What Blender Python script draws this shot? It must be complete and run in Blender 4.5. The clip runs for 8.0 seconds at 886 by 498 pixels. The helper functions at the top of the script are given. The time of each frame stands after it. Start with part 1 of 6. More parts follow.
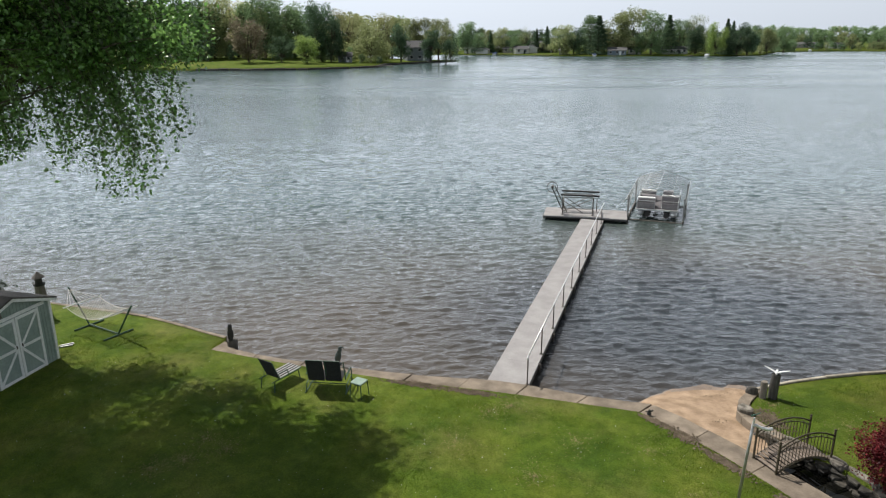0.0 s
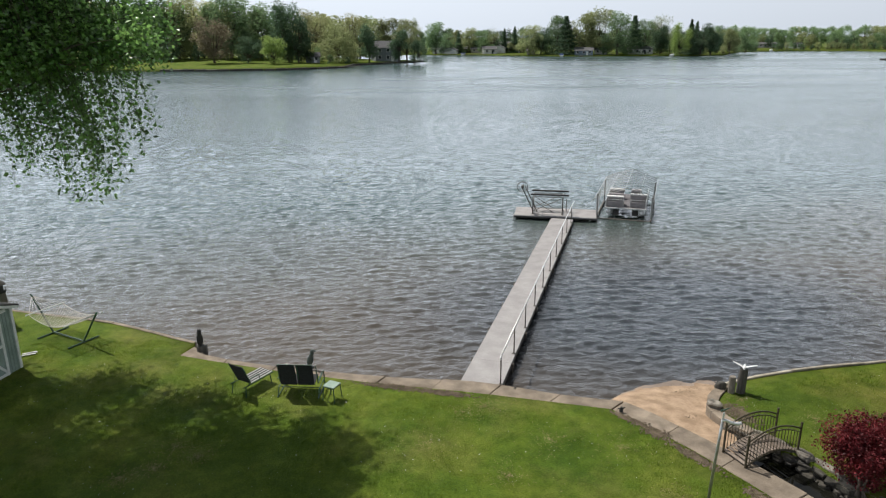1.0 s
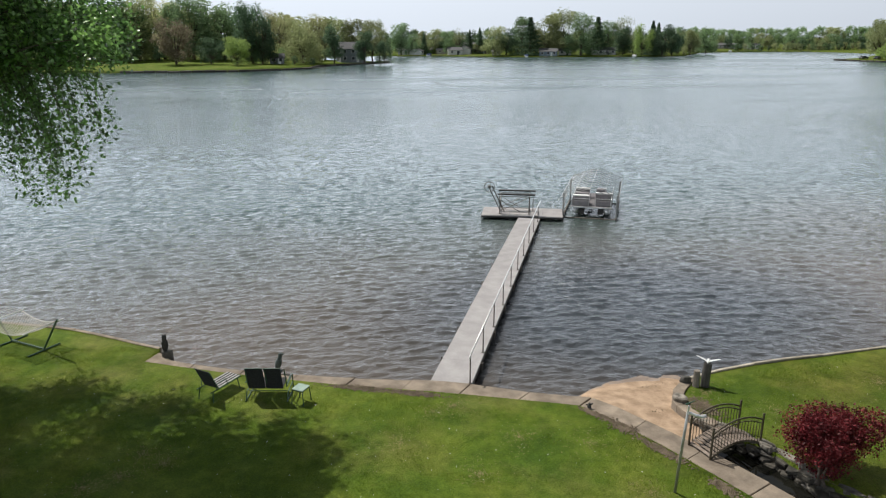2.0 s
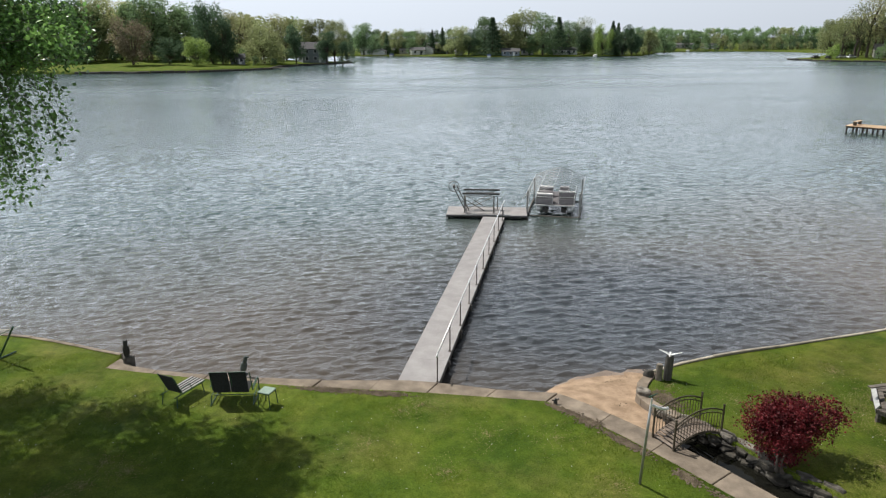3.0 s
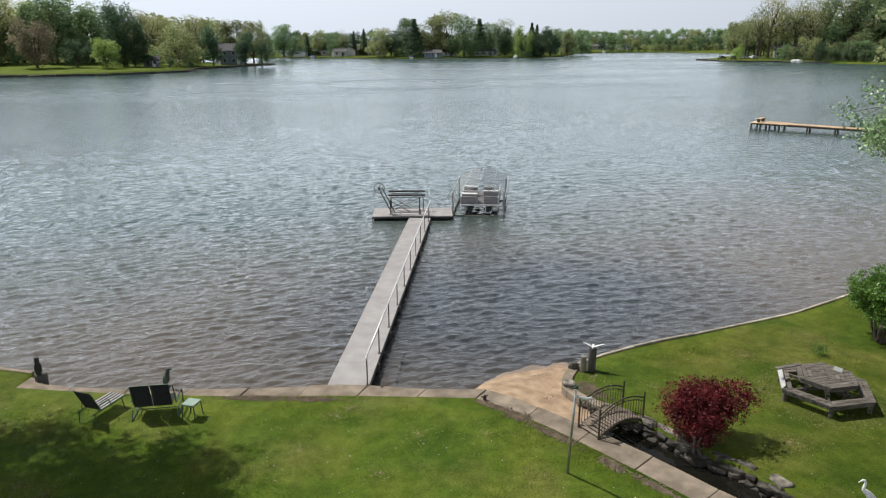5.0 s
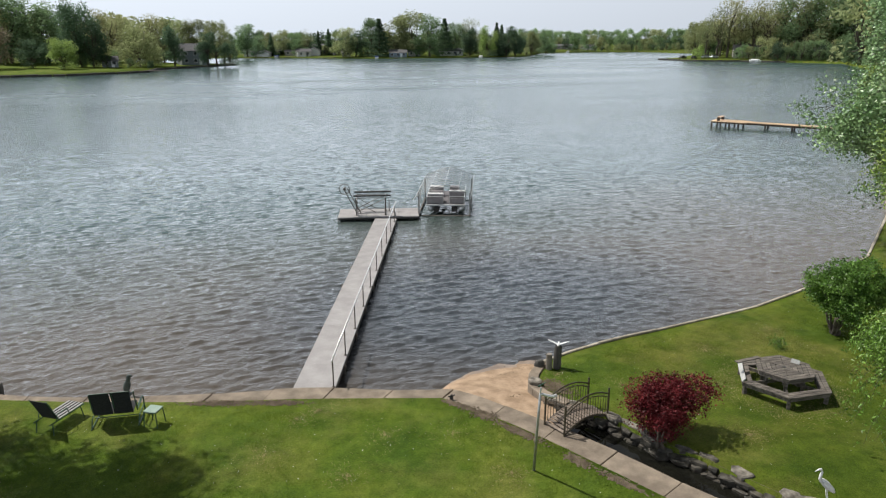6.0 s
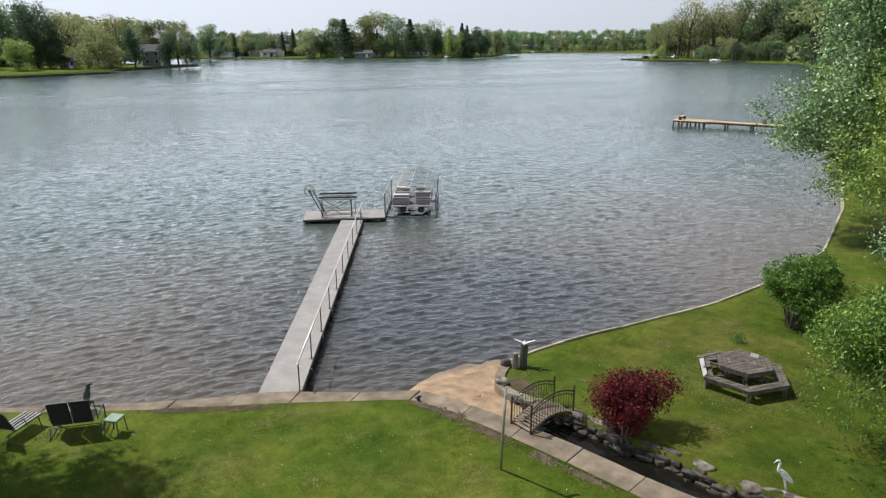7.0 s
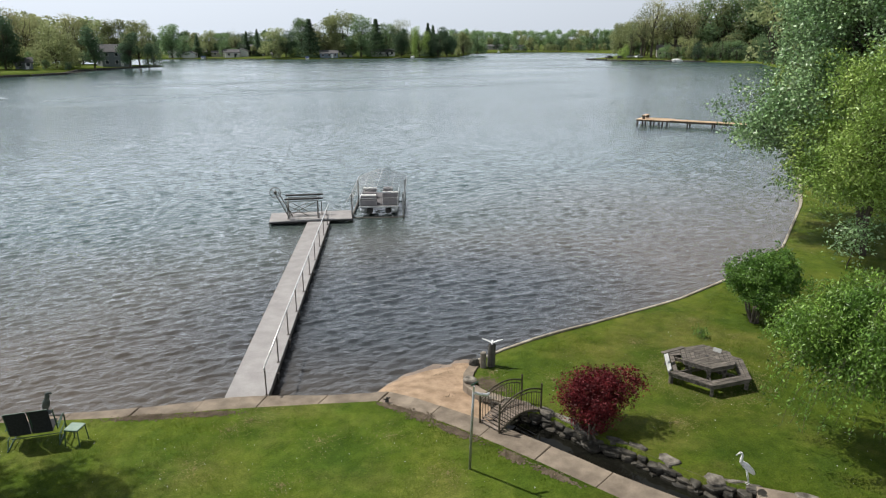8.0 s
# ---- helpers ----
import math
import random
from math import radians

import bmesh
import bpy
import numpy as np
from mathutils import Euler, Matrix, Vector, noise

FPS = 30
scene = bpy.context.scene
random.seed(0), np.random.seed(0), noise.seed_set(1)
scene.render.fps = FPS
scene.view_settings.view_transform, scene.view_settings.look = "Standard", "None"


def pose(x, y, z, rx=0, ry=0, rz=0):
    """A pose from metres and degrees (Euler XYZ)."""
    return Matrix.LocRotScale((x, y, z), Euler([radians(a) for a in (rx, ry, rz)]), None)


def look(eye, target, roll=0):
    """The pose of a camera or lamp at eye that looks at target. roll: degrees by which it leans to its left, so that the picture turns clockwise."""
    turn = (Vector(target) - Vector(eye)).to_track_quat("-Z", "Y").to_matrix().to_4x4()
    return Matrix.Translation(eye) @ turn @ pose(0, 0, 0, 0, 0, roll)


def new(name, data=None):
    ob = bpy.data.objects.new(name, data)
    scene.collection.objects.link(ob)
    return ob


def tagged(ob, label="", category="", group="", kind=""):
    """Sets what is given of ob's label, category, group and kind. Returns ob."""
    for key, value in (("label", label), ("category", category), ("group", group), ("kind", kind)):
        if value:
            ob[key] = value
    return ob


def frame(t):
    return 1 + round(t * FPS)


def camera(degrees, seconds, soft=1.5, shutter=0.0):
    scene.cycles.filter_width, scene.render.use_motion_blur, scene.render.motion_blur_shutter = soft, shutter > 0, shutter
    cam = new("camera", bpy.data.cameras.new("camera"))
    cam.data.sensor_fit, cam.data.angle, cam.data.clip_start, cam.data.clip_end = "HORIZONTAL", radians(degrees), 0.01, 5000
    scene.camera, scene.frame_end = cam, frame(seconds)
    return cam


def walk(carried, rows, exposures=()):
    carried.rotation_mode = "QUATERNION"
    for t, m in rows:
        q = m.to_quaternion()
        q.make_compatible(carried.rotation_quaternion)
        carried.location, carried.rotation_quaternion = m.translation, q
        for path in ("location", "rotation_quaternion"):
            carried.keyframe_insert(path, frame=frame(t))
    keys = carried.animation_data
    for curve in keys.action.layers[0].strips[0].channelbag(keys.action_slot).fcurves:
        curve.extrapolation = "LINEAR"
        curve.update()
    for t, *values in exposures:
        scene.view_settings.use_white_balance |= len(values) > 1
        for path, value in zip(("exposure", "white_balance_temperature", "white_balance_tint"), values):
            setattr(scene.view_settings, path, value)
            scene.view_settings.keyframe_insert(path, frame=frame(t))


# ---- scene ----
cam = camera(65.1, 8.0, soft=1.2)
EXPOSURE = 0.0
PATH = [
    (0, (-0.458, 0.074, 9.981), (-0.458, 1.986, 9.396), -0.2),
    (0.5, (-0.471, 0.085, 9.996), (-0.431, 1.997, 9.41), -0.2),
    (1, (-0.484, 0.104, 9.999), (-0.4, 2.015, 9.414), -0.2),
    (1.5, (-0.478, 0.088, 9.993), (-0.349, 1.997, 9.41), -0.2),
    (3, (-0.469, 0.011, 9.987), (-0.196, 1.905, 9.404), -0.2),
    (3.5, (-0.436, -0.033, 9.979), (-0.111, 1.853, 9.397), -0.2),
    (4, (-0.423, -0.068, 9.97), (-0.045, 1.808, 9.388), -0.2),
    (4.5, (-0.442, -0.086, 9.994), (-0.013, 1.78, 9.414), -0.2),
    (5, (-0.415, -0.096, 10.011), (0.06, 1.758, 9.431), -0.2),
    (6.5, (-0.27, -0.128, 10.025), (0.336, 1.687, 9.445), -0.2),
    (7, (-0.227, -0.151, 10.04), (0.422, 1.65, 9.46), -0.2),
    (7.5, (-0.186, -0.163, 10.047), (0.504, 1.622, 9.466), -0.2),
    (8, (-0.159, -0.164, 10.049), (0.573, 1.604, 9.469), -0.2),
]
walk(cam, [(t, look(eye, target, roll)) for t, eye, target, roll in PATH], [(0.0, EXPOSURE), (8.0, EXPOSURE)])

# ---- world and sun ----
HAZE = (18.2, 19.9, 22.3)
SUN_AZ, SUN_EL = radians(-46), radians(57)
sky_world = bpy.data.worlds.new("sky")
scene.world = sky_world
sky_world.use_nodes = True
wn = sky_world.node_tree
sky = wn.nodes.new("ShaderNodeTexSky")
sky.sky_type, sky.sun_disc = "NISHITA", False
sky.sun_elevation, sky.sun_rotation = SUN_EL, SUN_AZ
sky.air_density, sky.dust_density, sky.ozone_density = 1.3, 0.9, 1.0
# thin haze whitens the sky towards the horizon
way = wn.nodes.new("ShaderNodeTexCoord")
parts_of = wn.nodes.new("ShaderNodeSeparateXYZ")
wn.links.new(way.outputs["Generated"], parts_of.inputs[0])
thin = wn.nodes.new("ShaderNodeMapRange")
thin.interpolation_type = "SMOOTHSTEP"
for key, value in (("From Min", -0.02), ("From Max", 1.0), ("To Min", 0.98), ("To Max", 0.88)):
    thin.inputs[key].default_value = value
wn.links.new(parts_of.outputs[2], thin.inputs["Value"])
glow = wn.nodes.new("ShaderNodeValToRGB")
stops = ((0.0, 0.4), (0.05, 0.425), (0.08, 1.0), (0.14, 0.96), (0.28, 0.64), (0.46, 0.28), (0.75, 0.08), (1.0, 0.05))
while len(glow.color_ramp.elements) < len(stops):
    glow.color_ramp.elements.new(0.5)
for e, (place_at, level) in zip(glow.color_ramp.elements, stops):
    e.position, e.color = place_at, (HAZE[0] * level, HAZE[1] * level, HAZE[2] * level, 1)
wn.links.new(parts_of.outputs[2], glow.inputs[0])
veil = wn.nodes.new("ShaderNodeMix")
veil.data_type = "RGBA"
wn.links.new(thin.outputs[0], veil.inputs[0])
wn.links.new(sky.outputs[0], veil.inputs[6])
# the haze is brighter on the sun's side
side_dot = wn.nodes.new("ShaderNodeVectorMath")
side_dot.operation = "DOT_PRODUCT"
side_dot.inputs[1].default_value = (math.sin(SUN_AZ), math.cos(SUN_AZ), 0.0)
wn.links.new(way.outputs["Generated"], side_dot.inputs[0])
sunward = wn.nodes.new("ShaderNodeFloatCurve")
curve = sunward.mapping.curves[0]
levels = ((0.0, 0.2), (0.3, 0.35), (0.5, 0.435), (0.75, 0.535), (1.0, 0.65))
curve.points[0].location, curve.points[1].location = levels[0], levels[-1]
for place_at, level in levels[1:-1]:
    curve.points.new(place_at, level)
sunward.mapping.update()
half = wn.nodes.new("ShaderNodeMapRange")
half.inputs["From Min"].default_value, half.inputs["From Max"].default_value = -1.0, 1.0
wn.links.new(side_dot.outputs["Value"], half.inputs["Value"])
wn.links.new(half.outputs[0], sunward.inputs["Value"])
twice = wn.nodes.new("ShaderNodeMath")
twice.operation = "MULTIPLY"
twice.inputs[1].default_value = 2.0
wn.links.new(sunward.outputs[0], twice.inputs[0])
warm = wn.nodes.new("ShaderNodeVectorMath")
warm.operation = "SCALE"
wn.links.new(glow.outputs[0], warm.inputs[0])
wn.links.new(twice.outputs[0], warm.inputs["Scale"])
wn.links.new(warm.outputs[0], veil.inputs[7])
wn.links.new(veil.outputs[2], wn.nodes["Background"].inputs[0])
wn.nodes["Background"].inputs[1].default_value = 0.09
sun = new("sun", bpy.data.lights.new("sun", "SUN"))
sun.data.energy, sun.data.angle, sun.data.color = 5.0, radians(0.6), (1.0, 0.96, 0.9)
to_sun = Vector((math.sin(SUN_AZ) * math.cos(SUN_EL), math.cos(SUN_AZ) * math.cos(SUN_EL), math.sin(SUN_EL)))
sun.matrix_world = look(to_sun * 60, (0, 0, 0))


# ---- materials ----
def mat(name, c1, c2, scale=4.0, rough=0.7, metal=0.0, bump=0.15, fine=40.0, vary=0.0, island=False, through_light=0.0, stretch=(1, 1, 1), spec=0.4):
    """Two colours mixed by a coarse noise, a fine grain, bump, and a change from piece to piece."""
    m = bpy.data.materials.new(name)
    m.use_nodes = True
    nt = m.node_tree
    n, ln = nt.nodes, nt.links
    b = n["Principled BSDF"]
    co = n.new("ShaderNodeTexCoord")
    mp = n.new("ShaderNodeMapping")
    mp.inputs["Scale"].default_value = stretch
    ln.new(co.outputs["Object"], mp.inputs[0])
    big = n.new("ShaderNodeTexNoise")
    big.inputs["Scale"].default_value, big.inputs["Detail"].default_value = scale, 5
    ln.new(mp.outputs[0], big.inputs["Vector"])
    ramp = n.new("ShaderNodeValToRGB")
    ramp.color_ramp.elements[0].position, ramp.color_ramp.elements[1].position = 0.35, 0.68
    ramp.color_ramp.elements[0].color, ramp.color_ramp.elements[1].color = (*c1, 1), (*c2, 1)
    ln.new(big.outputs["Fac"], ramp.inputs[0])
    small = n.new("ShaderNodeTexNoise")
    small.inputs["Scale"].default_value, small.inputs["Detail"].default_value = fine, 3
    ln.new(mp.outputs[0], small.inputs["Vector"])
    hsv = n.new("ShaderNodeHueSaturation")
    ln.new(ramp.outputs[0], hsv.inputs["Color"])
    rng = n.new("ShaderNodeMapRange")
    rng.inputs["To Min"].default_value, rng.inputs["To Max"].default_value = 0.75, 1.25
    ln.new(small.outputs["Fac"], rng.inputs["Value"])
    last = rng.outputs[0]
    if vary:
        src = n.new("ShaderNodeNewGeometry").outputs["Random Per Island"] if island else n.new("ShaderNodeObjectInfo").outputs["Random"]
        r2 = n.new("ShaderNodeMapRange")
        r2.inputs["To Min"].default_value, r2.inputs["To Max"].default_value = 1 - vary, 1 + vary
        ln.new(src, r2.inputs["Value"])
        mu = n.new("ShaderNodeMath")
        mu.operation = "MULTIPLY"
        ln.new(last, mu.inputs[0]), ln.new(r2.outputs[0], mu.inputs[1])
        last = mu.outputs[0]
    ln.new(last, hsv.inputs["Value"])
    ln.new(hsv.outputs[0], b.inputs["Base Color"])
    b.inputs["Roughness"].default_value, b.inputs["Metallic"].default_value = rough, metal
    b.inputs["Specular IOR Level"].default_value = spec
    if bump:
        bp = n.new("ShaderNodeBump")
        bp.inputs["Strength"].default_value, bp.inputs["Distance"].default_value = bump, 0.02
        ln.new(small.outputs["Fac"], bp.inputs["Height"])
        ln.new(bp.outputs[0], b.inputs["Normal"])
    if through_light:
        tr = n.new("ShaderNodeBsdfTranslucent")
        mix = n.new("ShaderNodeMixShader")
        mix.inputs[0].default_value = through_light
        ln.new(hsv.outputs[0], tr.inputs[0])
        ln.new(b.outputs[0], mix.inputs[1]), ln.new(tr.outputs[0], mix.inputs[2])
        ln.new(mix.outputs[0], n["Material Output"].inputs[0])
    return m


M_CONC = mat("concrete", (0.15, 0.12, 0.09), (0.275, 0.225, 0.17), 2.2, 0.9, bump=0.4, fine=30, vary=0.1)
M_DECK = mat("dock_composite", (0.27, 0.255, 0.25), (0.335, 0.32, 0.312), 2.0, 0.75, bump=0.15, fine=25, vary=0.04)
M_ALU = mat("galvanised_pipe", (0.3, 0.3, 0.29), (0.42, 0.42, 0.41), 6, 0.45, 0.7, bump=0.05)
M_ALUW = mat("bright_aluminium", (0.6, 0.6, 0.6), (0.75, 0.75, 0.74), 6, 0.4, 0.5, bump=0.05)
M_DARKPIPE = mat("weathered_dark_pipe", (0.08, 0.07, 0.06), (0.17, 0.15, 0.13), 6, 0.6, 0.4, bump=0.1)
M_DARKBEAM = mat("dark_beam", (0.03, 0.03, 0.03), (0.07, 0.065, 0.06), 4, 0.8, bump=0.2)
M_WHITE = mat("white_paint", (0.68, 0.69, 0.67), (0.78, 0.79, 0.78), 3, 0.55, bump=0.08, fine=20)
M_SHED = mat("grey_green_siding", (0.22, 0.28, 0.25), (0.285, 0.345, 0.31), 2, 0.7, bump=0.15, fine=18)
M_ROOF = mat("asphalt_shingle", (0.06, 0.055, 0.05), (0.11, 0.1, 0.09), 3, 0.95, bump=0.5, fine=30, vary=0.15)
M_SLING = mat("dark_sling_fabric", (0.012, 0.013, 0.014), (0.025, 0.026, 0.028), 20, 0.85, bump=0.2, fine=200)
M_STRIPE = mat("pale_sling_strap", (0.3, 0.3, 0.29), (0.4, 0.4, 0.38), 8, 0.7, bump=0.1)
M_GREENMET = mat("green_painted_steel", (0.02, 0.06, 0.035), (0.04, 0.09, 0.055), 10, 0.45, bump=0.05)
M_TABLEGLASS = mat("pale_green_tabletop", (0.22, 0.3, 0.24), (0.3, 0.38, 0.31), 6, 0.3, bump=0.03)
M_STATUE = mat("dark_resin", (0.02, 0.02, 0.018), (0.05, 0.048, 0.042), 14, 0.6, bump=0.4, fine=60)
M_STATUEG = mat("grey_green_resin", (0.05, 0.07, 0.065), (0.11, 0.13, 0.12), 14, 0.6, bump=0.4, fine=60)
M_WHITEPL = mat("white_resin", (0.72, 0.72, 0.7), (0.82, 0.82, 0.81), 14, 0.5, bump=0.2, fine=50)
M_PILING = mat("weathered_piling", (0.15, 0.13, 0.105), (0.28, 0.25, 0.21), 3, 0.95, bump=0.6, fine=25, stretch=(3, 3, 0.5))
M_PILDARK = mat("dark_piling", (0.055, 0.052, 0.045), (0.13, 0.12, 0.105), 3, 0.9, bump=0.6, fine=25, stretch=(3, 3, 0.5))
M_BRONZE = mat("bronze_painted_iron", (0.05, 0.042, 0.026), (0.1, 0.085, 0.055), 12, 0.5, 0.3, bump=0.1)
M_PLANKDK = mat("bridge_slat", (0.13, 0.1, 0.075), (0.2, 0.16, 0.13), 6, 0.8, bump=0.2, vary=0.15)
M_GREYWOOD = mat("weathered_grey_wood", (0.06, 0.053, 0.045), (0.18, 0.157, 0.133), 3, 0.9, bump=0.4, fine=30, vary=0.15, stretch=(1, 5, 5))
M_PIERWOOD = mat("new_pine_plank", (0.42, 0.29, 0.17), (0.55, 0.4, 0.25), 3, 0.8, bump=0.2, vary=0.12)
M_PIERDARK = mat("pier_pile", (0.06, 0.045, 0.035), (0.1, 0.08, 0.06), 3, 0.9, bump=0.2)
M_STONE = mat("field_stone", (0.06, 0.052, 0.042), (0.26, 0.236, 0.195), 5, 0.9, bump=0.7, fine=18, vary=0.3)
M_SAND = mat("beach_sand", (0.25, 0.172, 0.108), (0.42, 0.3, 0.2), 2.6, 0.95, bump=0.9, fine=22)
M_BARK = mat("bark", (0.05, 0.04, 0.03), (0.12, 0.1, 0.08), 5, 0.95, bump=0.8, fine=20, stretch=(2, 2, 0.5))
M_SOIL = mat("bare_soil", (0.1, 0.078, 0.052), (0.18, 0.14, 0.1), 4, 1.0, bump=0.8, fine=20)
M_NET = mat("cream_rope", (0.5, 0.47, 0.42), (0.6, 0.57, 0.52), 20, 0.9, bump=0.2)
M_BOATPANEL = mat("grey_boat_panel", (0.23, 0.215, 0.22), (0.3, 0.285, 0.29), 4, 0.4, bump=0.03)
M_SEAT = mat("boat_vinyl", (0.74, 0.73, 0.72), (0.82, 0.81, 0.8), 6, 0.5, bump=0.05)
M_LEAF_L = mat("shade_tree_leaf", (0.095, 0.21, 0.055), (0.21, 0.36, 0.1), 0.8, 0.3, bump=0, vary=0.65, island=True, through_light=0.5, spec=0.8)
M_LEAF_P = mat("poplar_leaf", (0.16, 0.27, 0.11), (0.34, 0.46, 0.23), 0.6, 0.34, bump=0, vary=0.6, island=True, through_light=0.18, spec=0.45)
M_LEAF_Y = mat("yellow_green_leaf", (0.21, 0.33, 0.075), (0.37, 0.48, 0.125), 0.6, 0.34, bump=0, vary=0.5, island=True, through_light=0.28)
M_LEAF_B = mat("bush_leaf", (0.08, 0.17, 0.03), (0.16, 0.28, 0.055), 1.2, 0.34, bump=0, vary=0.5, island=True, through_light=0.4)
M_LEAF_W = mat("long_green_leaf", (0.1, 0.2, 0.032), (0.22, 0.35, 0.065), 1.2, 0.34, bump=0, vary=0.55, island=True, through_light=0.25)
M_SPIKE = mat("dark_spiky_leaf", (0.014, 0.028, 0.014), (0.03, 0.05, 0.025), 1.5, 0.5, bump=0, vary=0.4, island=True)
M_LEAF_R = mat("red_leaf", (0.085, 0.013, 0.016), (0.2, 0.027, 0.032), 1.5, 0.5, bump=0, vary=0.6, island=True, through_light=0.25, spec=0.2)


def far_leaf(name, c1, c2):
    # leaf tints lightened: the haze over the distance is put into the colour
    c1, c2 = [tuple(v * 1.55 for v in c) for c in (c1, c2)]
    return mat(name, c1, c2, 0.12, 0.8, bump=0, fine=0.6, vary=0.28, through_light=0.58)


M_FAR = {
    "green": far_leaf("far_green_leaf", (0.105, 0.16, 0.08), (0.165, 0.235, 0.11)),
    "olive": far_leaf("far_olive_leaf", (0.16, 0.187, 0.09), (0.245, 0.26, 0.125)),
    "tan": far_leaf("far_tan_leaf", (0.225, 0.235, 0.115), (0.33, 0.315, 0.155)),
    "dark": far_leaf("far_dark_leaf", (0.05, 0.085, 0.05), (0.085, 0.13, 0.07)),
    "purple": far_leaf("far_brown_leaf", (0.155, 0.135, 0.092), (0.22, 0.19, 0.13)),
    "lime": far_leaf("far_lime_leaf", (0.19, 0.27, 0.08), (0.29, 0.36, 0.115)),
}


def grass_material():
    """Mown turf: blade grain, mown blotches, dry patches."""
    m = bpy.data.materials.new("lawn")
    m.use_nodes = True
    n, ln = m.node_tree.nodes, m.node_tree.links
    b = n["Principled BSDF"]
    co = n.new("ShaderNodeTexCoord").outputs["Object"]

    def noise_at(scale, detail=4, rough=0.6):
        t = n.new("ShaderNodeTexNoise")
        t.inputs["Scale"].default_value, t.inputs["Detail"].default_value, t.inputs["Roughness"].default_value = scale, detail, rough
        ln.new(co, t.inputs["Vector"])
        return t.outputs["Fac"]

    def ramp_of(fac, stops):
        r = n.new("ShaderNodeValToRGB")
        while len(r.color_ramp.elements) < len(stops):
            r.color_ramp.elements.new(0.5)
        for e, (p, c) in zip(r.color_ramp.elements, stops):
            e.position, e.color = p, (*c, 1)
        ln.new(fac, r.inputs[0])
        return r.outputs[0]

    def mixed(fac, a, c, kind="MIX"):
        x = n.new("ShaderNodeMix")
        x.data_type, x.blend_type = "RGBA", kind
        if isinstance(fac, float):
            x.inputs[0].default_value = fac
        else:
            ln.new(fac, x.inputs[0])
        ln.new(a, x.inputs[6]), ln.new(c, x.inputs[7])
        return x.outputs[2]

    turf = ramp_of(noise_at(0.55, 5), [(0.3, (0.052, 0.098, 0.01)), (0.5, (0.085, 0.134, 0.014)), (0.72, (0.135, 0.17, 0.023))])
    dry = ramp_of(noise_at(1.1, 4, 0.7), [(0.0, (0.2, 0.185, 0.055)), (1.0, (0.15, 0.165, 0.035))])
    where = ramp_of(noise_at(0.33, 6, 0.65), [(0.48, (0, 0, 0)), (0.7, (0.75, 0.75, 0.75))])
    col = mixed(where, turf, dry)
    grain = ramp_of(noise_at(22, 4, 0.75), [(0.3, (0.5, 0.52, 0.45)), (0.7, (1.45, 1.42, 1.5))])
    col = mixed(0.75, col, grain, "MULTIPLY")
    sep = n.new("ShaderNodeSeparateXYZ")
    ln.new(co, sep.inputs[0])
    across = n.new("ShaderNodeMapRange")
    across.inputs["From Min"].default_value, across.inputs["From Max"].default_value = 8.0, 11.0
    ln.new(sep.outputs[0], across.inputs["Value"])
    dull = ramp_of(noise_at(0.5, 5, 0.7), [(0.3, (0.74, 0.71, 0.74)), (0.7, (0.99, 0.94, 0.9))])
    col = mixed(across.outputs[0], col, mixed(1.0, col, dull, "MULTIPLY"))
    mottle = ramp_of(noise_at(2.4, 6, 0.75), [(0.28, (0.58, 0.64, 0.56)), (0.72, (1.36, 1.28, 1.36))])
    col = mixed(1.0, col, mottle, "MULTIPLY")
    ln.new(col, b.inputs["Base Color"])
    b.inputs["Roughness"].default_value, b.inputs["Specular IOR Level"].default_value = 0.85, 0.08
    bp = n.new("ShaderNodeBump")
    bp.inputs["Strength"].default_value, bp.inputs["Distance"].default_value = 0.9, 0.04
    ln.new(noise_at(26, 4, 0.8), bp.inputs["Height"])
    ln.new(bp.outputs[0], b.inputs["Normal"])
    return m


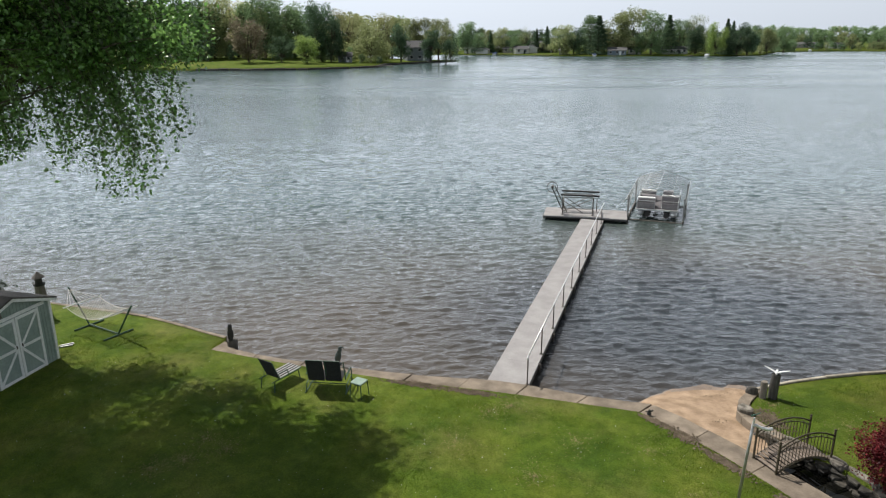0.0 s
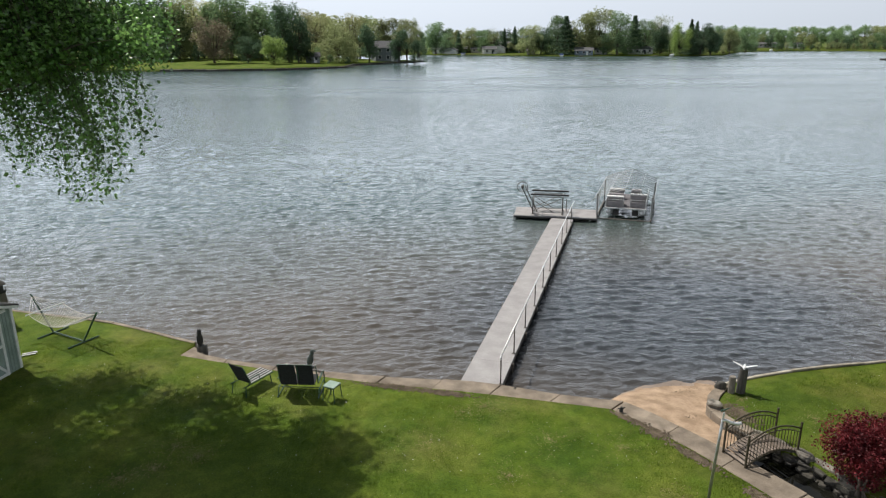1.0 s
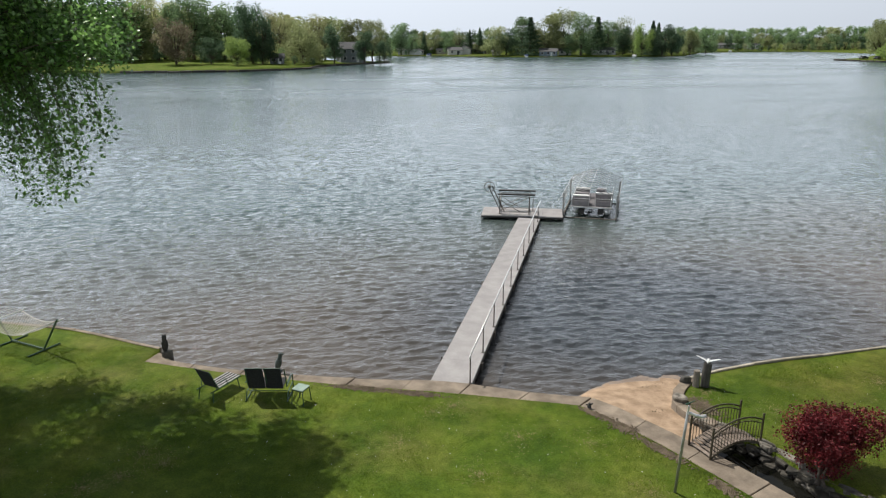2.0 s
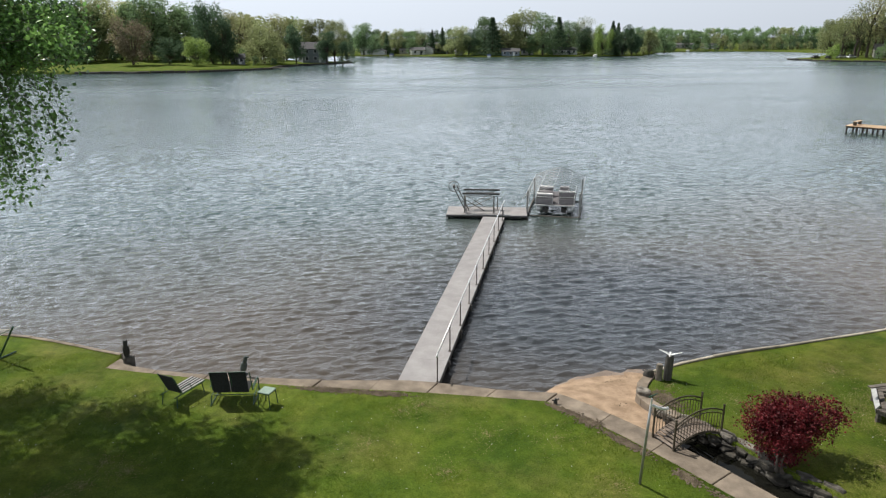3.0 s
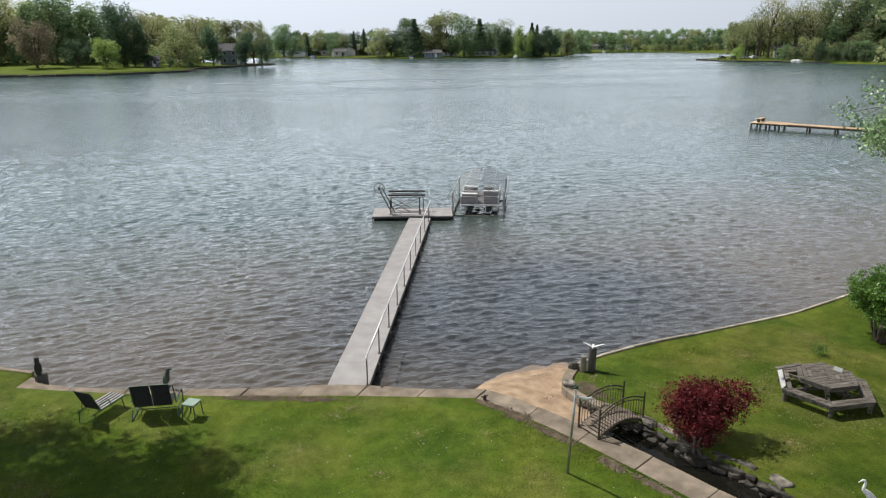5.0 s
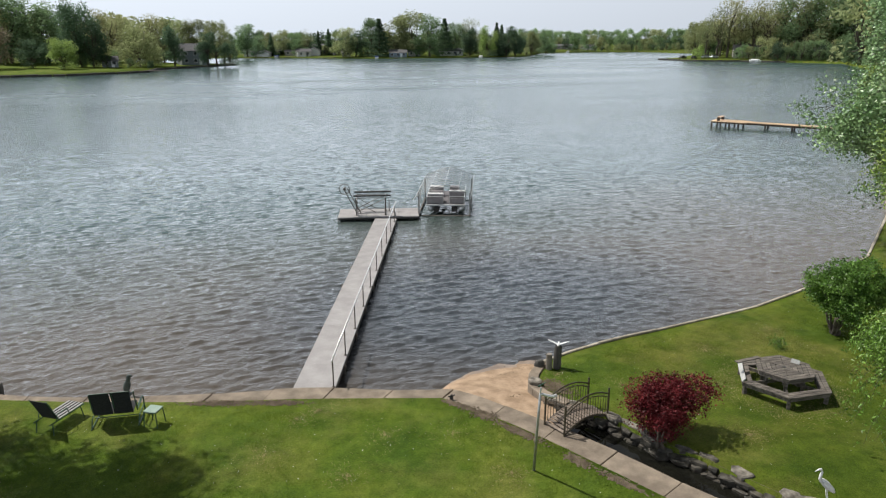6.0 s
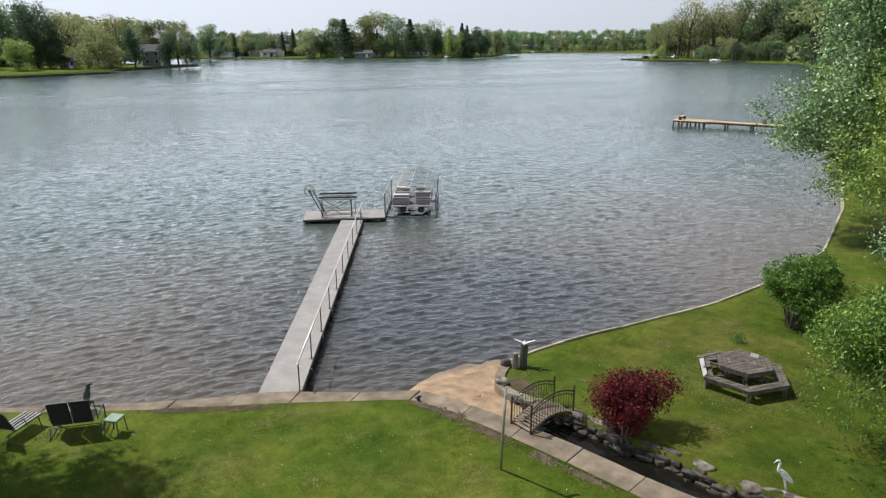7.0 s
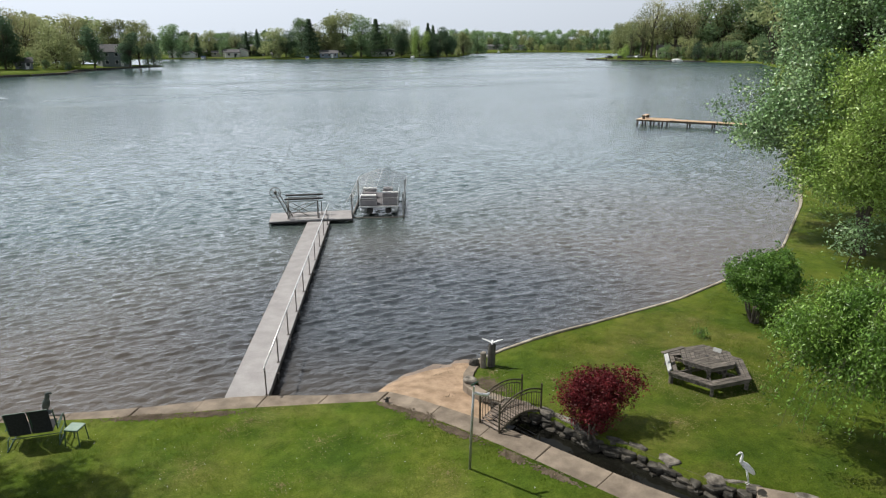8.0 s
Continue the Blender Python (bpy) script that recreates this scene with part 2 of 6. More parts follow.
def water_material():
    """Lake water: short wind ripples on a longer chop, gusts that change the sheen, silt in the shallows."""
    m = bpy.data.materials.new("lake_water")
    m.use_nodes = True
    n, ln = m.node_tree.nodes, m.node_tree.links
    b = n["Principled BSDF"]
    co = n.new("ShaderNodeTexCoord").outputs["Object"]

    def noise_at(scale, stretch, turn=0.0, detail=3, rough=0.5):
        mp = n.new("ShaderNodeMapping")
        mp.inputs["Scale"].default_value, mp.inputs["Rotation"].default_value = stretch, (0, 0, radians(turn))
        ln.new(co, mp.inputs[0])
        t = n.new("ShaderNodeTexNoise")
        t.inputs["Scale"].default_value, t.inputs["Detail"].default_value, t.inputs["Roughness"].default_value = scale, detail, rough
        ln.new(mp.outputs[0], t.inputs["Vector"])
        return t.outputs["Fac"]

    def math_of(kind, a, c):
        x = n.new("ShaderNodeMath")
        x.operation = kind
        for k, v in enumerate((a, c)):
            if isinstance(v, float):
                x.inputs[k].default_value = v
            else:
                ln.new(v, x.inputs[k])
        return x.outputs[0]

    ripple = noise_at(5.0, (0.75, 1.2, 1), 8, 4, 0.65)
    chop = noise_at(2.0, (0.6, 1.25, 1), -14, 3, 0.5)
    height = math_of("ADD", math_of("MULTIPLY", chop, 0.42), math_of("MULTIPLY", ripple, 0.28))
    # the chop is lower out on the open water
    sep = n.new("ShaderNodeSeparateXYZ")
    ln.new(co, sep.inputs[0])
    calm = n.new("ShaderNodeMapRange")
    for key, value in (("From Min", 18.0), ("From Max", 110.0), ("To Min", 1.0), ("To Max", 0.45)):
        calm.inputs[key].default_value = value
    ln.new(sep.outputs[1], calm.inputs["Value"])
    height = math_of("MULTIPLY", height, calm.outputs[0])
    outward = n.new("ShaderNodeMapRange")
    for key, value in (("From Min", 35.0), ("From Max", 110.0), ("To Min", 0.0), ("To Max", 0.9)):
        outward.inputs[key].default_value = value
    ln.new(sep.outputs[1], outward.inputs["Value"])
    height = math_of("ADD", height, math_of("MULTIPLY", noise_at(1.1, (0.45, 1.4, 1), 6, 3, 0.6), outward.outputs[0]))
    bp = n.new("ShaderNodeBump")
    bp.inputs["Strength"].default_value, bp.inputs["Distance"].default_value = 1.0, WAVE
    ln.new(height, bp.inputs["Height"])
    ln.new(bp.outputs[0], b.inputs["Normal"])
    # silt: browner towards the near shore, with uneven edges, and a darker slate-coloured patch beside the dock
    def ranged(value, lo, hi, to_lo, to_hi):
        r = n.new("ShaderNodeMapRange")
        r.interpolation_type = "SMOOTHSTEP"
        for key, v in (("From Min", lo), ("From Max", hi), ("To Min", to_lo), ("To Max", to_hi)):
            r.inputs[key].default_value = v
        ln.new(value, r.inputs["Value"])
        return r.outputs[0]

    def gap_to(x, y, sx, sy):
        away = n.new("ShaderNodeVectorMath")
        away.operation = "SUBTRACT"
        away.inputs[1].default_value = (x, y, 0)
        ln.new(co, away.inputs[0])
        squeeze = n.new("ShaderNodeVectorMath")
        squeeze.operation = "MULTIPLY"
        squeeze.inputs[1].default_value = (1 / sx, 1 / sy, 0)
        ln.new(away.outputs[0], squeeze.inputs[0])
        far = n.new("ShaderNodeVectorMath")
        far.operation = "LENGTH"
        ln.new(squeeze.outputs[0], far.inputs[0])
        return far.outputs["Value"]

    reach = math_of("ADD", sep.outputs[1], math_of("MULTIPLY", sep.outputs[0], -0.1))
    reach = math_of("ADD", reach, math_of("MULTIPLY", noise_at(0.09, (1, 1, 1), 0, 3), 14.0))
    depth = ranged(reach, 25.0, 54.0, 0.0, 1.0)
    dark_patch = ranged(gap_to(9.0, 24.0, 12.0, 9.0), 0.3, 1.15, 0.9, 0.0)
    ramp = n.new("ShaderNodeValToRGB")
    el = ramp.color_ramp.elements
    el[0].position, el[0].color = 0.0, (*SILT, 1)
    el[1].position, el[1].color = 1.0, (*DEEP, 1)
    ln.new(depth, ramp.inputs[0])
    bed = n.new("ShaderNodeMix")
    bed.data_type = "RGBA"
    bed.inputs[7].default_value = (*SLATE, 1)
    ln.new(dark_patch, bed.inputs[0])
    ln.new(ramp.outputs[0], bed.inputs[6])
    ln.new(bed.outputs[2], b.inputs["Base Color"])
    # wind lanes far out, a calm lee along the peninsula, and the ring of an old wake
    gust = noise_at(0.012, (0.5, 2.2, 1), 4, 4)
    sheen = ranged(gust, 0.38, 0.62, 0.02, 0.06)
    open_water = math_of("MULTIPLY", ranged(sep.outputs[1], 38.0, 150.0, 0.0, 0.2), ranged(gust, 0.36, 0.64, 0.75, 1.15))
    lee = math_of("MULTIPLY", ranged(sep.outputs[1], 188.0, 230.0, 0.0, 1.0), ranged(sep.outputs[0], 0.0, 45.0, 1.0, 0.0))
    ring = gap_to(32.0, 163.0, 19.0, 19.0)
    wake = math_of("MULTIPLY", ranged(ring, 0.82, 0.97, 0.0, 1.0), ranged(ring, 1.0, 1.14, 1.0, 0.0))
    smooth_part = math_of("SUBTRACT", 1.0, math_of("MULTIPLY", lee, 0.3))
    ruffled = math_of("ADD", smooth_part, math_of("MULTIPLY", wake, 0.4))
    ln.new(math_of("ADD", sheen, math_of("MULTIPLY", open_water, ruffled)), b.inputs["Roughness"])
    ln.new(smooth_part, bp.inputs["Strength"])
    b.inputs["IOR"].default_value = 1.36
    b.inputs["Specular IOR Level"].default_value = 0.5
    return m


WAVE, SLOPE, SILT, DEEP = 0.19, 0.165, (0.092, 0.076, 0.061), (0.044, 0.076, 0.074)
SLATE = (0.024, 0.031, 0.038)
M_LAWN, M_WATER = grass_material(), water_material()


# ---- mesh tools ----
def put_mesh(name, bm, material, parent=None, smooth=False):
    me = bpy.data.meshes.new(name)
    bm.to_mesh(me)
    bm.free()
    me.materials.append(material)
    if smooth:
        me.polygons.foreach_set("use_smooth", [True] * len(me.polygons))
    ob = new(name, me)
    ob.parent = parent
    return ob


def part(name, bm, material, parent, label="", smooth=False):
    return tagged(put_mesh(name, bm, material, parent, smooth), label)


def base(name, place, turn=0.0, label="", category="", group="", kind=""):
    ob = new(name)
    ob.matrix_basis = pose(*place, 0, 0, turn)
    ob.empty_display_size = 0.2
    return tagged(ob, label, category, group, kind)


def box(bm, c, s, bev=0.0, m=None):
    """A box of size s round c, its edges bevelled, turned by m about c."""
    made = bmesh.ops.create_cube(bm, size=1.0)["verts"]
    t = Matrix.Translation(c) @ (m if m is not None else Matrix()) @ Matrix.Diagonal((*s, 1))
    bmesh.ops.transform(bm, matrix=t, verts=made)
    if bev:
        edges = list({e for v in made for e in v.link_edges})
        bmesh.ops.bevel(bm, geom=edges, offset=bev, segments=1, affect="EDGES", profile=0.5)
    return bm


def turn_z(a):
    return Matrix.Rotation(radians(a), 4, "Z")


def tube(bm, points, r, seg=8, r_end=None, cap=True):
    """A round bar along points."""
    pts = [Vector(p) for p in points]
    rings = []
    for k, p in enumerate(pts):
        d = (pts[min(k + 1, len(pts) - 1)] - pts[max(k - 1, 0)]).normalized()
        a = d.orthogonal().normalized()
        if k and rings:
            a = (last_a - d * last_a.dot(d)).normalized()
        last_a = a
        c = d.cross(a)
        rad = r if r_end is None else r + (r_end - r) * k / (len(pts) - 1)
        rings.append([bm.verts.new(p + rad * (math.cos(t) * a + math.sin(t) * c)) for t in (2 * math.pi * j / seg for j in range(seg))])
    for q, w in zip(rings, rings[1:]):
        for j in range(seg):
            bm.faces.new((q[j], q[(j + 1) % seg], w[(j + 1) % seg], w[j]))
    if cap:
        bm.faces.new(rings[0][::-1]), bm.faces.new(rings[-1])
    return bm


def lathe(bm, profile, seg=14, centre=(0, 0, 0), squash=1.0):
    rings = [[bm.verts.new((centre[0] + r * math.cos(2 * math.pi * j / seg), centre[1] + squash * r * math.sin(2 * math.pi * j / seg), centre[2] + z)) for j in range(seg)] for r, z in profile]
    for q, w in zip(rings, rings[1:]):
        for j in range(seg):
            bm.faces.new((q[j], q[(j + 1) % seg], w[(j + 1) % seg], w[j]))
    bm.faces.new(rings[0][::-1]), bm.faces.new(rings[-1])
    return bm


def B():
    return bmesh.new()


def prism(bm, outline, z0, z1):
    lo = [bm.verts.new((x, y, z0)) for x, y in outline]
    hi = [bm.verts.new((x, y, z1)) for x, y in outline]
    k = len(outline)
    for j in range(k):
        bm.faces.new((lo[j], lo[(j + 1) % k], hi[(j + 1) % k], hi[j]))
    bm.faces.new(hi), bm.faces.new(lo[::-1])
    return bm


def stone(bm, c, s, seed, m=None):
    made = bmesh.ops.create_icosphere(bm, subdivisions=2, radius=0.5)["verts"]
    for v in made:
        d = 1 + 0.45 * noise.noise(v.co * 2.3 + Vector((seed * 3.7, seed, 0))) + 0.15 * noise.noise(v.co * 6 + Vector((seed, 0, 0)))
        v.co *= d
    rnd = random.Random(seed)
    for k in range(7):
        cut = Vector((rnd.gauss(0, 1), rnd.gauss(0, 1), rnd.gauss(0, 0.6))).normalized()
        reach = rnd.uniform(0.27, 0.4)
        for v in made:
            v.co -= cut * max(0.0, v.co.dot(cut) - reach)
    for v in made:
        v.co.z = max(min(v.co.z, 0.33), -0.36)
    t = Matrix.Translation(c) @ (m if m is not None else Matrix()) @ Matrix.Diagonal((*s, 1))
    bmesh.ops.transform(bm, matrix=t, verts=made)
    return bm


def at_bearing(deg, far):
    return far * math.sin(radians(deg)) - 0.4, far * math.cos(radians(deg))


# ---- ground and water ----
LAWN, CAP = 0.46, 0.42
SHORE_LEFT = [(-120, 62), (-60, 41), (-30, 30), (-20, 26.3), (-15.1, 24.4), (-13.0, 23.72), (-11.3, 23.2), (-10.28, 22.7), (-9.23, 22.12), (-8.45, 21.65), (-7.68, 21.25)]
WALL_LAKE = [(-7.65, 21.05), (-7.3, 20.55), (-6.8, 20.23), (-5.07, 19.57), (-1.88, 18.73), (0.87, 18.3), (2.06, 17.93), (3.7, 17.25), (5.2, 16.85)]
WALL_LAWN = [(-7.95, 20.35), (-6.55, 19.78), (-4.9, 19.18), (-2.1, 18.3), (0.6, 17.62), (1.8, 17.28), (3.3, 16.82), (4.7, 16.4)]
PATH_CREEK = [(5.75, 16.25), (6.7, 14.85), (7.46, 13.64), (8.22, 12.28), (8.87, 10.91), (9.55, 9.8), (11.0, 7.4), (13.2, 4.0)]
PATH_LAWN = [(5.1, 15.95), (6.15, 14.4), (6.85, 13.15), (7.5, 11.9), (8.05, 10.8), (8.5, 9.9), (9.95, 7.4), (12.2, 3.8)]
CREEK_RIGHT = [(14.2, 4.6), (12.1, 8.4), (11.05, 9.55), (10.5, 10.1), (10.2, 10.7), (9.95, 11.2), (9.65, 11.95), (9.15, 12.65), (8.85, 13.4), (8.6, 14.1), (7.95, 14.9), (7.45, 15.6), (7.3, 16.3), (7.65, 16.9), (8.3, 17.6)]
BANK_RIGHT = [(9.23, 17.95), (11.2, 18.43), (13.1, 18.65), (17.7, 19.37), (21.2, 20.45), (27.0, 23.0), (35.4, 29.3), (47.3, 40), (59.2, 52.8), (67, 58.3)]
SHORE_FAR = [(90, 83), (138, 127), (193, 174), (231, 221), (222, 241), (217, 256), (200, 269), (196, 293), (222, 313), (296, 394), (295, 470), (254, 474), (211, 455), (165, 375), (138, 365), (105, 368), (76, 371), (53, 387), (24, 410), (5, 416), (-51, 406), (-37, 351), (1, 310), (5, 300), (-4, 287), (-14, 276), (-21, 262), (-23, 246), (-28, 238), (-43, 227), (-60, 224), (-78, 225), (-129, 237), (-220, 220), (-230, 125)]
LAKE = SHORE_LEFT + WALL_LAWN + PATH_LAWN + CREEK_RIGHT + BANK_RIGHT + SHORE_FAR


def in_poly(x, y, poly):
    inside = False
    for (x1, y1), (x2, y2) in zip(poly, poly[1:] + poly[:1]):
        if (y1 > y) != (y2 > y) and x < (x2 - x1) * (y - y1) / (y2 - y1) + x1:
            inside = not inside
    return inside


def shore_gap(x, y, poly):
    best = 1e9
    for (x1, y1), (x2, y2) in zip(poly, poly[1:] + poly[:1]):
        dx, dy = x2 - x1, y2 - y1
        k = max(0, min(1, ((x - x1) * dx + (y - y1) * dy) / (dx * dx + dy * dy + 1e-9)))
        best = min(best, math.hypot(x - x1 - k * dx, y - y1 - k * dy))
    return best


def land_height(x, y):
    if y < 70 and abs(x) < 75:
        return LAWN + 0.012 * noise.noise(Vector((x * 0.25, y * 0.25, 0)))
    g = shore_gap(x, y, LAKE)
    return LAWN + min(g * 0.03, 2.0) + 0.3 * noise.noise(Vector((x * 0.03, y * 0.03, 3)))


def build_ground():
    from mathutils.geometry import delaunay_2d_cdt
    pts = [Vector(p) for p in LAKE]
    k = len(pts)
    edges = [(i, (i + 1) % k) for i in range(k)]
    outer = [Vector(p) for p in ((-3500, -3500), (3500, -3500), (3500, 3500), (-3500, 3500))]
    pts += outer
    edges += [(k + i, k + (i + 1) % 4) for i in range(4)]
    step = 0.8
    for i in range(-28, 46):
        for j in range(-10, 42):
            x, y = i * step + 0.2 * math.sin(j * 1.7), j * step + 0.2 * math.sin(i * 2.3)
            if not in_poly(x, y, LAKE) and shore_gap(x, y, LAKE) > 0.4:
                pts.append(Vector((x, y)))
    for i in range(-16, 30):
        for j in range(-6, 30):
            x, y = i * 18.0 + 3 * math.sin(j * 1.3), j * 18.0 + 3 * math.sin(i)
            if not (-26 < x < 40 and -12 < y < 36) and not in_poly(x, y, LAKE) and shore_gap(x, y, LAKE) > 3:
                pts.append(Vector((x, y)))
    co, _, faces, *_ = delaunay_2d_cdt(pts, edges, [], 0, 1e-4)
    bm = B()
    vs = [bm.verts.new((p.x, p.y, land_height(p.x, p.y) if max(abs(p.x), abs(p.y)) < 3000 else 4.0)) for p in co]
    for f in faces:
        cx, cy = sum(co[i].x for i in f) / 3, sum(co[i].y for i in f) / 3
        if not in_poly(cx, cy, LAKE):
            bm.faces.new([vs[i] for i in f])
    bmesh.ops.recalc_face_normals(bm, faces=bm.faces)
    rim = [e for e in bm.edges if e.is_boundary and all(max(abs(v.co.x), abs(v.co.y)) < 3000 for v in e.verts)]
    low = {}
    for e in rim:
        a, c = e.verts
        for v in (a, c):
            if v not in low:
                low[v] = bm.verts.new((v.co.x, v.co.y, -0.9))
        bm.faces.new((a, c, low[c], low[a]))
    for v in [v for v in bm.verts if not v.link_faces]:
        bm.verts.remove(v)
    bmesh.ops.recalc_face_normals(bm, faces=bm.faces)
    if sum(f.normal.z for f in bm.faces) < 0:
        bmesh.ops.reverse_faces(bm, faces=bm.faces)
    tagged(put_mesh("ground", bm, M_LAWN, smooth=True), "mown green lawn with dry patches running to the water", "lawn", kind="structure")


build_ground()


def build_water():
    """The lake: a fan of rows with real wind waves, finer towards the house, flat far out."""
    rnd = np.random.default_rng(9)
    turns = np.radians(np.concatenate([np.linspace(-88, -41, 14), np.arange(-40, 58, 0.24), np.linspace(58.6, 88, 10)]))
    radii = [6.0, 10.0, 14.0]
    while radii[-1] < 140:
        radii.append(radii[-1] * 1.0035)
    while radii[-1] < 3400:
        radii.append(radii[-1] * (1.012 if radii[-1] < 300 else 1.12))
    r = np.array(radii)
    cell = np.maximum(np.gradient(r), r * 0.0036)[:, None]
    x, y = r[:, None] * np.sin(turns)[None], r[:, None] * np.cos(turns)[None]
    z = np.zeros_like(x)
    count = 72
    for k in range(count):
        lo, hi, level = ((0.28, 0.48, 1.0), (0.42, 0.75, 1.0), (0.24, 0.4, 0.9), (0.75, 1.5, 0.35))[k % 4]
        wave = math.exp(rnd.uniform(math.log(lo), math.log(hi)))
        heading = radians(-98 + rnd.normal(0, 33))
        q = 2 * math.pi / wave
        keep = np.clip(wave / (1.8 * cell) - 0.5, 0, 1)
        phase = q * (x * math.cos(heading) + y * math.sin(heading)) + rnd.uniform(0, 6.28)
        z += keep * SLOPE * math.sqrt(2 / count) * level / q * (np.sin(phase) + 0.2 * np.cos(2 * phase))
    gust = 0.75 + 0.5 * np.sin(x * 0.021 + 0.013 * y + 1.0) * np.sin(y * 0.034 - 0.009 * x)
    z *= np.clip(gust, 0.45, 1.25)
    rows, cols = x.shape
    verts = np.stack([x, y, z], -1).reshape(-1, 3)
    a = (np.arange(rows - 1)[:, None] * cols + np.arange(cols - 1)[None]).ravel()
    quads = np.stack([a, a + cols, a + cols + 1, a + 1], -1)
    me = bpy.data.meshes.new("water")
    me.vertices.add(len(verts))
    me.vertices.foreach_set("co", verts.ravel())
    me.loops.add(quads.size)
    me.loops.foreach_set("vertex_index", quads.ravel().astype(np.int32))
    me.polygons.add(len(quads))
    me.polygons.foreach_set("loop_start", (np.arange(len(quads)) * 4).astype(np.int32))
    me.polygons.foreach_set("use_smooth", np.ones(len(quads), bool))
    me.update(calc_edges=True)
    me.validate()
    if me.polygons[0].normal.z < 0:
        me.flip_normals()
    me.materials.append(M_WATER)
    tagged(new("water", me), "grey-blue lake water with wind ripples", "lake", kind="structure")


build_water()


def build_creek():
    """Still dark water between the footpath and the stones."""
    bm = B()
    left, right = [(6.9, 14.5)] + PATH_CREEK[2:], [(7.95, 14.9), (8.6, 14.1), (9.15, 12.65), (9.95, 11.2), (10.5, 10.1), (12.1, 8.4), (14.2, 4.6)]
    grid = []
    for (x0, y0), (x1, y1) in zip(left, right):
        grid.append([bm.verts.new((x0 + (x1 - x0) * j / 6, y0 + (y1 - y0) * j / 6, 0.15)) for j in range(7)])
    for a, c in zip(grid, grid[1:]):
        for j in range(6):
            bm.faces.new((a[j], a[j + 1], c[j + 1], c[j]))
    bmesh.ops.recalc_face_normals(bm, faces=bm.faces)
    if sum(f.normal.z for f in bm.faces) < 0:
        bmesh.ops.reverse_faces(bm, faces=bm.faces)
    tagged(put_mesh("creek_water", bm, M_CREEK, smooth=True), "still black creek water beside the footpath", "creek", kind="structure")


M_CREEK = mat("creek_water", (0.006, 0.006, 0.005), (0.012, 0.012, 0.009), 1.5, 0.03, bump=0.03, fine=6, spec=0.16)
build_creek()


def strip_slabs(name, parent, inner, outer, z, thick, length, material, gap=0.008):
    """Cast slabs between two lines, one object a slab, with open joints."""
    def along(line):
        pts = [Vector(p) for p in line]
        cum = [0.0]
        for a, c in zip(pts, pts[1:]):
            cum.append(cum[-1] + (c - a).length)
        return pts, cum

    def sample(pc, t):
        pts, cum = pc
        d = t * cum[-1]
        for i in range(len(pts) - 1):
            if d <= cum[i + 1] + 1e-9:
                return pts[i].lerp(pts[i + 1], (d - cum[i]) / max(cum[i + 1] - cum[i], 1e-9))
        return pts[-1]

    a, c = along(inner), along(outer)
    count = max(1, round(a[1][-1] / length))
    rnd = random.Random(len(inner) * 7 + count)
    for k in range(count):
        e = gap / a[1][-1]
        t0, t1 = k / count + e, (k + 1) / count - e
        ring = [sample(a, t0), sample(a, (t0 + t1) / 2), sample(a, t1), sample(c, t1), sample(c, (t0 + t1) / 2), sample(c, t0)]
        dz = rnd.uniform(-0.012, 0.012)
        bm = B()
        prism(bm, [(p.x, p.y) for p in ring], z - thick + dz, z + dz)
        bmesh.ops.recalc_face_normals(bm, faces=bm.faces)
        up = [ed for ed in bm.edges if all(v.co.z > z + dz - 0.001 for v in ed.verts)]
        bmesh.ops.bevel(bm, geom=up, offset=0.012, segments=1, affect="EDGES")
        part(name, bm, material, parent)


M_EDGE = mat("pale_edging", (0.24, 0.21, 0.165), (0.42, 0.38, 0.31), 3, 0.9, bump=0.5, fine=25, vary=0.2)
seawall = base("seawall", (0, 0, 0), label="tan weathered concrete seawall cap along the lawn edge", category="seawall", kind="structure")
strip_slabs("slab", seawall, WALL_LAWN, WALL_LAKE, CAP, 0.9, 1.6, M_CONC)
footpath = base("footpath", (0, 0, 0), label="tan concrete footpath beside a narrow creek", category="path", kind="structure")
strip_slabs("slab", footpath, [(4.72, 16.39)] + PATH_LAWN, [(5.22, 16.83)] + PATH_CREEK, CAP + 0.02, 0.9, 1.7, M_CONC)
bank_wall = base("bank_wall", (0, 0, 0), label="low thin pale concrete edging along the lake bank", category="seawall", kind="structure")
strip_slabs("slab", bank_wall, [(8.34, 17.53), (9.26, 17.87), (11.22, 18.36), (13.12, 18.58), (17.72, 19.3), (21.24, 20.38), (27.04, 22.93), (35.48, 29.23), (47.4, 39.9), (59.3, 52.7)],
            [(8.3, 17.62), (9.23, 17.97), (11.2, 18.46), (13.1, 18.68), (17.7, 19.4), (21.2, 20.48), (27.0, 23.03), (35.4, 29.33), (47.3, 40.03), (59.2, 52.83)], LAWN + 0.05, 0.9, 2.4, M_EDGE)
left_wall = base("left_bank_wall", (0, 0, 0), label="low worn edging along the lawn's lake side", category="seawall", kind="structure")
LEFT_EDGE = [(-7.68, 21.25), (-8.45, 21.65), (-9.23, 22.12), (-10.28, 22.7), (-11.3, 23.2), (-13.0, 23.72), (-15.1, 24.4), (-20.0, 26.3)]
strip_slabs("slab", left_wall, [(x - 0.03, y - 0.06) for x, y in LEFT_EDGE], [(x + 0.03, y + 0.06) for x, y in LEFT_EDGE], LAWN + 0.02, 0.9, 1.8, M_CONC)
end_path = base("end_path", (0, 0, 0), label="tan concrete path end beside the creek stones", category="path", kind="structure")
strip_slabs("slab", end_path, [(11.32, 9.41), (12.44, 8.41), (13.7, 7.28)], [(10.92, 8.96), (12.04, 7.96), (13.3, 6.83)], LAWN + 0.035, 0.15, 1.5, M_CONC)


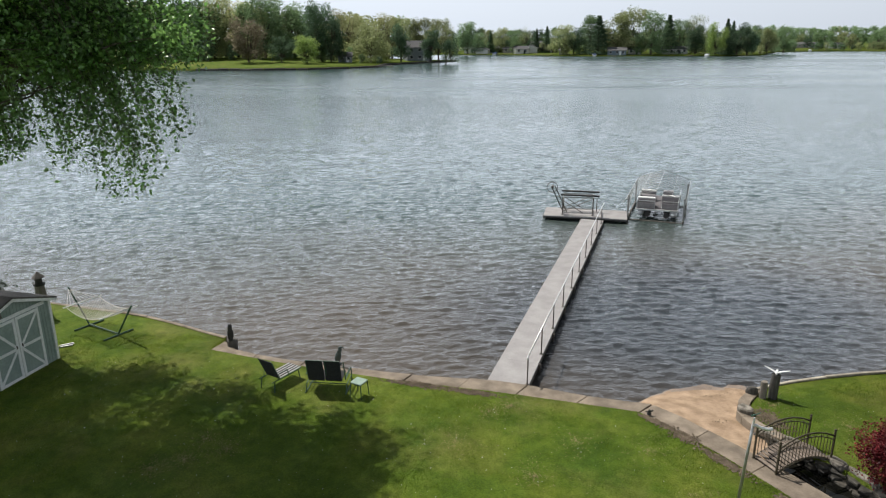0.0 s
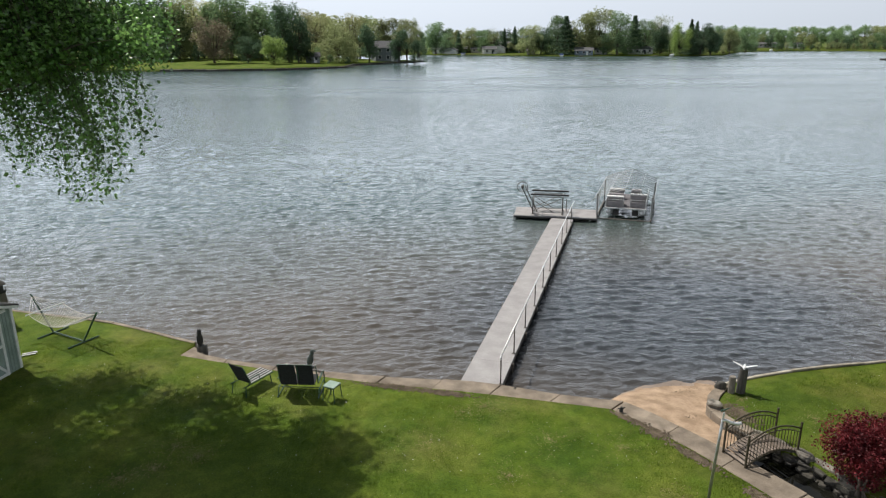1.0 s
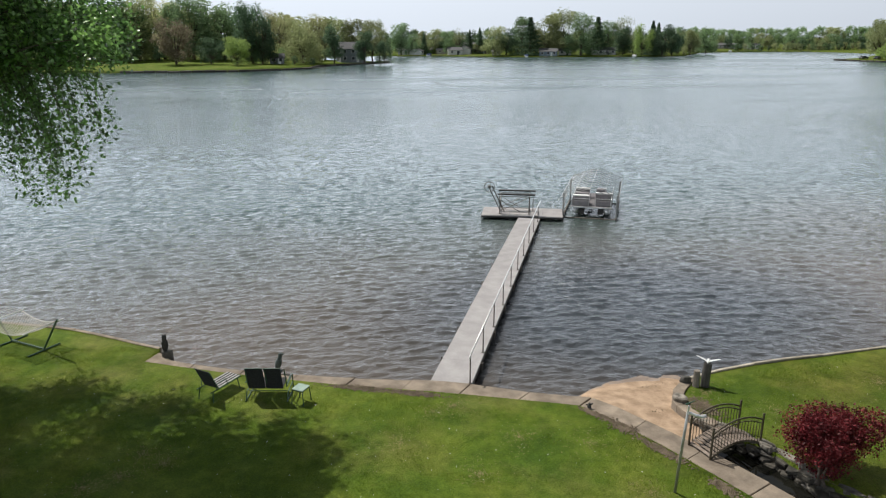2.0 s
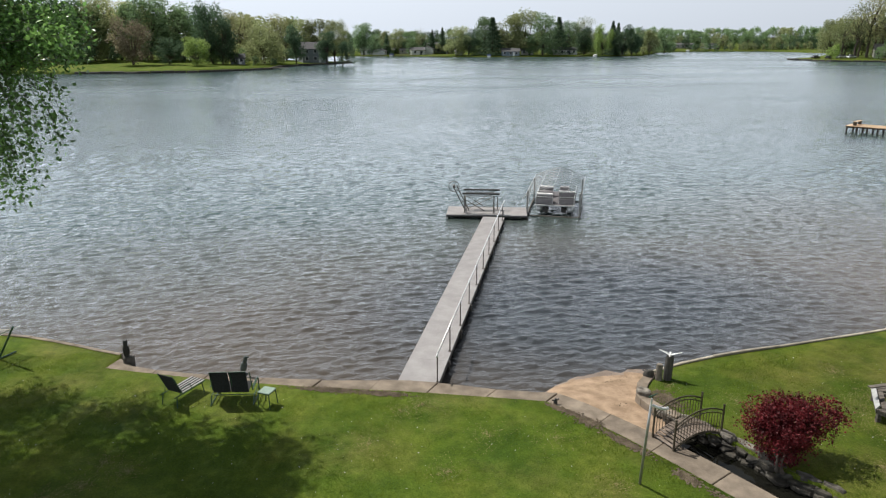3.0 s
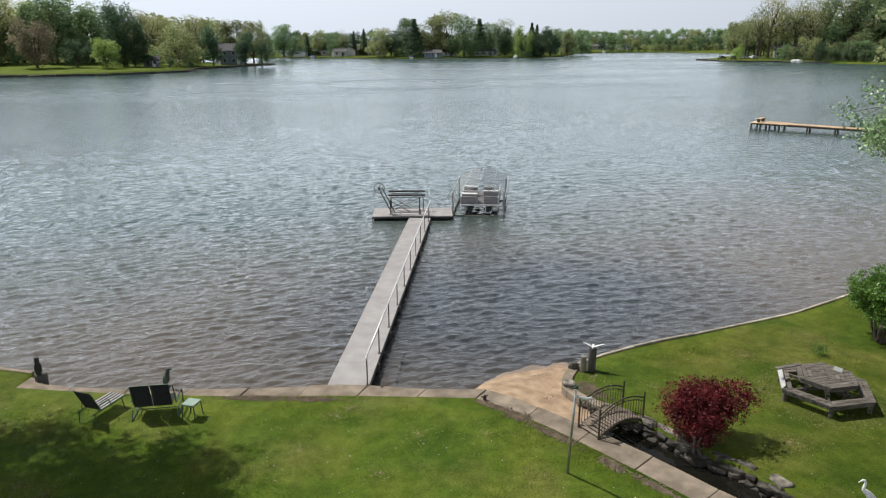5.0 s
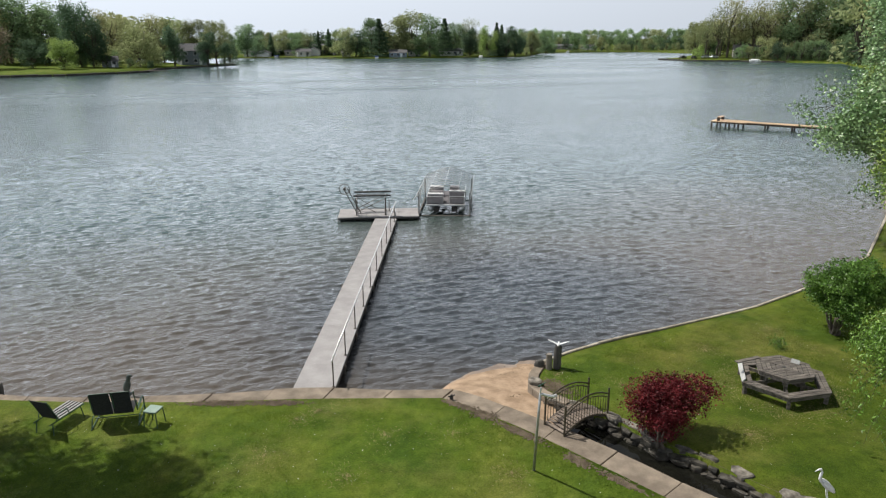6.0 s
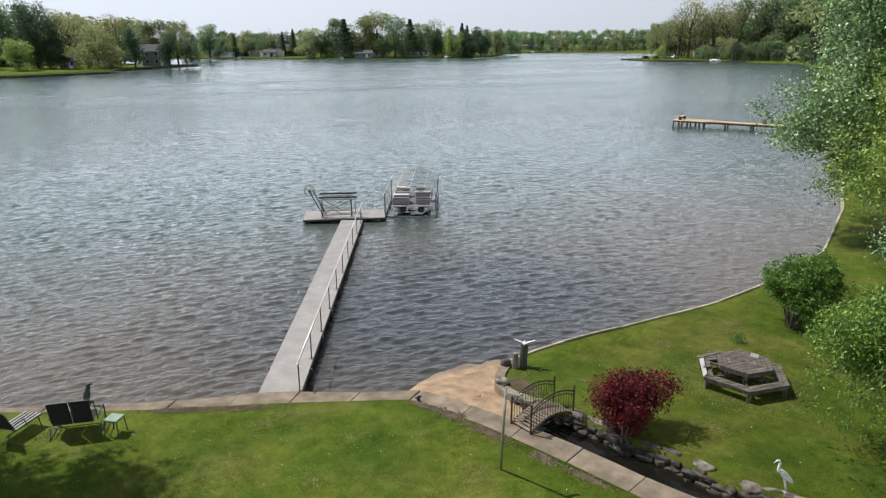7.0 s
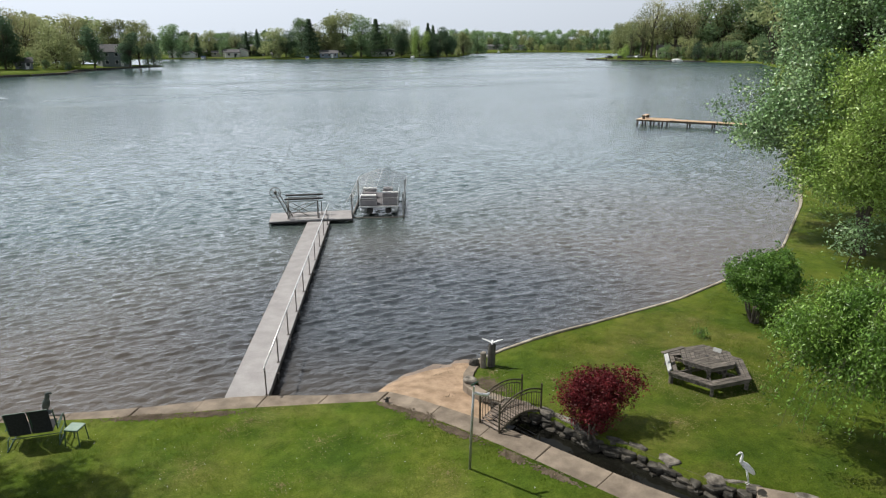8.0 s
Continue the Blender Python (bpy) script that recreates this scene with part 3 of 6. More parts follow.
def build_beach():
    bm = B()
    top = [Vector(p) for p in ((5.0, 16.93), (5.3, 16.72), (5.75, 16.2), (6.2, 15.55), (6.7, 14.8), (7.15, 14.1))]
    edge = [Vector(p) for p in ((4.75, 17.35), (5.54, 18.07), (6.3, 18.46), (7.31, 18.68), (8.06, 18.68), (8.9, 18.35))]
    rows, cols = 26, 50
    grid = []
    for i in range(rows + 1):
        k = i / rows * 1.3
        line = []
        for j in range(cols + 1):
            t = j / cols * 5
            a = int(min(t, 4))
            p = top[a].lerp(top[a + 1], t - a).lerp(edge[a].lerp(edge[a + 1], t - a), k)
            high = 0.16 + 0.24 * min(1, j / 12)
            z = high * (1 - k ** 1.1) - 0.25 * max(0, k - 1) + 0.03 * noise.noise(Vector((p.x * 1.6, p.y * 1.6, 0))) * min(1, 2 * k) + 0.014 * noise.noise(Vector((p.x * 6, p.y * 6, 0)))
            line.append(bm.verts.new((p.x, p.y, z)))
        grid.append(line)
    for r, q in zip(grid, grid[1:]):
        for j in range(cols):
            bm.faces.new((r[j], r[j + 1], q[j + 1], q[j]))
    bmesh.ops.recalc_face_normals(bm, faces=bm.faces)
    if sum(f.normal.z for f in bm.faces) < 0:
        bmesh.ops.reverse_faces(bm, faces=bm.faces)
    for f in bm.faces:
        f.material_index = 1 if f.calc_center_median().z < 0.035 else 0
    sand = put_mesh("beach", bm, M_SAND, smooth=True)
    sand.data.materials.append(M_WETSAND)
    tagged(sand, "small orange-tan sand beach sloping into the lake", "beach", kind="structure")


M_WETSAND = mat("wet_sand", (0.15, 0.105, 0.07), (0.22, 0.16, 0.11), 1.6, 0.45, bump=0.5, fine=14)
build_beach()


# ---- trees and shrubs ----
def tri_mesh(name, verts, tris, material):
    """A mesh of triangles from two arrays."""
    me = bpy.data.meshes.new(name)
    me.vertices.add(len(verts))
    me.vertices.foreach_set("co", np.ascontiguousarray(verts, np.float32).ravel())
    me.loops.add(tris.size)
    me.loops.foreach_set("vertex_index", tris.ravel().astype(np.int32))
    me.polygons.add(len(tris))
    me.polygons.foreach_set("loop_start", (np.arange(len(tris)) * 3).astype(np.int32))
    me.update(calc_edges=True)
    me.materials.append(material)
    return me


def unit(a):
    return a / np.maximum(np.linalg.norm(a, axis=1, keepdims=True), 1e-9)


def leaf_mesh(name, spots, size, material, rnd, droop=0.3, wide=0.3):
    """Folded two-triangle leaves at spots."""
    g = np.random.default_rng(rnd.randrange(1 << 30))
    p = np.array([tuple(q) for q in spots])
    k = len(p)
    d = unit(g.normal(size=(k, 3)) * (1, 1, 0.7) - (0, 0, droop))
    s = unit(np.cross(d, g.normal(size=(k, 3))))
    ln = size * g.uniform(0.7, 1.3, (k, 1))
    up = np.cross(d, s) * ln * 0.12
    mid = p + d * ln * 0.45
    v = np.stack([p, mid + s * ln * wide + up, p + d * ln, mid - s * ln * wide + up], 1).reshape(-1, 3)
    i = np.arange(k)[:, None] * 4
    tris = np.stack([i + (0, 1, 2), i + (0, 2, 3)], 1).reshape(-1, 3)
    return tri_mesh(name, v, tris, material)


def add_mesh(name, me, parent):
    ob = new(name, me)
    ob.parent = parent
    return ob


def limb_points(a, c, rnd, wob=0.12, k=6, sag=0.0):
    a, c = Vector(a), Vector(c)
    d = (c - a).length
    pts = []
    for i in range(k + 1):
        t = i / k
        w = math.sin(math.pi * t)
        pts.append(a.lerp(c, t) + Vector((rnd.uniform(-wob, wob), rnd.uniform(-wob, wob), rnd.uniform(-wob, wob) + sag)) * d * w)
    return pts


def leafy_tree(name, place, label, category, blobs, count, size, material, trunk_h, trunk_r, seed, strands=(), trunk_at=None, stems=1, droop=0.3, shell=0.55, limbs=10, loose=2.6, arc=0.0, limb_r=0.38, wide=0.3, radial=False, upper=()):
    """A tree: tapered trunk, limbs to the blobs of its crown, leaves gathered in sprays, and hanging strands (x, y, top, bottom)."""
    rnd = random.Random(seed)
    root = base(name, place, label=label, category=category)
    t0 = Vector(trunk_at or (0, 0, -0.05))
    bm = B()
    for s in range(stems):
        lean = Vector((rnd.uniform(-0.12, 0.12), rnd.uniform(-0.12, 0.12), 1)) if stems == 1 else Vector((rnd.uniform(-0.5, 0.5), rnd.uniform(-0.5, 0.5), 1))
        tube(bm, limb_points(t0 + Vector((rnd.uniform(-0.1, 0.1), rnd.uniform(-0.1, 0.1), 0)) * (stems > 1), t0 + lean * trunk_h, rnd, 0.04), trunk_r, 9, trunk_r * 0.5)
    part("trunk", bm, M_BARK, root, smooth=True)
    top = t0 + Vector((0, 0, trunk_h * 0.8))
    bm = B()
    spots = []
    def fill(group, amount, leaf, n_limbs, into):
        total = sum(b[3] * b[4] * b[5] for b in group)
        for k, (bx, by, bz, rx, ry, rz) in enumerate(group):
            c = Vector((bx, by, bz))
            for q in range(max(1, n_limbs // len(group)) if n_limbs else int(k % 3 == 0)):
                e = c + Vector((rnd.uniform(-0.7, 0.7) * rx, rnd.uniform(-0.7, 0.7) * ry, rnd.uniform(-0.5, 0.7) * rz))
                limb = B()
                tube(limb, limb_points(top.lerp(t0 + Vector((0, 0, trunk_h)), rnd.random()), e, rnd, 0.08), trunk_r * limb_r, 6, trunk_r * limb_r * 0.2)
                part("limb", limb, M_BARK, root, smooth=True)
            for q in range(max(6, int(amount * rx * ry * rz / total / 14))):
                d = Vector((rnd.gauss(0, 1), rnd.gauss(0, 1), rnd.gauss(0, 1))).normalized()
                r = shell + (1.04 - shell) * rnd.random() ** 0.6
                r *= 1 + 0.22 * noise.noise(d * 2.1 + Vector((seed, bx, by)))
                p = c + Vector((d.x * rx, d.y * ry, d.z * rz)) * r
                way = (d + Vector((0, 0, -droop))).normalized()
                j = leaf * loose
                for i in range(14):
                    into.append(p + way * rnd.uniform(-1, 1.6) * j + Vector((rnd.gauss(0, 0.5), rnd.gauss(0, 0.5), rnd.gauss(0, 0.4))) * j)

    fill(blobs, count, size, limbs, spots)
    if upper:
        high = []
        fill(upper, 70000, 0.17, 0, high)
        add_mesh("upper_crown", leaf_mesh("upper_crown", high, 0.17, material, rnd, droop, wide), root)
    for sx, sy, z1, z0 in strands:
        a = Vector((sx - arc * rnd.uniform(0.4, 1), sy, z1))
        e = Vector((sx + rnd.uniform(-0.25, 0.25), sy + rnd.uniform(-0.3, 0.3), z0))
        mid = Vector((sx - arc * 0.15, sy, (z1 + z0) / 2 + arc * 0.25))
        if radial:
            a, mid = Vector((sx * 0.55, sy * 0.55, z1 - 0.1)), Vector((sx * 0.95, sy * 0.95, z1 + 0.35))
        pts = [a.lerp(mid, t).lerp(mid.lerp(e, t), t) + Vector((rnd.gauss(0, 0.02), rnd.gauss(0, 0.02), 0)) for t in (i / 7 for i in range(8))]
        tube(bm, pts, 0.008, 4, 0.003, cap=False)
        steps = int((z1 - z0) / (size * 0.42))
        thick = 2 if not arc else 1
        for i in range(steps):
            t = i / steps * 6.999
            q = pts[int(t)].lerp(pts[int(t) + 1], t - int(t))
            for _ in range(thick + (rnd.random() < 0.55)):
                spots.append(q + Vector((rnd.gauss(0, 1), rnd.gauss(0, 1), rnd.gauss(0, 0.6))) * size * 0.75)
    if len(bm.verts):
        tagged(part("twig", bm, M_BARK, root, smooth=True), kind="stuff")
    else:
        bm.free()
    add_mesh("crown", leaf_mesh("crown", spots, size, material, rnd, droop, wide), root)
    return root


def clumps(centre, radii, count, r0, r1, seed, lower=-1.0):
    """Small crown clumps spread over an uneven ellipsoid."""
    rnd = random.Random(seed)
    made = []
    while len(made) < count:
        d = Vector((rnd.gauss(0, 1), rnd.gauss(0, 1), rnd.gauss(0, 1))).normalized()
        if d.z < lower:
            continue
        k, r = rnd.uniform(0.45, 0.95), rnd.uniform(r0, r1)
        made.append((centre[0] + d.x * radii[0] * k, centre[1] + d.y * radii[1] * k, centre[2] + d.z * radii[2] * k, r, r, r * 0.75))
    return made


# the shade tree whose branches hang in over the shed
rs = random.Random(5)
FRINGE = [(-13.2, 6.9), (-11.4, 6.75), (-10.9, 7.3), (-10.4, 7.35), (-9.75, 6.55), (-9.3, 6.75), (-8.95, 7.6), (-8.6, 5.95), (-8.0, 6.1), (-7.5, 6.2), (-7.2, 7.2), (-6.6, 7.3), (-6.3, 8.5), (-6.1, 9.2)]
SHADE = [(-14.5, 20.2), (-12.4, 19.7), (-10.9, 19.5), (-9.2, 19.5), (-7.6, 18.7), (-6.1, 17.8), (-4.9, 16.8), (-3.3, 16.6), (-2.2, 15.7), (-1.2, 15.3), (-1.5, 14.5), (-2.4, 13.6), (-2.3, 12.8), (-3.0, 10.5), (-7, 8.5), (-14, 10)]


def fringe_low(x):
    for (x0, z0), (x1, z1) in zip(FRINGE, FRINGE[1:]):
        if x0 <= x <= x1:
            return z0 + (z1 - z0) * (x - x0) / (x1 - x0)
    return 8.0


strands = []
for k in range(52):
    cx, depth = rs.uniform(-13.0, -6.7), rs.uniform(15.6, 18.8)
    k_far = depth / 17.0
    low = fringe_low(cx)
    for q in range(rs.randrange(3, 7)):
        x = cx + rs.gauss(0, 0.16)
        end = low + rs.random() ** 1.3 * (9.3 - low) * 0.9
        strands.append((x * k_far + 14.5, depth - 16.2 + rs.gauss(0, 0.2), 10.4 + rs.uniform(-0.6, 0.8) - 0.46, (end - 10) * k_far + 10 - 0.46))
crown, canopy = [], []
while len(canopy) < 400:
    gx, gy = rs.uniform(-14.5, -1), rs.uniform(8.5, 20.2)
    if not in_poly(gx, gy, SHADE) or noise.noise(Vector((gx * 1.3, gy * 1.3, 2.0))) < -0.12 - 0.5 * max(0, min(1, (16.5 - gy) / 4)) + 0.25 * math.exp(-shore_gap(gx, gy, SHADE) / 1.2):
        continue
    h = rs.uniform(11.2, 14.6)
    r = min(rs.uniform(0.3, 0.75), shore_gap(gx, gy, SHADE) / 0.75 + 0.15)
    if r < 0.3:
        continue
    canopy.append((gx + math.sin(SUN_AZ) / math.tan(SUN_EL) * (h - LAWN) + 14.5, gy + math.cos(SUN_AZ) / math.tan(SUN_EL) * (h - LAWN) - 16.2, h - LAWN, r, r, r * 0.7))
for k in range(78):
    x, depth = rs.uniform(-13.0, -6.5), rs.uniform(15.8, 19.0)
    r = rs.uniform(0.35, 0.7)
    crown.append((x * depth / 17 + 14.5, depth - 16.2, rs.uniform(9.0, 10.6), r, r, r * 0.6))
leafy_tree("shade_tree", (-14.5, 16.2, LAWN), "large shade tree with drooping dark green branches", "tree",
           crown, 40000, 0.115, M_LEAF_L, 8.5, 0.32, 3, strands, limbs=78, shell=0.2, loose=2.2, arc=1.3, limb_r=0.12, upper=canopy)
leafy_tree("poplar", (33.0, 23.4, LAWN), "tall poplar with silvery fluttering leaves beside the lake", "tree",
           clumps((-0.3, 0.3, 9.6), (6.8, 6.4, 7.6), 120, 0.75, 1.5, 7) + clumps((-2.3, 1.5, 5.6), (4.2, 3.6, 3.4), 36, 0.6, 1.2, 17) + [(-6.4, 4.2, 6.2, 0.5, 0.5, 0.3), (-5.9, 4.0, 5.6, 0.55, 0.5, 0.35), (-5.6, 3.6, 6.9, 0.6, 0.6, 0.4)], 160000, 0.15, M_LEAF_P, 9, 0.26, 8, limbs=159, shell=0.4, loose=2.6, limb_r=0.2, wide=0.4)
leafy_tree("ash_tree", (29.3, 20.6, LAWN), "yellow-green young tree on the lake bank", "tree",
           clumps((0.2, 0, 6.2), (3.9, 3.8, 4.4), 80, 0.55, 1.05, 18) + clumps((-0.4, 0.2, 3.3), (3.1, 3.0, 1.5), 26, 0.45, 0.85, 28), 60000, 0.15, M_LEAF_Y, 4.6, 0.17, 12, limbs=106, shell=0.4, loose=2.2, droop=0.6, limb_r=0.2, wide=0.24)
weep = []
for k in range(210):
    a, d = rs.uniform(0, 6.283), 2.15 * rs.random() ** 0.5
    top = 4.3 - 0.42 * d * d + rs.uniform(-0.5, 0.3)
    weep.append((d * math.cos(a) - 0.7, d * math.sin(a) + 0.4, top, max(0.9, top - rs.uniform(0.7, 1.7))))
leafy_tree("weeping_tree", (15.35, 9.15, LAWN), "low weeping tree with long green leaves on the lawn", "tree",
           clumps((-0.7, 0.4, 3.1), (1.9, 1.9, 1.35), 44, 0.3, 0.6, 19), 36000, 0.1, M_LEAF_W, 3.0, 0.11, 21, weep, limbs=40, droop=1.0, loose=2.2, wide=0.2, limb_r=0.25, radial=True)
leafy_tree("round_bush", (18.55, 16.55, LAWN), "round green bush on bundled stems", "bush",
           clumps((0.6, 0.1, 1.5), (1.35, 1.3, 1.1), 44, 0.25, 0.45, 20) + [(0.6, 0.1, 1.4, 0.9, 0.9, 0.7)], 24000, 0.08, M_LEAF_B, 0.8, 0.07, 31, stems=7, limbs=44, shell=0.5, droop=0.1, loose=1.3, wide=0.36, limb_r=0.15)
leafy_tree("red_maple_bush", (9.12, 12.5, LAWN), "dark red leafed maple bush beside the creek stones", "bush",
           [(0.45, 0.5, 0.85, 0.7, 0.7, 0.42), (1.05, 0.4, 1.12, 0.66, 0.55, 0.27), (-0.05, 0.75, 0.95, 0.48, 0.48, 0.32), (0.25, 0.25, 0.38, 0.34, 0.34, 0.36), (0.1, 0.1, 0.5, 0.3, 0.3, 0.3), (-0.08, 0.5, 0.66, 0.46, 0.42, 0.32), (0.5, 0.4, 0.62, 0.4, 0.4, 0.3), (0.5, 0.8, 1.12, 0.6, 0.5, 0.22)], 19000, 0.06, M_LEAF_R, 0.55, 0.04, 41, stems=5, limbs=16, shell=0.45, droop=0.2, loose=1.6)
leafy_tree("small_shrub", (16.0, 16.3, LAWN), "small green shrub on the lawn", "shrub", [(0, 0, 0.2, 0.17, 0.17, 0.2)], 500, 0.045, M_LEAF_B, 0.25, 0.015, 51, stems=3, limbs=4)
leafy_tree("sapling", (26.9, 19.5, LAWN), "thin pale green sapling", "tree", [(0, 0, 1.5, 0.55, 0.55, 0.9)], 700, 0.14, M_LEAF_P, 1.6, 0.03, 52, limbs=6)
leafy_tree("spiky_shrub", (-15.6, 21.6, LAWN), "dark spiky shrub behind the shed", "shrub", [(0, 0, 1.35, 0.5, 0.5, 0.5)], 1100, 0.12, M_SPIKE, 1.0, 0.06, 53, stems=3, limbs=4)


def far_tree_meshes(kind, seed, leaves=2400):
    """Trunk and crown of a tree one metre high, to be scaled: round, tall, willow or conifer."""
    rnd = random.Random(seed)
    bm = B()
    spots = []
    if kind == "conifer":
        tube(bm, [(0, 0, 0), (0, 0, 0.5), (0, 0, 0.98)], 0.018, 6, 0.004)
        for k in range(leaves):
            z = 0.06 + 0.94 * rnd.random() ** 1.4
            r = 0.31 * (1.02 - z) * (0.5 + 0.6 * rnd.random()) * (0.75 + 0.35 * math.sin(z * 60 + rnd.random()))
            a = rnd.uniform(0, 2 * math.pi)
            spots.append((r * math.cos(a), r * math.sin(a), z - r * 0.25))
    else:
        trunk_h, wide, low = {"round": (0.22, 0.38, 0.0), "tall": (0.35, 0.26, 0.1), "willow": (0.25, 0.42, 0.02), "bare": (0.5, 0.27, 0.25)}[kind]
        tube(bm, limb_points((0, 0, 0), (0, 0, trunk_h + 0.1), rnd, 0.03), 0.022, 6, 0.012)
        mids = []
        for k in range(24):
            a, u = rnd.uniform(0, 2 * math.pi), rnd.random()
            z = low + 0.12 + (0.86 - low) * u
            r = wide * 0.8 * math.sqrt(max(0.05, 1 - ((u - 0.4) / 0.68) ** 2)) * rnd.uniform(0.35, 1) ** 0.6
            c = Vector((r * math.cos(a), r * math.sin(a), z))
            mids.append(c)
            tube(bm, limb_points((0, 0, trunk_h * rnd.uniform(0.6, 1.1)), c, rnd, 0.07, 4), 0.009, 4, 0.002, cap=False)
        n_leaf = leaves // (2 if kind == "bare" else 1)
        for k in range(n_leaf):
            c = mids[k % 24]
            d = Vector((rnd.gauss(0, 1), rnd.gauss(0, 1), rnd.gauss(0, 1))).normalized()
            rad = rnd.uniform(0.5, 1.2) * (0.118 if kind != "bare" else 0.11)
            p = c + d * rad * Vector((1, 1, 0.8)).length / 1.62
            if kind == "willow" and rnd.random() < 0.6:
                p.z -= rnd.random() * 0.3 * (0.4 + math.hypot(p.x, p.y))
            p.z = max(p.z, 0.03)
            spots.append(p)
    me = bpy.data.meshes.new("trunk")
    bm.to_mesh(me)
    bm.free()
    me.materials.append(M_BARK)
    return me, spots, rnd


PROTO = {}


def far_pair(kind, tint, which, leaves=4800):
    key = (kind, tint, which, leaves)
    if key not in PROTO:
        trunk, spots, rnd = far_tree_meshes(kind, len(PROTO) * 13 + 5, leaves)
        PROTO[key] = (trunk, leaf_mesh("crown", spots, (0.05 if kind != "bare" else 0.034) * (0.66 if leaves > 2000 else 1.45), M_FAR[tint], rnd, 0.2))
    return PROTO[key]


def far_tree(x, y, height, kind, tint, label, width=1.0):
    trunk, crown = far_pair(kind, tint, int(abs(x * 7 + y * 3)) % 3)
    root = new("tree")
    spin = (x * 37 + y * 11) % 360
    height, width = height * 1.03, width * (2.1 if kind == "conifer" else 1.15)
    root.matrix_basis = pose(x, y, land_height(x, y) - 0.2, 0, 0, spin) @ Matrix.Diagonal((height * width, height * width, height, 1))
    tagged(root, label, "tree", "trees on the far shores")
    add_mesh("trunk", trunk, root)
    add_mesh("crown", crown, root)
    return root


TREE_LABEL = {"green": "leafy green shoreline tree", "olive": "olive spring-leafed tree by the lake", "tan": "tan budding tree by the lake", "dark": "dark evergreen tree by the lake", "purple": "brown-purple leafed tree on the far lawn", "lime": "bright yellow-green tree by the lake"}
SHAPES = {"r": "round", "t": "tall", "w": "willow", "b": "bare", "c": "conifer"}
TINTS = {"g": "green", "o": "olive", "n": "tan", "d": "dark", "p": "purple", "l": "lime"}


def plant(spec, far_of):
    """Words of bearing:height:shape+tint:distance offset."""
    for word in spec.split():
        bearing, height, look_of, off, *wide = word.split(":")
        d = far_of + float(off)
        x, y = at_bearing(float(bearing), d)
        tint = TINTS[look_of[1]]
        far_tree(x, y, float(height), SHAPES[look_of[0]], tint, TREE_LABEL[tint], float(wide[0]) if wide else 1.0)


# peninsula
plant("-19.4:20:rd:40 -18.4:20:rg:45 -17.5:21:ro:44 -16.7:21:bn:52 -15.8:22:bn:50 -15.1:15:rp:14:1.0 -14.6:19:ro:46 -13.8:22.5:rg:44:1.1 -12.6:9:rd:14:1.2 -12.4:19:rg:52 -11.6:19.5:rg:50:1.15 -10.7:9:rl:8:1.35 -9.5:19.5:rd:24:0.9 -8.8:16:rd:20:0.8 -10.1:17:rg:48", 250)
plant("-8.3:18:bn:40 -7.4:17:bn:34 -6.6:16:ro:44 -5.7:14:wo:10:1.3 -4.7:17:bn:44 -4.0:15:bo:38 -3.3:13:td:12 -2.5:15.5:ro:46 -1.7:15.5:ro:44 -0.95:11.5:td:8 -0.3:15:ro:30 0.3:13:bo:24 0.65:8.5:wd:6:0.9 -8.6:5:wg:6 -7.9:4:rg:4 -9.6:5:wg:6 -6.4:3.2:rg:-2 -5.0:2.8:rd:-2", 266)
# far shore
plant("2.0:15:tg:6:1.25 2.9:11:rg:34 3.8:12:cd:30:0.5 4.6:13:ro:36 5.6:12:rg:40 6.6:13:bo:36 7.4:13:cd:30:0.5 8.2:14:cd:28:0.5 9.4:14:ro:4:1.3 10.3:13.5:rd:6:1.1 11.5:18:tg:14:1.1 12.15:19:cd:2:0.8 13.5:20:ro:10:1.1 14.8:22:ro:8:1.15 16.1:20:rg:2:1.1 17.3:19:cd:14:0.75 18.2:16:rg:24", 388)
plant("19.4:18:bo:24:1.2 19.3:13.5:td:8:1.1 20.7:15:wl:2:0.85 21.4:17:cd:12:0.5 21.8:16:cd:14:0.5 22.2:14.5:rd:2 22.9:14.5:rd:4 24.2:12:ro:30:1.1 25.3:13:rg:60:1.2", 386)


def belt(b0, b1, d0, d1, h0, h1, kinds, count, seed, label="mixed green woods on the far shore"):
    """A belt of far woods that nobody could count, joined into one object."""
    rnd = random.Random(seed)
    verts, faces, slots, mats = [], [], [], []
    for k in range(count):
        bearing = b0 + (b1 - b0) * (k + rnd.uniform(0.1, 0.9)) / count
        word = rnd.choice(kinds.split())
        x, y = at_bearing(bearing, rnd.uniform(d0, d1))
        if in_poly(x, y, LAKE):
            continue
        kind, tint = SHAPES[word[0]], TINTS[word[1]]
        for me in far_pair(kind, tint, rnd.randrange(3), 800):
            material = me.materials[0]
            if material not in mats:
                mats.append(material)
            h, a, w = rnd.uniform(h0, h1), rnd.uniform(0, 360), rnd.uniform(0.95, 1.3)
            co = np.empty(len(me.vertices) * 3)
            me.vertices.foreach_get("co", co)
            m = np.array(pose(x, y, land_height(x, y) - 0.2, 0, 0, a) @ Matrix.Diagonal((h * w, h * w, h, 1)))
            i = len(verts)
            verts += (co.reshape(-1, 3) @ m[:3, :3].T + m[:3, 3]).tolist()
            polys = [[v + i for v in p.vertices] for p in me.polygons]
            faces += polys
            slots += [mats.index(material)] * len(polys)
    me = bpy.data.meshes.new("far_woods")
    me.from_pydata(verts, [], faces)
    for material in mats:
        me.materials.append(material)
    me.polygons.foreach_set("material_index", slots)
    tagged(new("far_woods", me), label, "woods", kind="stuff")


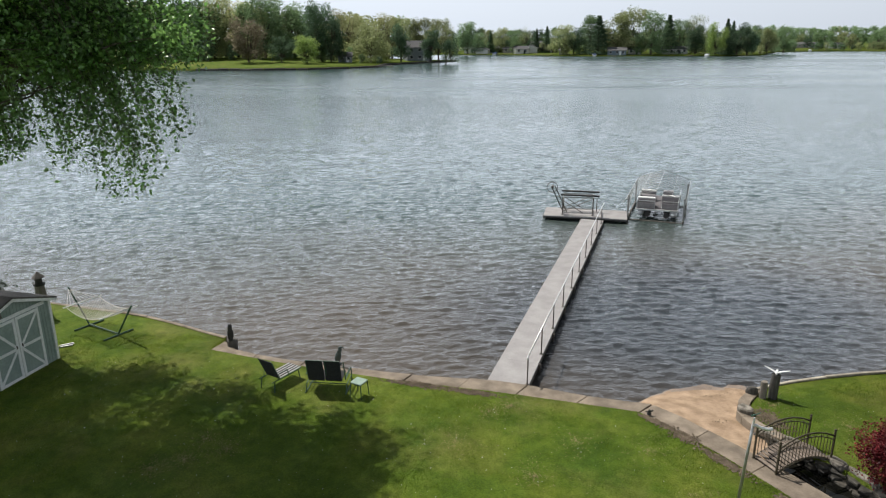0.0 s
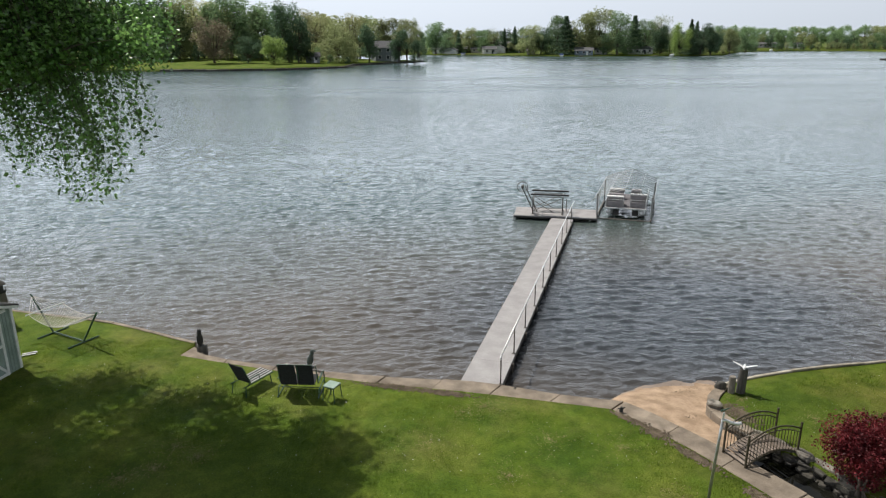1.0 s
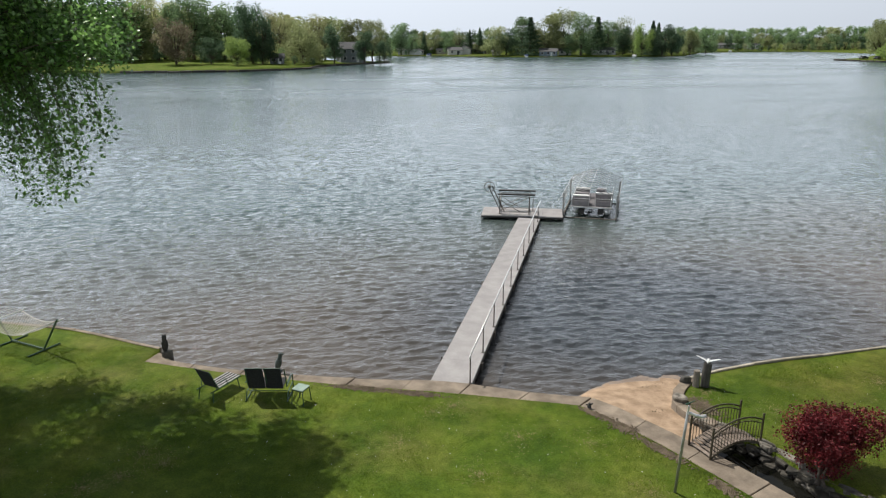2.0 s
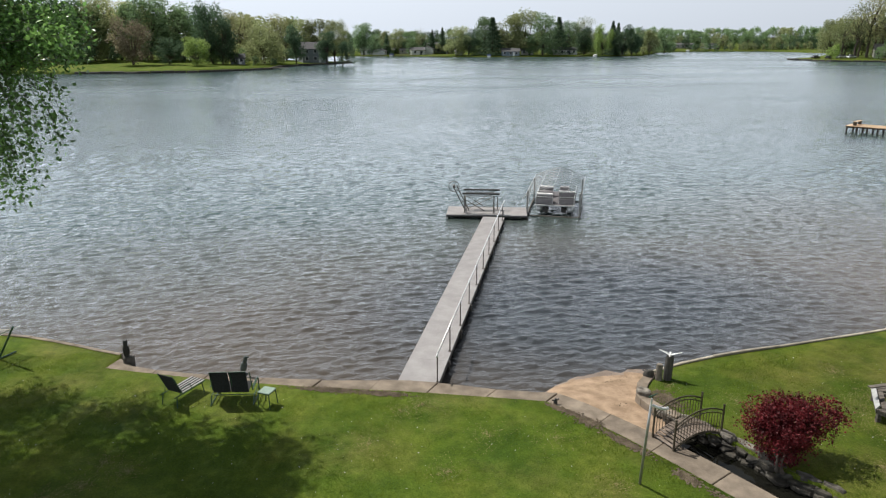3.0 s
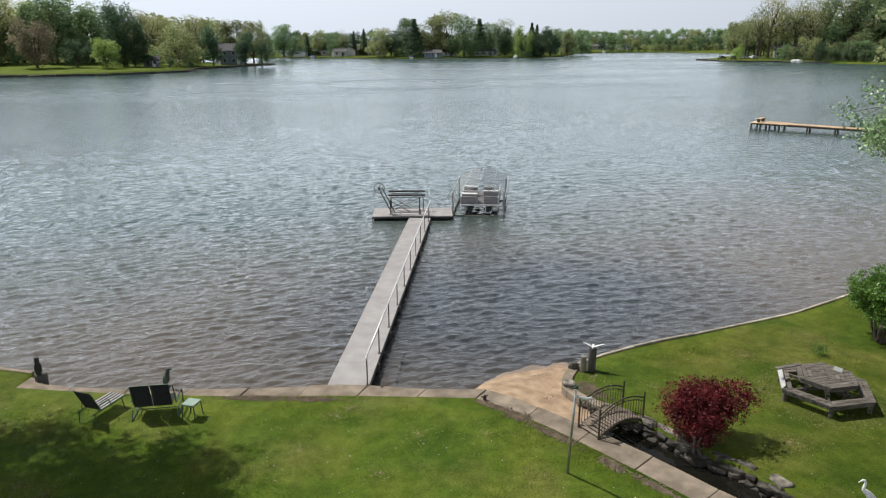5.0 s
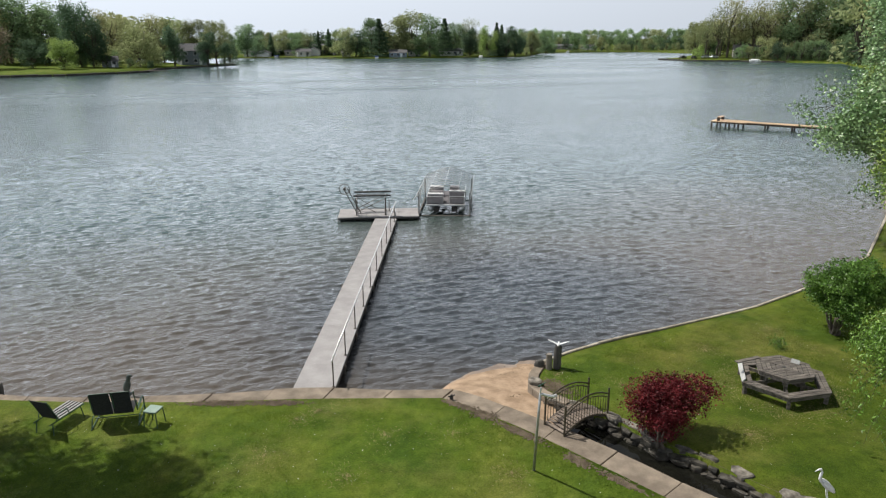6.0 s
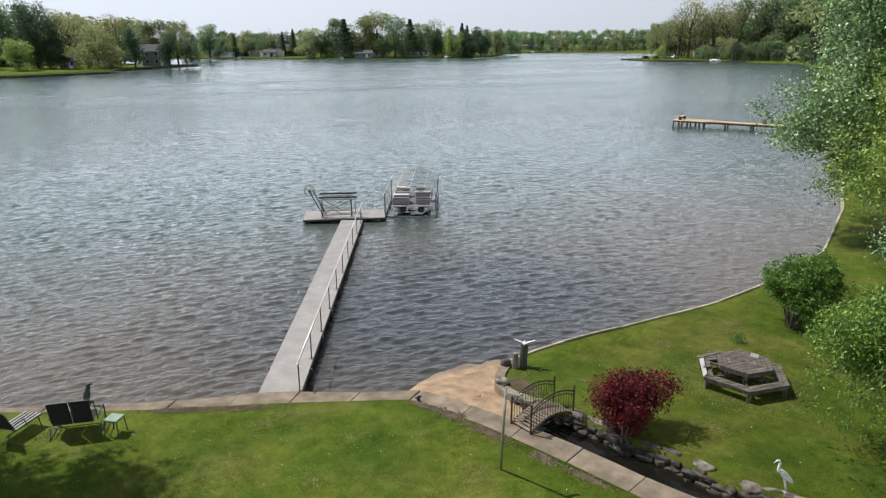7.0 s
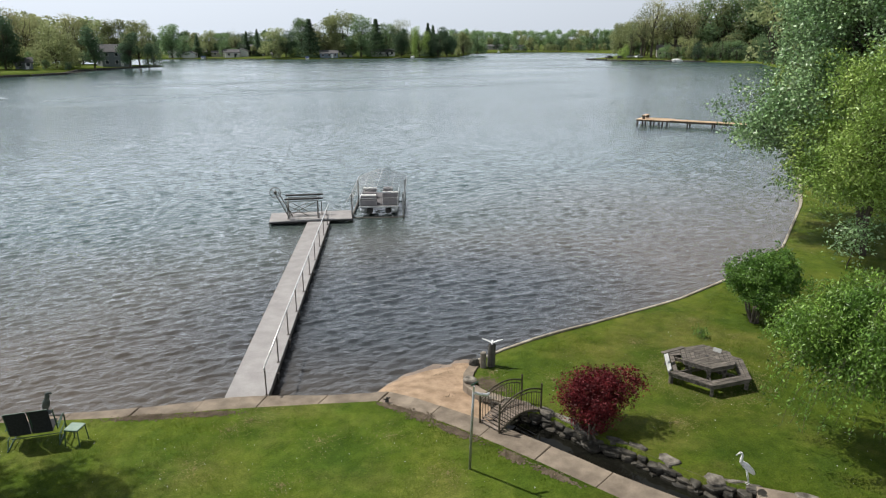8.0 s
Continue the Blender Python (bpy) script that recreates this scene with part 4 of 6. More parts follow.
belt(-34, -19, 285, 330, 17, 21, "rg ro rd rg", 20, 1)
belt(-19, 1, 318, 345, 15, 19, "rg ro ro bn rg", 30, 2)
belt(-19, -4, 280, 300, 4, 8, "rg ro rd", 26, 12)
belt(0.5, 26, 440, 500, 10, 12.5, "rg ro rg rd rg", 56, 3)
belt(1, 25, 408, 425, 4, 8, "rg ro rd rg", 50, 13)
belt(23, 46, 590, 640, 12, 14.5, "rg rg ro rg", 60, 4)
belt(23, 46, 565, 585, 7, 11, "rg ro rg rd", 50, 5)
# right shore
belt(33, 38.5, 400, 440, 14, 18, "ro rg ro rd", 18, 6)
plant("36.4:15:ro:20 37.2:17:bo:8 38.0:21:bo:2 38.7:24:bn:6 39.5:21:bo:10 40.3:25:bo:8 41.2:23:bn:6:1.1 42.2:25:bo:12:1.2 43.3:26:rg:8:1.1 44.4:25:ro:6:1.1 45.6:26:rg:8:1.2 47.1:26:rg:6:1.2 36.7:6:wl:-2", 352)
belt(39.3, 47, 342, 350, 5, 10, "rg ro rg", 22, 7)
belt(40.8, 48.5, 326, 338, 4, 8, "rg ro rd rg", 26, 15)
belt(24.2, 27, 506, 520, 3, 6, "rg rd ro", 14, 16)
belt(27, 30.5, 538, 550, 3, 6, "rg rd ro", 16, 17)
belt(30.5, 36, 552, 566, 3, 6, "rg rd ro", 22, 18)
belt(45.8, 48.5, 285, 316, 5, 9, "rg ro rd", 14, 19)
belt(38, 60, 375, 410, 18, 23, "bo ro rg bn", 30, 8)
belt(47, 62, 280, 335, 18, 26, "rg ro rg", 24, 9)
belt(47, 60, 272, 290, 5, 10, "rg ro rg", 20, 14)


# ---- dock ----
def build_dock():
    root = base("dock", (1.4, 18.2, 0), -18.55, "long pale grey dock from the seawall with a pipe handrail", "dock")
    # the deck falls a little from the wall towards the lake
    root.matrix_basis = pose(1.4, 18.2, 0, -0.28, 0, -18.55)
    length, wide, z = 20.2, 1.22, 0.35
    count = 13
    step = length / count
    for k in range(count):
        bm = B()
        box(bm, (0, step * (k + 0.5), z - 0.03), (wide, step - 0.005, 0.06), 0.003)
        part("deck_panel", bm, M_DECK, root)
    for s in (-1, 1):
        bm = B()
        box(bm, (s * (wide / 2 - 0.03), length / 2, z - 0.135), (0.06, length, 0.14), 0.01)
        part("side_beam", bm, M_DARKPIPE, root)
    for k in range(8):
        for s in (-1, 1):
            bm = B()
            y = 1.6 + k * 2.45
            tube(bm, [(s * (wide / 2 + 0.035), y, -1.6), (s * (wide / 2 + 0.035), y, z + (0.03 if s < 0 else -0.02))], 0.024, 8)
            part("leg", bm, M_DARKPIPE, root)
            bm = B()
            box(bm, (s * (wide / 2 + 0.03), y, z - 0.1), (0.09, 0.1, 0.12), 0.01)
            part("bracket", bm, M_DARKPIPE, root)
    rail = base("handrail", (0, 0, 0))
    rail.parent = root
    xr = wide / 2 - 0.05
    bm = B()
    tube(bm, [(xr, 0.12, z + 0.9), (xr, 5, z + 0.91), (xr, 10, z + 0.9), (xr, 15, z + 0.91), (xr, length + 0.25, z + 0.93)], 0.024, 10)
    tube(bm, [(xr, 0.13, z + 0.9), (xr, 0.02, z + 0.88), (xr, 0.0, z + 0.82)], 0.024, 10)
    part("top_rail", bm, M_ALUW, rail, "pale pipe top rail", True)
    for k in range(10):
        bm = B()
        y = 0.1 + k * 2.15
        tube(bm, [(xr, y, z - 0.05), (xr, y, z + 0.9)], 0.02, 8)
        box(bm, (xr, y, z + 0.006), (0.1, 0.1, 0.012))
        part("rail_post", bm, M_DARKPIPE, rail)
    plat = base("dock_platform", (7.72, 38.85, -0.1), -13.2, "pale grey platform across the dock's end", "dock")
    for k in range(4):
        bm = B()
        box(bm, (-2.3 + (k + 0.5) * 1.16, 0, z - 0.03), (1.155, 2.05, 0.06), 0.008)
        part("deck_panel", bm, M_DECK, plat)
    for yy in (-0.99, 0.99):
        bm = B()
        box(bm, (0.02, yy, z - 0.1), (4.6, 0.06, 0.08), 0.01)
        part("side_beam", bm, M_DARKBEAM, plat)
    for x in (-2.25, 2.29):
        bm = B()
        box(bm, (x, 0, z - 0.1), (0.06, 2.0, 0.08), 0.01)
        part("end_beam", bm, M_DARKBEAM, plat)
        for yy in (-0.9, 0.9):
            bm = B()
            tube(bm, [(x + 0.05 * (1 if x > 0 else -1), yy, -1.6), (x + 0.05 * (1 if x > 0 else -1), yy, z + 0.02)], 0.026, 8)
            part("leg", bm, M_DARKPIPE, plat)


build_dock()


def build_watercraft_lift():
    root = base("watercraft_lift", (7.3, 38.9, 0.25), -13.2, "grey pipe watercraft lift with a large hand wheel on the dock", "boat lift")
    w, d, h = 0.84, 0.52, 1.02
    for x in (-w, w):
        for y in (-d, d):
            bm = B()
            tube(bm, [(x, y, 0), (x, y, h)], 0.03, 8)
            box(bm, (x, y, 0.01), (0.13, 0.13, 0.02))
            part("post", bm, M_DARKPIPE, root)
    for y in (-d, d):
        bm = B()
        tube(bm, [(-w, y, 0.12), (w, y, 0.12)], 0.025, 8)
        part("bottom_rail", bm, M_ALU, root)
        bm = B()
        box(bm, (0.1, y * 1.05, h + 0.13), (2.15, 0.14, 0.09), 0.015)
        part("bunk", bm, M_DARKBEAM, root, "dark carpeted bunk beam")
        bm = B()
        tube(bm, [(-w, y, h), (w, y, h)], 0.028, 8)
        part("top_rail", bm, M_ALU, root)
        bm = B()
        tube(bm, [(-w, y, h * 0.8), (w * 0.35, y, 0.14)], 0.02, 8)
        part("brace", bm, M_DARKPIPE, root)
    for x in (-w, w):
        bm = B()
        tube(bm, [(x, -d, 0.12), (x, d, 0.12)], 0.025, 8)
        tube(bm, [(x, -d, h), (x, d, h)], 0.025, 8)
        part("cross_rail", bm, M_ALU, root)
        bm = B()
        tube(bm, [(x, -d, 0.2), (x, d, h * 0.95)], 0.018, 8)
        part("brace", bm, M_ALU, root)
        bm = B()
        tube(bm, [(-w, x / w * d, 0.16), (w * 0.9, x / w * d, h * 0.92)], 0.018, 8)
        part("brace", bm, M_DARKPIPE, root)
    for x in (-0.11, 0.11):
        bm = B()
        tube(bm, [(-w + 0.16 + x, -d + 0.2, 0.05), (-w - 0.58 + x, -d + 0.2, 1.56)], 0.03, 8)
        part("arm", bm, M_DARKPIPE, root)
    for k in range(4):
        bm = B()
        cx, cz = -w + 0.16 - 0.74 * (k + 0.7) / 4.4, 0.05 + 1.51 * (k + 0.7) / 4.4
        tube(bm, [(cx - 0.11, -d + 0.2, cz), (cx + 0.11, -d + 0.2, cz)], 0.016, 6)
        part("rung", bm, M_DARKPIPE, root)
    hub = Vector((-w - 0.62, -d + 0.2, 1.54))
    wheel = base("wheel", tuple(hub))
    wheel.parent = root
    bm = B()
    tube(bm, [(0.3 * math.cos(a), -0.16, 0.3 * math.sin(a)) for a in (2 * math.pi * k / 26 for k in range(27))], 0.02, 6, cap=False)
    part("rim", bm, M_DARKPIPE, wheel)
    for k in range(3):
        a = math.pi * k / 3 + 0.3
        bm = B()
        tube(bm, [(0.3 * math.cos(a), -0.16, 0.3 * math.sin(a)), (-0.3 * math.cos(a), -0.16, -0.3 * math.sin(a))], 0.01, 6)
        part("spoke", bm, M_DARKPIPE, wheel)
    bm = B()
    tube(bm, [(0, -0.2, 0), (0, 0.16, 0)], 0.075, 12)
    part("winch_drum", bm, M_DARKPIPE, wheel)
    bm = B()
    tube(bm, [(1.05, 0.45, -0.05), (1.05, 0.45, 0.75)], 0.024, 8)
    part("mooring_post", bm, M_DARKPIPE, root)


build_watercraft_lift()


def build_boat_lift():
    root = base("boat_lift", (11.35, 37.6, 0), -21, "grey pipe boat lift with a bare canopy frame in the lake", "boat lift")
    w, length, eave, ridge = 1.5, 6.2, 1.42, 1.86
    for x in (-w, w):
        for y in (0.25, length * 0.72):
            bm = B()
            box(bm, (x, y, (eave - 1.5) / 2), (0.09, 0.09, eave + 1.5), 0.01)
            part("post", bm, M_ALU, root)
        bm = B()
        box(bm, (x, length * 0.36, 0.1), (0.08, length * 0.72, 0.12), 0.01)
        part("side_beam", bm, M_DARKPIPE, root)
        bm = B()
        tube(bm, [(x * 1.06, -0.35, eave - 0.12), (x * 1.06, length, eave - 0.12)], 0.018, 8)
        part("eave_pipe", bm, M_ALU, root)
        bm = B()
        tube(bm, [(x, 0.28, eave - 0.5), (x * 1.0, 1.1, eave - 0.14)], 0.018, 6)
        tube(bm, [(x, 0.3, 0.25), (x, 1.7, 1.25)], 0.02, 6)
        part("brace", bm, M_ALU, root)
    for y in (0.25, length * 0.72):
        bm = B()
        box(bm, (0, y, -0.03), (2 * w, 0.1, 0.14), 0.01)
        part("cross_beam", bm, M_DARKPIPE, root)
    bm = B()
    tube(bm, [(0, -0.35, ridge), (0, length, ridge)], 0.014, 8)
    part("ridge_pipe", bm, M_ALU, root)
    for s in (-1, 1):
        bm = B()
        tube(bm, [(s * w * 0.55, -0.35, ridge - 0.2), (s * w * 0.55, length, ridge - 0.2)], 0.009, 6)
        part("purlin", bm, M_ALU, root)
    for k in range(12):
        y = -0.35 + k * (length + 0.35) / 11
        bm = B()
        pts = [(s * w * 1.06 * a, y, ridge - (ridge - eave + 0.12) * a ** 1.25) for s, a in ((-1, 1), (-1, 0.55), (-1, 0.12), (1, 0.12), (1, 0.55), (1, 1))]
        tube(bm, pts, 0.017, 6)
        part("rafter", bm, M_ALU, root)
    bm = B()
    tube(bm, [(-w * 1.06, -0.35, eave - 0.12), (-w * 1.16, -0.42, eave - 0.32)], 0.02, 6)
    part("corner_stub", bm, M_ALUW, root)
    bm = B()
    lathe(bm, [(0.02, -0.05), (0.12, -0.04), (0.13, 0.0), (0.12, 0.04), (0.02, 0.05)], 16)
    bmesh.ops.transform(bm, matrix=Matrix.Translation((w + 0.1, 0.3, 0.62)) @ Matrix.Rotation(radians(90), 4, "Y"), verts=bm.verts)
    part("winch_wheel", bm, M_ALU, root)

    boat = base("pontoon_boat", (11.4, 37.6, 0.0), -20.5, "white and grey pontoon boat without its cover on the lift", "boat")
    z = 0.6
    for x in (-0.9, 0.9):
        bm = B()
        tube(bm, [(x, 0.8, 0.36), (x, 4.6, 0.36)], 0.2, 16)
        nose = bmesh.ops.create_uvsphere(bm, u_segments=16, v_segments=10, radius=0.2)["verts"]
        bmesh.ops.transform(bm, matrix=Matrix.Translation((x, 0.8, 0.36)) @ Matrix.Diagonal((1, 1.6, 1, 1)), verts=nose)
        part("pontoon", bm, M_ALUW, boat, "bright aluminium pontoon", True)
        bm = B()
        box(bm, (x * 0.6, 1.6, 0.3), (0.3, 1.9, 0.3), 0.03)
        part("lift_bunk", bm, M_DARKBEAM, boat)
    bm = B()
    box(bm, (0, 2.55, z - 0.04), (2.3, 3.9, 0.07), 0.015)
    part("deck", bm, M_BOATDECK, boat)
    bm = B()
    box(bm, (0, 0.585, z - 0.03), (2.34, 0.05, 0.09), 0.01)
    part("bow_trim", bm, M_ALUW, boat)
    for x, y, wd, hi in ((-0.62, 0.85, 0.95, 0.3), (0.66, 0.95, 0.85, 0.3)):
        bm = B()
        box(bm, (x, y, z + hi / 2), (wd, 0.035, hi), 0.015)
        part("front_panel", bm, M_BOATPANEL, boat)
        bm = B()
        tube(bm, [(x - wd / 2, y, z), (x - wd / 2, y, z + hi + 0.12), (x + wd / 2, y, z + hi + 0.12), (x + wd / 2, y, z)], 0.018, 6)
        part("front_rail", bm, M_ALUW, boat)
    for x in (-1.12, 1.12):
        bm = B()
        box(bm, (x, 2.6, z + 0.18), (0.035, 3.6, 0.32), 0.015)
        part("side_panel", bm, M_BOATPANEL, boat)
        bm = B()
        tube(bm, [(x, 0.8, z), (x, 0.82, z + 0.42), (x, 4.4, z + 0.42), (x, 4.4, z)], 0.02, 6)
        part("side_rail", bm, M_ALUW, boat)
    for x, y, sx, sy, back in ((-0.62, 1.4, 0.95, 0.5, -1), (0.64, 2.2, 0.95, 0.5, -1), (-0.66, 3.0, 0.85, 0.5, 1)):
        bm = B()
        box(bm, (x, y, z + 0.18), (sx, sy, 0.34), 0.04)
        part("seat", bm, M_BOATPANEL, boat)
        bm = B()
        box(bm, (x, y + back * sy * 0.5, z + 0.36), (sx, 0.12, 0.3), 0.04)
        part("seat_back", bm, M_BOATPANEL, boat)
        bm = B()
        box(bm, (x, y + back * sy * 0.5, z + 0.54), (sx + 0.02, 0.24, 0.09), 0.03)
        part("seat_top", bm, M_SEAT, boat, "white vinyl seat top")
    bm = B()
    box(bm, (0.45, 3.3, z + 0.3), (0.6, 0.45, 0.56), 0.06)
    part("console", bm, M_BOATPANEL, boat)


M_BOATDECK = mat("boat_carpet", (0.12, 0.115, 0.12), (0.18, 0.17, 0.175), 6, 0.95, bump=0.2, fine=80)
build_boat_lift()


# ---- garden furniture ----
def build_lounge():
    root = base("lounge_chair", (-5.16, 18.02, LAWN), -33, "dark sling chaise lounge with pale straps on the lawn", "lounge chair")
    root.matrix_basis = root.matrix_basis @ Matrix.Diagonal((0.9, 0.9, 0.92, 1))
    w = 0.28
    for x in (-w, w):
        bm = B()
        tube(bm, [(x, -0.56, 0.34), (x, 0.7, 0.34)], 0.018, 8)
        tube(bm, [(x, -0.24, 0.36), (x, -0.56, 1.04)], 0.016, 8)
        part("side_rail", bm, M_GREENMET, root)
        for y in (-0.46, 0.56):
            bm = B()
            tube(bm, [(x, y, 0.34), (x * 1.08, y + 0.05 * (1 if y > 0 else -1), 0)], 0.016, 8)
            part("leg", bm, M_GREENMET, root)
        bm = B()
        tube(bm, [(x * 1.1, -0.35, 0.36), (x * 1.15, -0.3, 0.56), (x * 1.15, 0.05, 0.56), (x * 1.1, 0.12, 0.36)], 0.014, 8)
        part("armrest", bm, M_GREENMET, root)
    bm = B()
    box(bm, (0, -0.4, 0.69), (0.54, 0.03, 0.7), 0.01, Matrix.Rotation(radians(24), 4, "X"))
    part("backrest", bm, M_SLING, root)
    for k in range(9):
        bm = B()
        box(bm, (-0.24 + k * 0.06, 0.24, 0.365), (0.055, 0.94, 0.012), 0.004)
        part("strap", bm, M_STRIPE if k % 2 == 0 else M_SLING, root)


def build_glider():
    root = base("double_chair", (-3.7, 17.86, LAWN), -6, "dark two-seat sling glider on a green frame facing the lake", "chair")
    root.matrix_basis = root.matrix_basis @ Matrix.Diagonal((0.92, 0.92, 0.92, 1))
    for s in (-1, 1):
        cx = s * 0.265 - 0.05
        bm = B()
        rows = []
        for k in range(9):
            t = k / 8
            y, z = -0.26 - 0.2 * t + 0.03 * math.sin(t * 3), 0.33 + 0.75 * t
            rows.append([(cx - 0.25, y, z), (cx, y - 0.03 * math.sin(math.pi * t), z), (cx + 0.25, y, z)])
        for dy in (0, -0.012):
            vs = [[bm.verts.new((p[0], p[1] + dy, p[2])) for p in r] for r in rows]
            for a, c in zip(vs, vs[1:]):
                for j in range(2):
                    bm.faces.new((a[j], a[j + 1], c[j + 1], c[j]))
        part("backrest", bm, M_SLING, root, smooth=True)
        bm = B()
        box(bm, (cx, 0.0, 0.38), (0.51, 0.56, 0.025), 0.008, Matrix.Rotation(radians(6), 4, "X"))
        part("seat", bm, M_SLING, root)
        bm = B()
        tube(bm, [(cx - 0.255, -0.46, 1.08), (cx + 0.255, -0.46, 1.08)], 0.016, 8)
        part("top_rail", bm, M_GREENMET, root)
    for x in (-0.58, 0, 0.58):
        bm = B()
        tube(bm, [(x, 0.3, 0.42), (x, -0.26, 0.4), (x, -0.45, 1.07)], 0.016, 8)
        part("frame_rail", bm, M_GREENMET, root)
    for x in (-0.62, 0.62):
        bm = B()
        tube(bm, [(x, 0.32, 0.02), (x, 0.34, 0.38), (x, 0.28, 0.54), (x, 0.05, 0.57), (x, -0.34, 0.56)], 0.018, 8)
        part("armrest", bm, M_GREENMET, root)
        bm = B()
        tube(bm, [(x, -0.45, 0.02), (x, -0.3, 0.25), (x, 0.3, 0.25), (x, 0.42, 0.02)], 0.016, 8)
        part("leg", bm, M_GREENMET, root)
        bm = B()
        tube(bm, [(x, -0.5, 0.02), (x, 0.46, 0.02)], 0.016, 8)
        part("foot_rail", bm, M_GREENMET, root)
    bm = B()
    tube(bm, [(-0.62, -0.1, 0.16), (0.62, -0.1, 0.16)], 0.014, 8)
    part("stretcher", bm, M_GREENMET, root)


def build_side_table():
    root = base("side_table", (-2.79, 17.32, LAWN), -28, "small pale green side table with metal legs", "table")
    bm = B()
    box(bm, (0, 0, 0.44), (0.37, 0.37, 0.03), 0.012)
    part("tabletop", bm, M_TABLEGLASS, root)
    bm = B()
    for a, c in (((-0.16, -0.16), (0.16, -0.16)), ((0.16, -0.16), (0.16, 0.16)), ((0.16, 0.16), (-0.16, 0.16)), ((-0.16, 0.16), (-0.16, -0.16))):
        tube(bm, [(*a, 0.41), (*c, 0.41)], 0.013, 6)
    part("apron", bm, M_GREENMET, root)
    for x in (-0.16, 0.16):
        for y in (-0.16, 0.16):
            bm = B()
            tube(bm, [(x, y, 0.42), (x * 1.1, y * 1.1, 0.2), (x * 1.18, y * 1.18, 0)], 0.014, 8)
            part("leg", bm, M_GREENMET, root)


build_lounge(), build_glider(), build_side_table()


def build_hammock():
    root = base("hammock", (-12.0, 21.85, LAWN), -31, "cream rope hammock on a green steel stand by the water", "hammock")
    for s in (-1, 1):
        bm = B()
        tube(bm, [(s * 0.8, 0, 0.06), (s * 1.72, 0, 1.25)], 0.03, 8)
        part("upright", bm, M_GREENMET, root)
        bm = B()
        tube(bm, [(s * 0.8, -0.55, 0.03), (s * 0.8, 0.55, 0.03)], 0.028, 8)
        part("foot", bm, M_GREENMET, root)
        bm = B()
        tube(bm, [(s * 0.98, -0.7, 0.86), (s * 0.98, 0.7, 0.86)], 0.022, 8)
        part("spreader_bar", bm, M_WHITE, root)
        bm = B()
        for k in range(9):
            tube(bm, [(s * 0.98, -0.58 + k * 0.145, 0.86), (s * 1.7, 0, 1.2)], 0.005, 4, cap=False)
        part("suspension_cord", bm, M_NET, root)
    bm = B()
    tube(bm, [(-0.82, 0, 0.06), (0.82, 0, 0.06)], 0.03, 8)
    part("base_bar", bm, M_GREENMET, root)
    bm = B()

    def sheet(x, y):
        return (x, y, 0.86 - 0.2 * (1 - (x / 0.98) ** 2) - 0.05 * (1 - (y / 0.6) ** 2))

    for k in range(34):
        o = -1.6 + k * 0.096
        for d in (1, -1):
            pts = []
            for q in range(11):
                y = -0.6 + 1.2 * q / 10
                x = o + d * (y + 0.6) * 0.8 - (0 if d > 0 else -0.95) * 1.0
                if abs(x) <= 0.98:
                    pts.append(sheet(x, y))
            if len(pts) > 1:
                tube(bm, pts, 0.0055, 4, cap=False)
    for y in (-0.6, 0.6):
        tube(bm, [sheet(-0.98 + 1.96 * q / 12, y) for q in range(13)], 0.012, 5, cap=False)
    part("net", bm, M_NET, root)


build_hammock()


# ---- figures and posts ----
def owl(name, place, scale, material, label, turn):
    bm = B()
    lathe(bm, [(0.07, 0), (0.095, 0.03), (0.11, 0.14), (0.105, 0.25), (0.075, 0.32), (0.085, 0.36), (0.085, 0.42), (0.06, 0.47), (0.015, 0.49)], 14, squash=0.85)
    for s in (-1, 1):
        lathe(bm, [(0.022, 0.44), (0.016, 0.49), (0.004, 0.53)], 6, (s * 0.052, 0, 0))
        made = bmesh.ops.create_icosphere(bm, subdivisions=2, radius=1)["verts"]
        bmesh.ops.transform(bm, matrix=Matrix.Translation((s * 0.09, 0.01, 0.18)) @ Matrix.Diagonal((0.03, 0.075, 0.14, 1)), verts=made)
    lathe(bm, [(0.018, -0.04), (0.012, 0.0), (0.003, 0.03)], 6, (0, -0.085, 0.4))
    box(bm, (0, 0.09, 0.03), (0.1, 0.08, 0.05), 0.01)
    ob = put_mesh(name, bm, material, smooth=True)
    ob.matrix_basis = pose(*place, 0, 0, turn) @ Matrix.Diagonal((scale * 0.75, scale * 0.75, scale, 1))
    tagged(ob, label, "statue")


bm = B()
lathe(bm, [(0.17, -0.6), (0.17, 0.16), (0.15, 0.2), (0.02, 0.21)], 12)
ob = put_mesh("mooring_stump", bm, M_PILDARK)
ob.location = (-7.3, 20.74, 0.42)
tagged(ob, "dark rotted mooring stump in the seawall corner", "stump")
owl("owl_statue", (-7.34, 20.72, 0.62), 1.1, M_STATUE, "dark owl decoy on a stump at the seawall", -150)


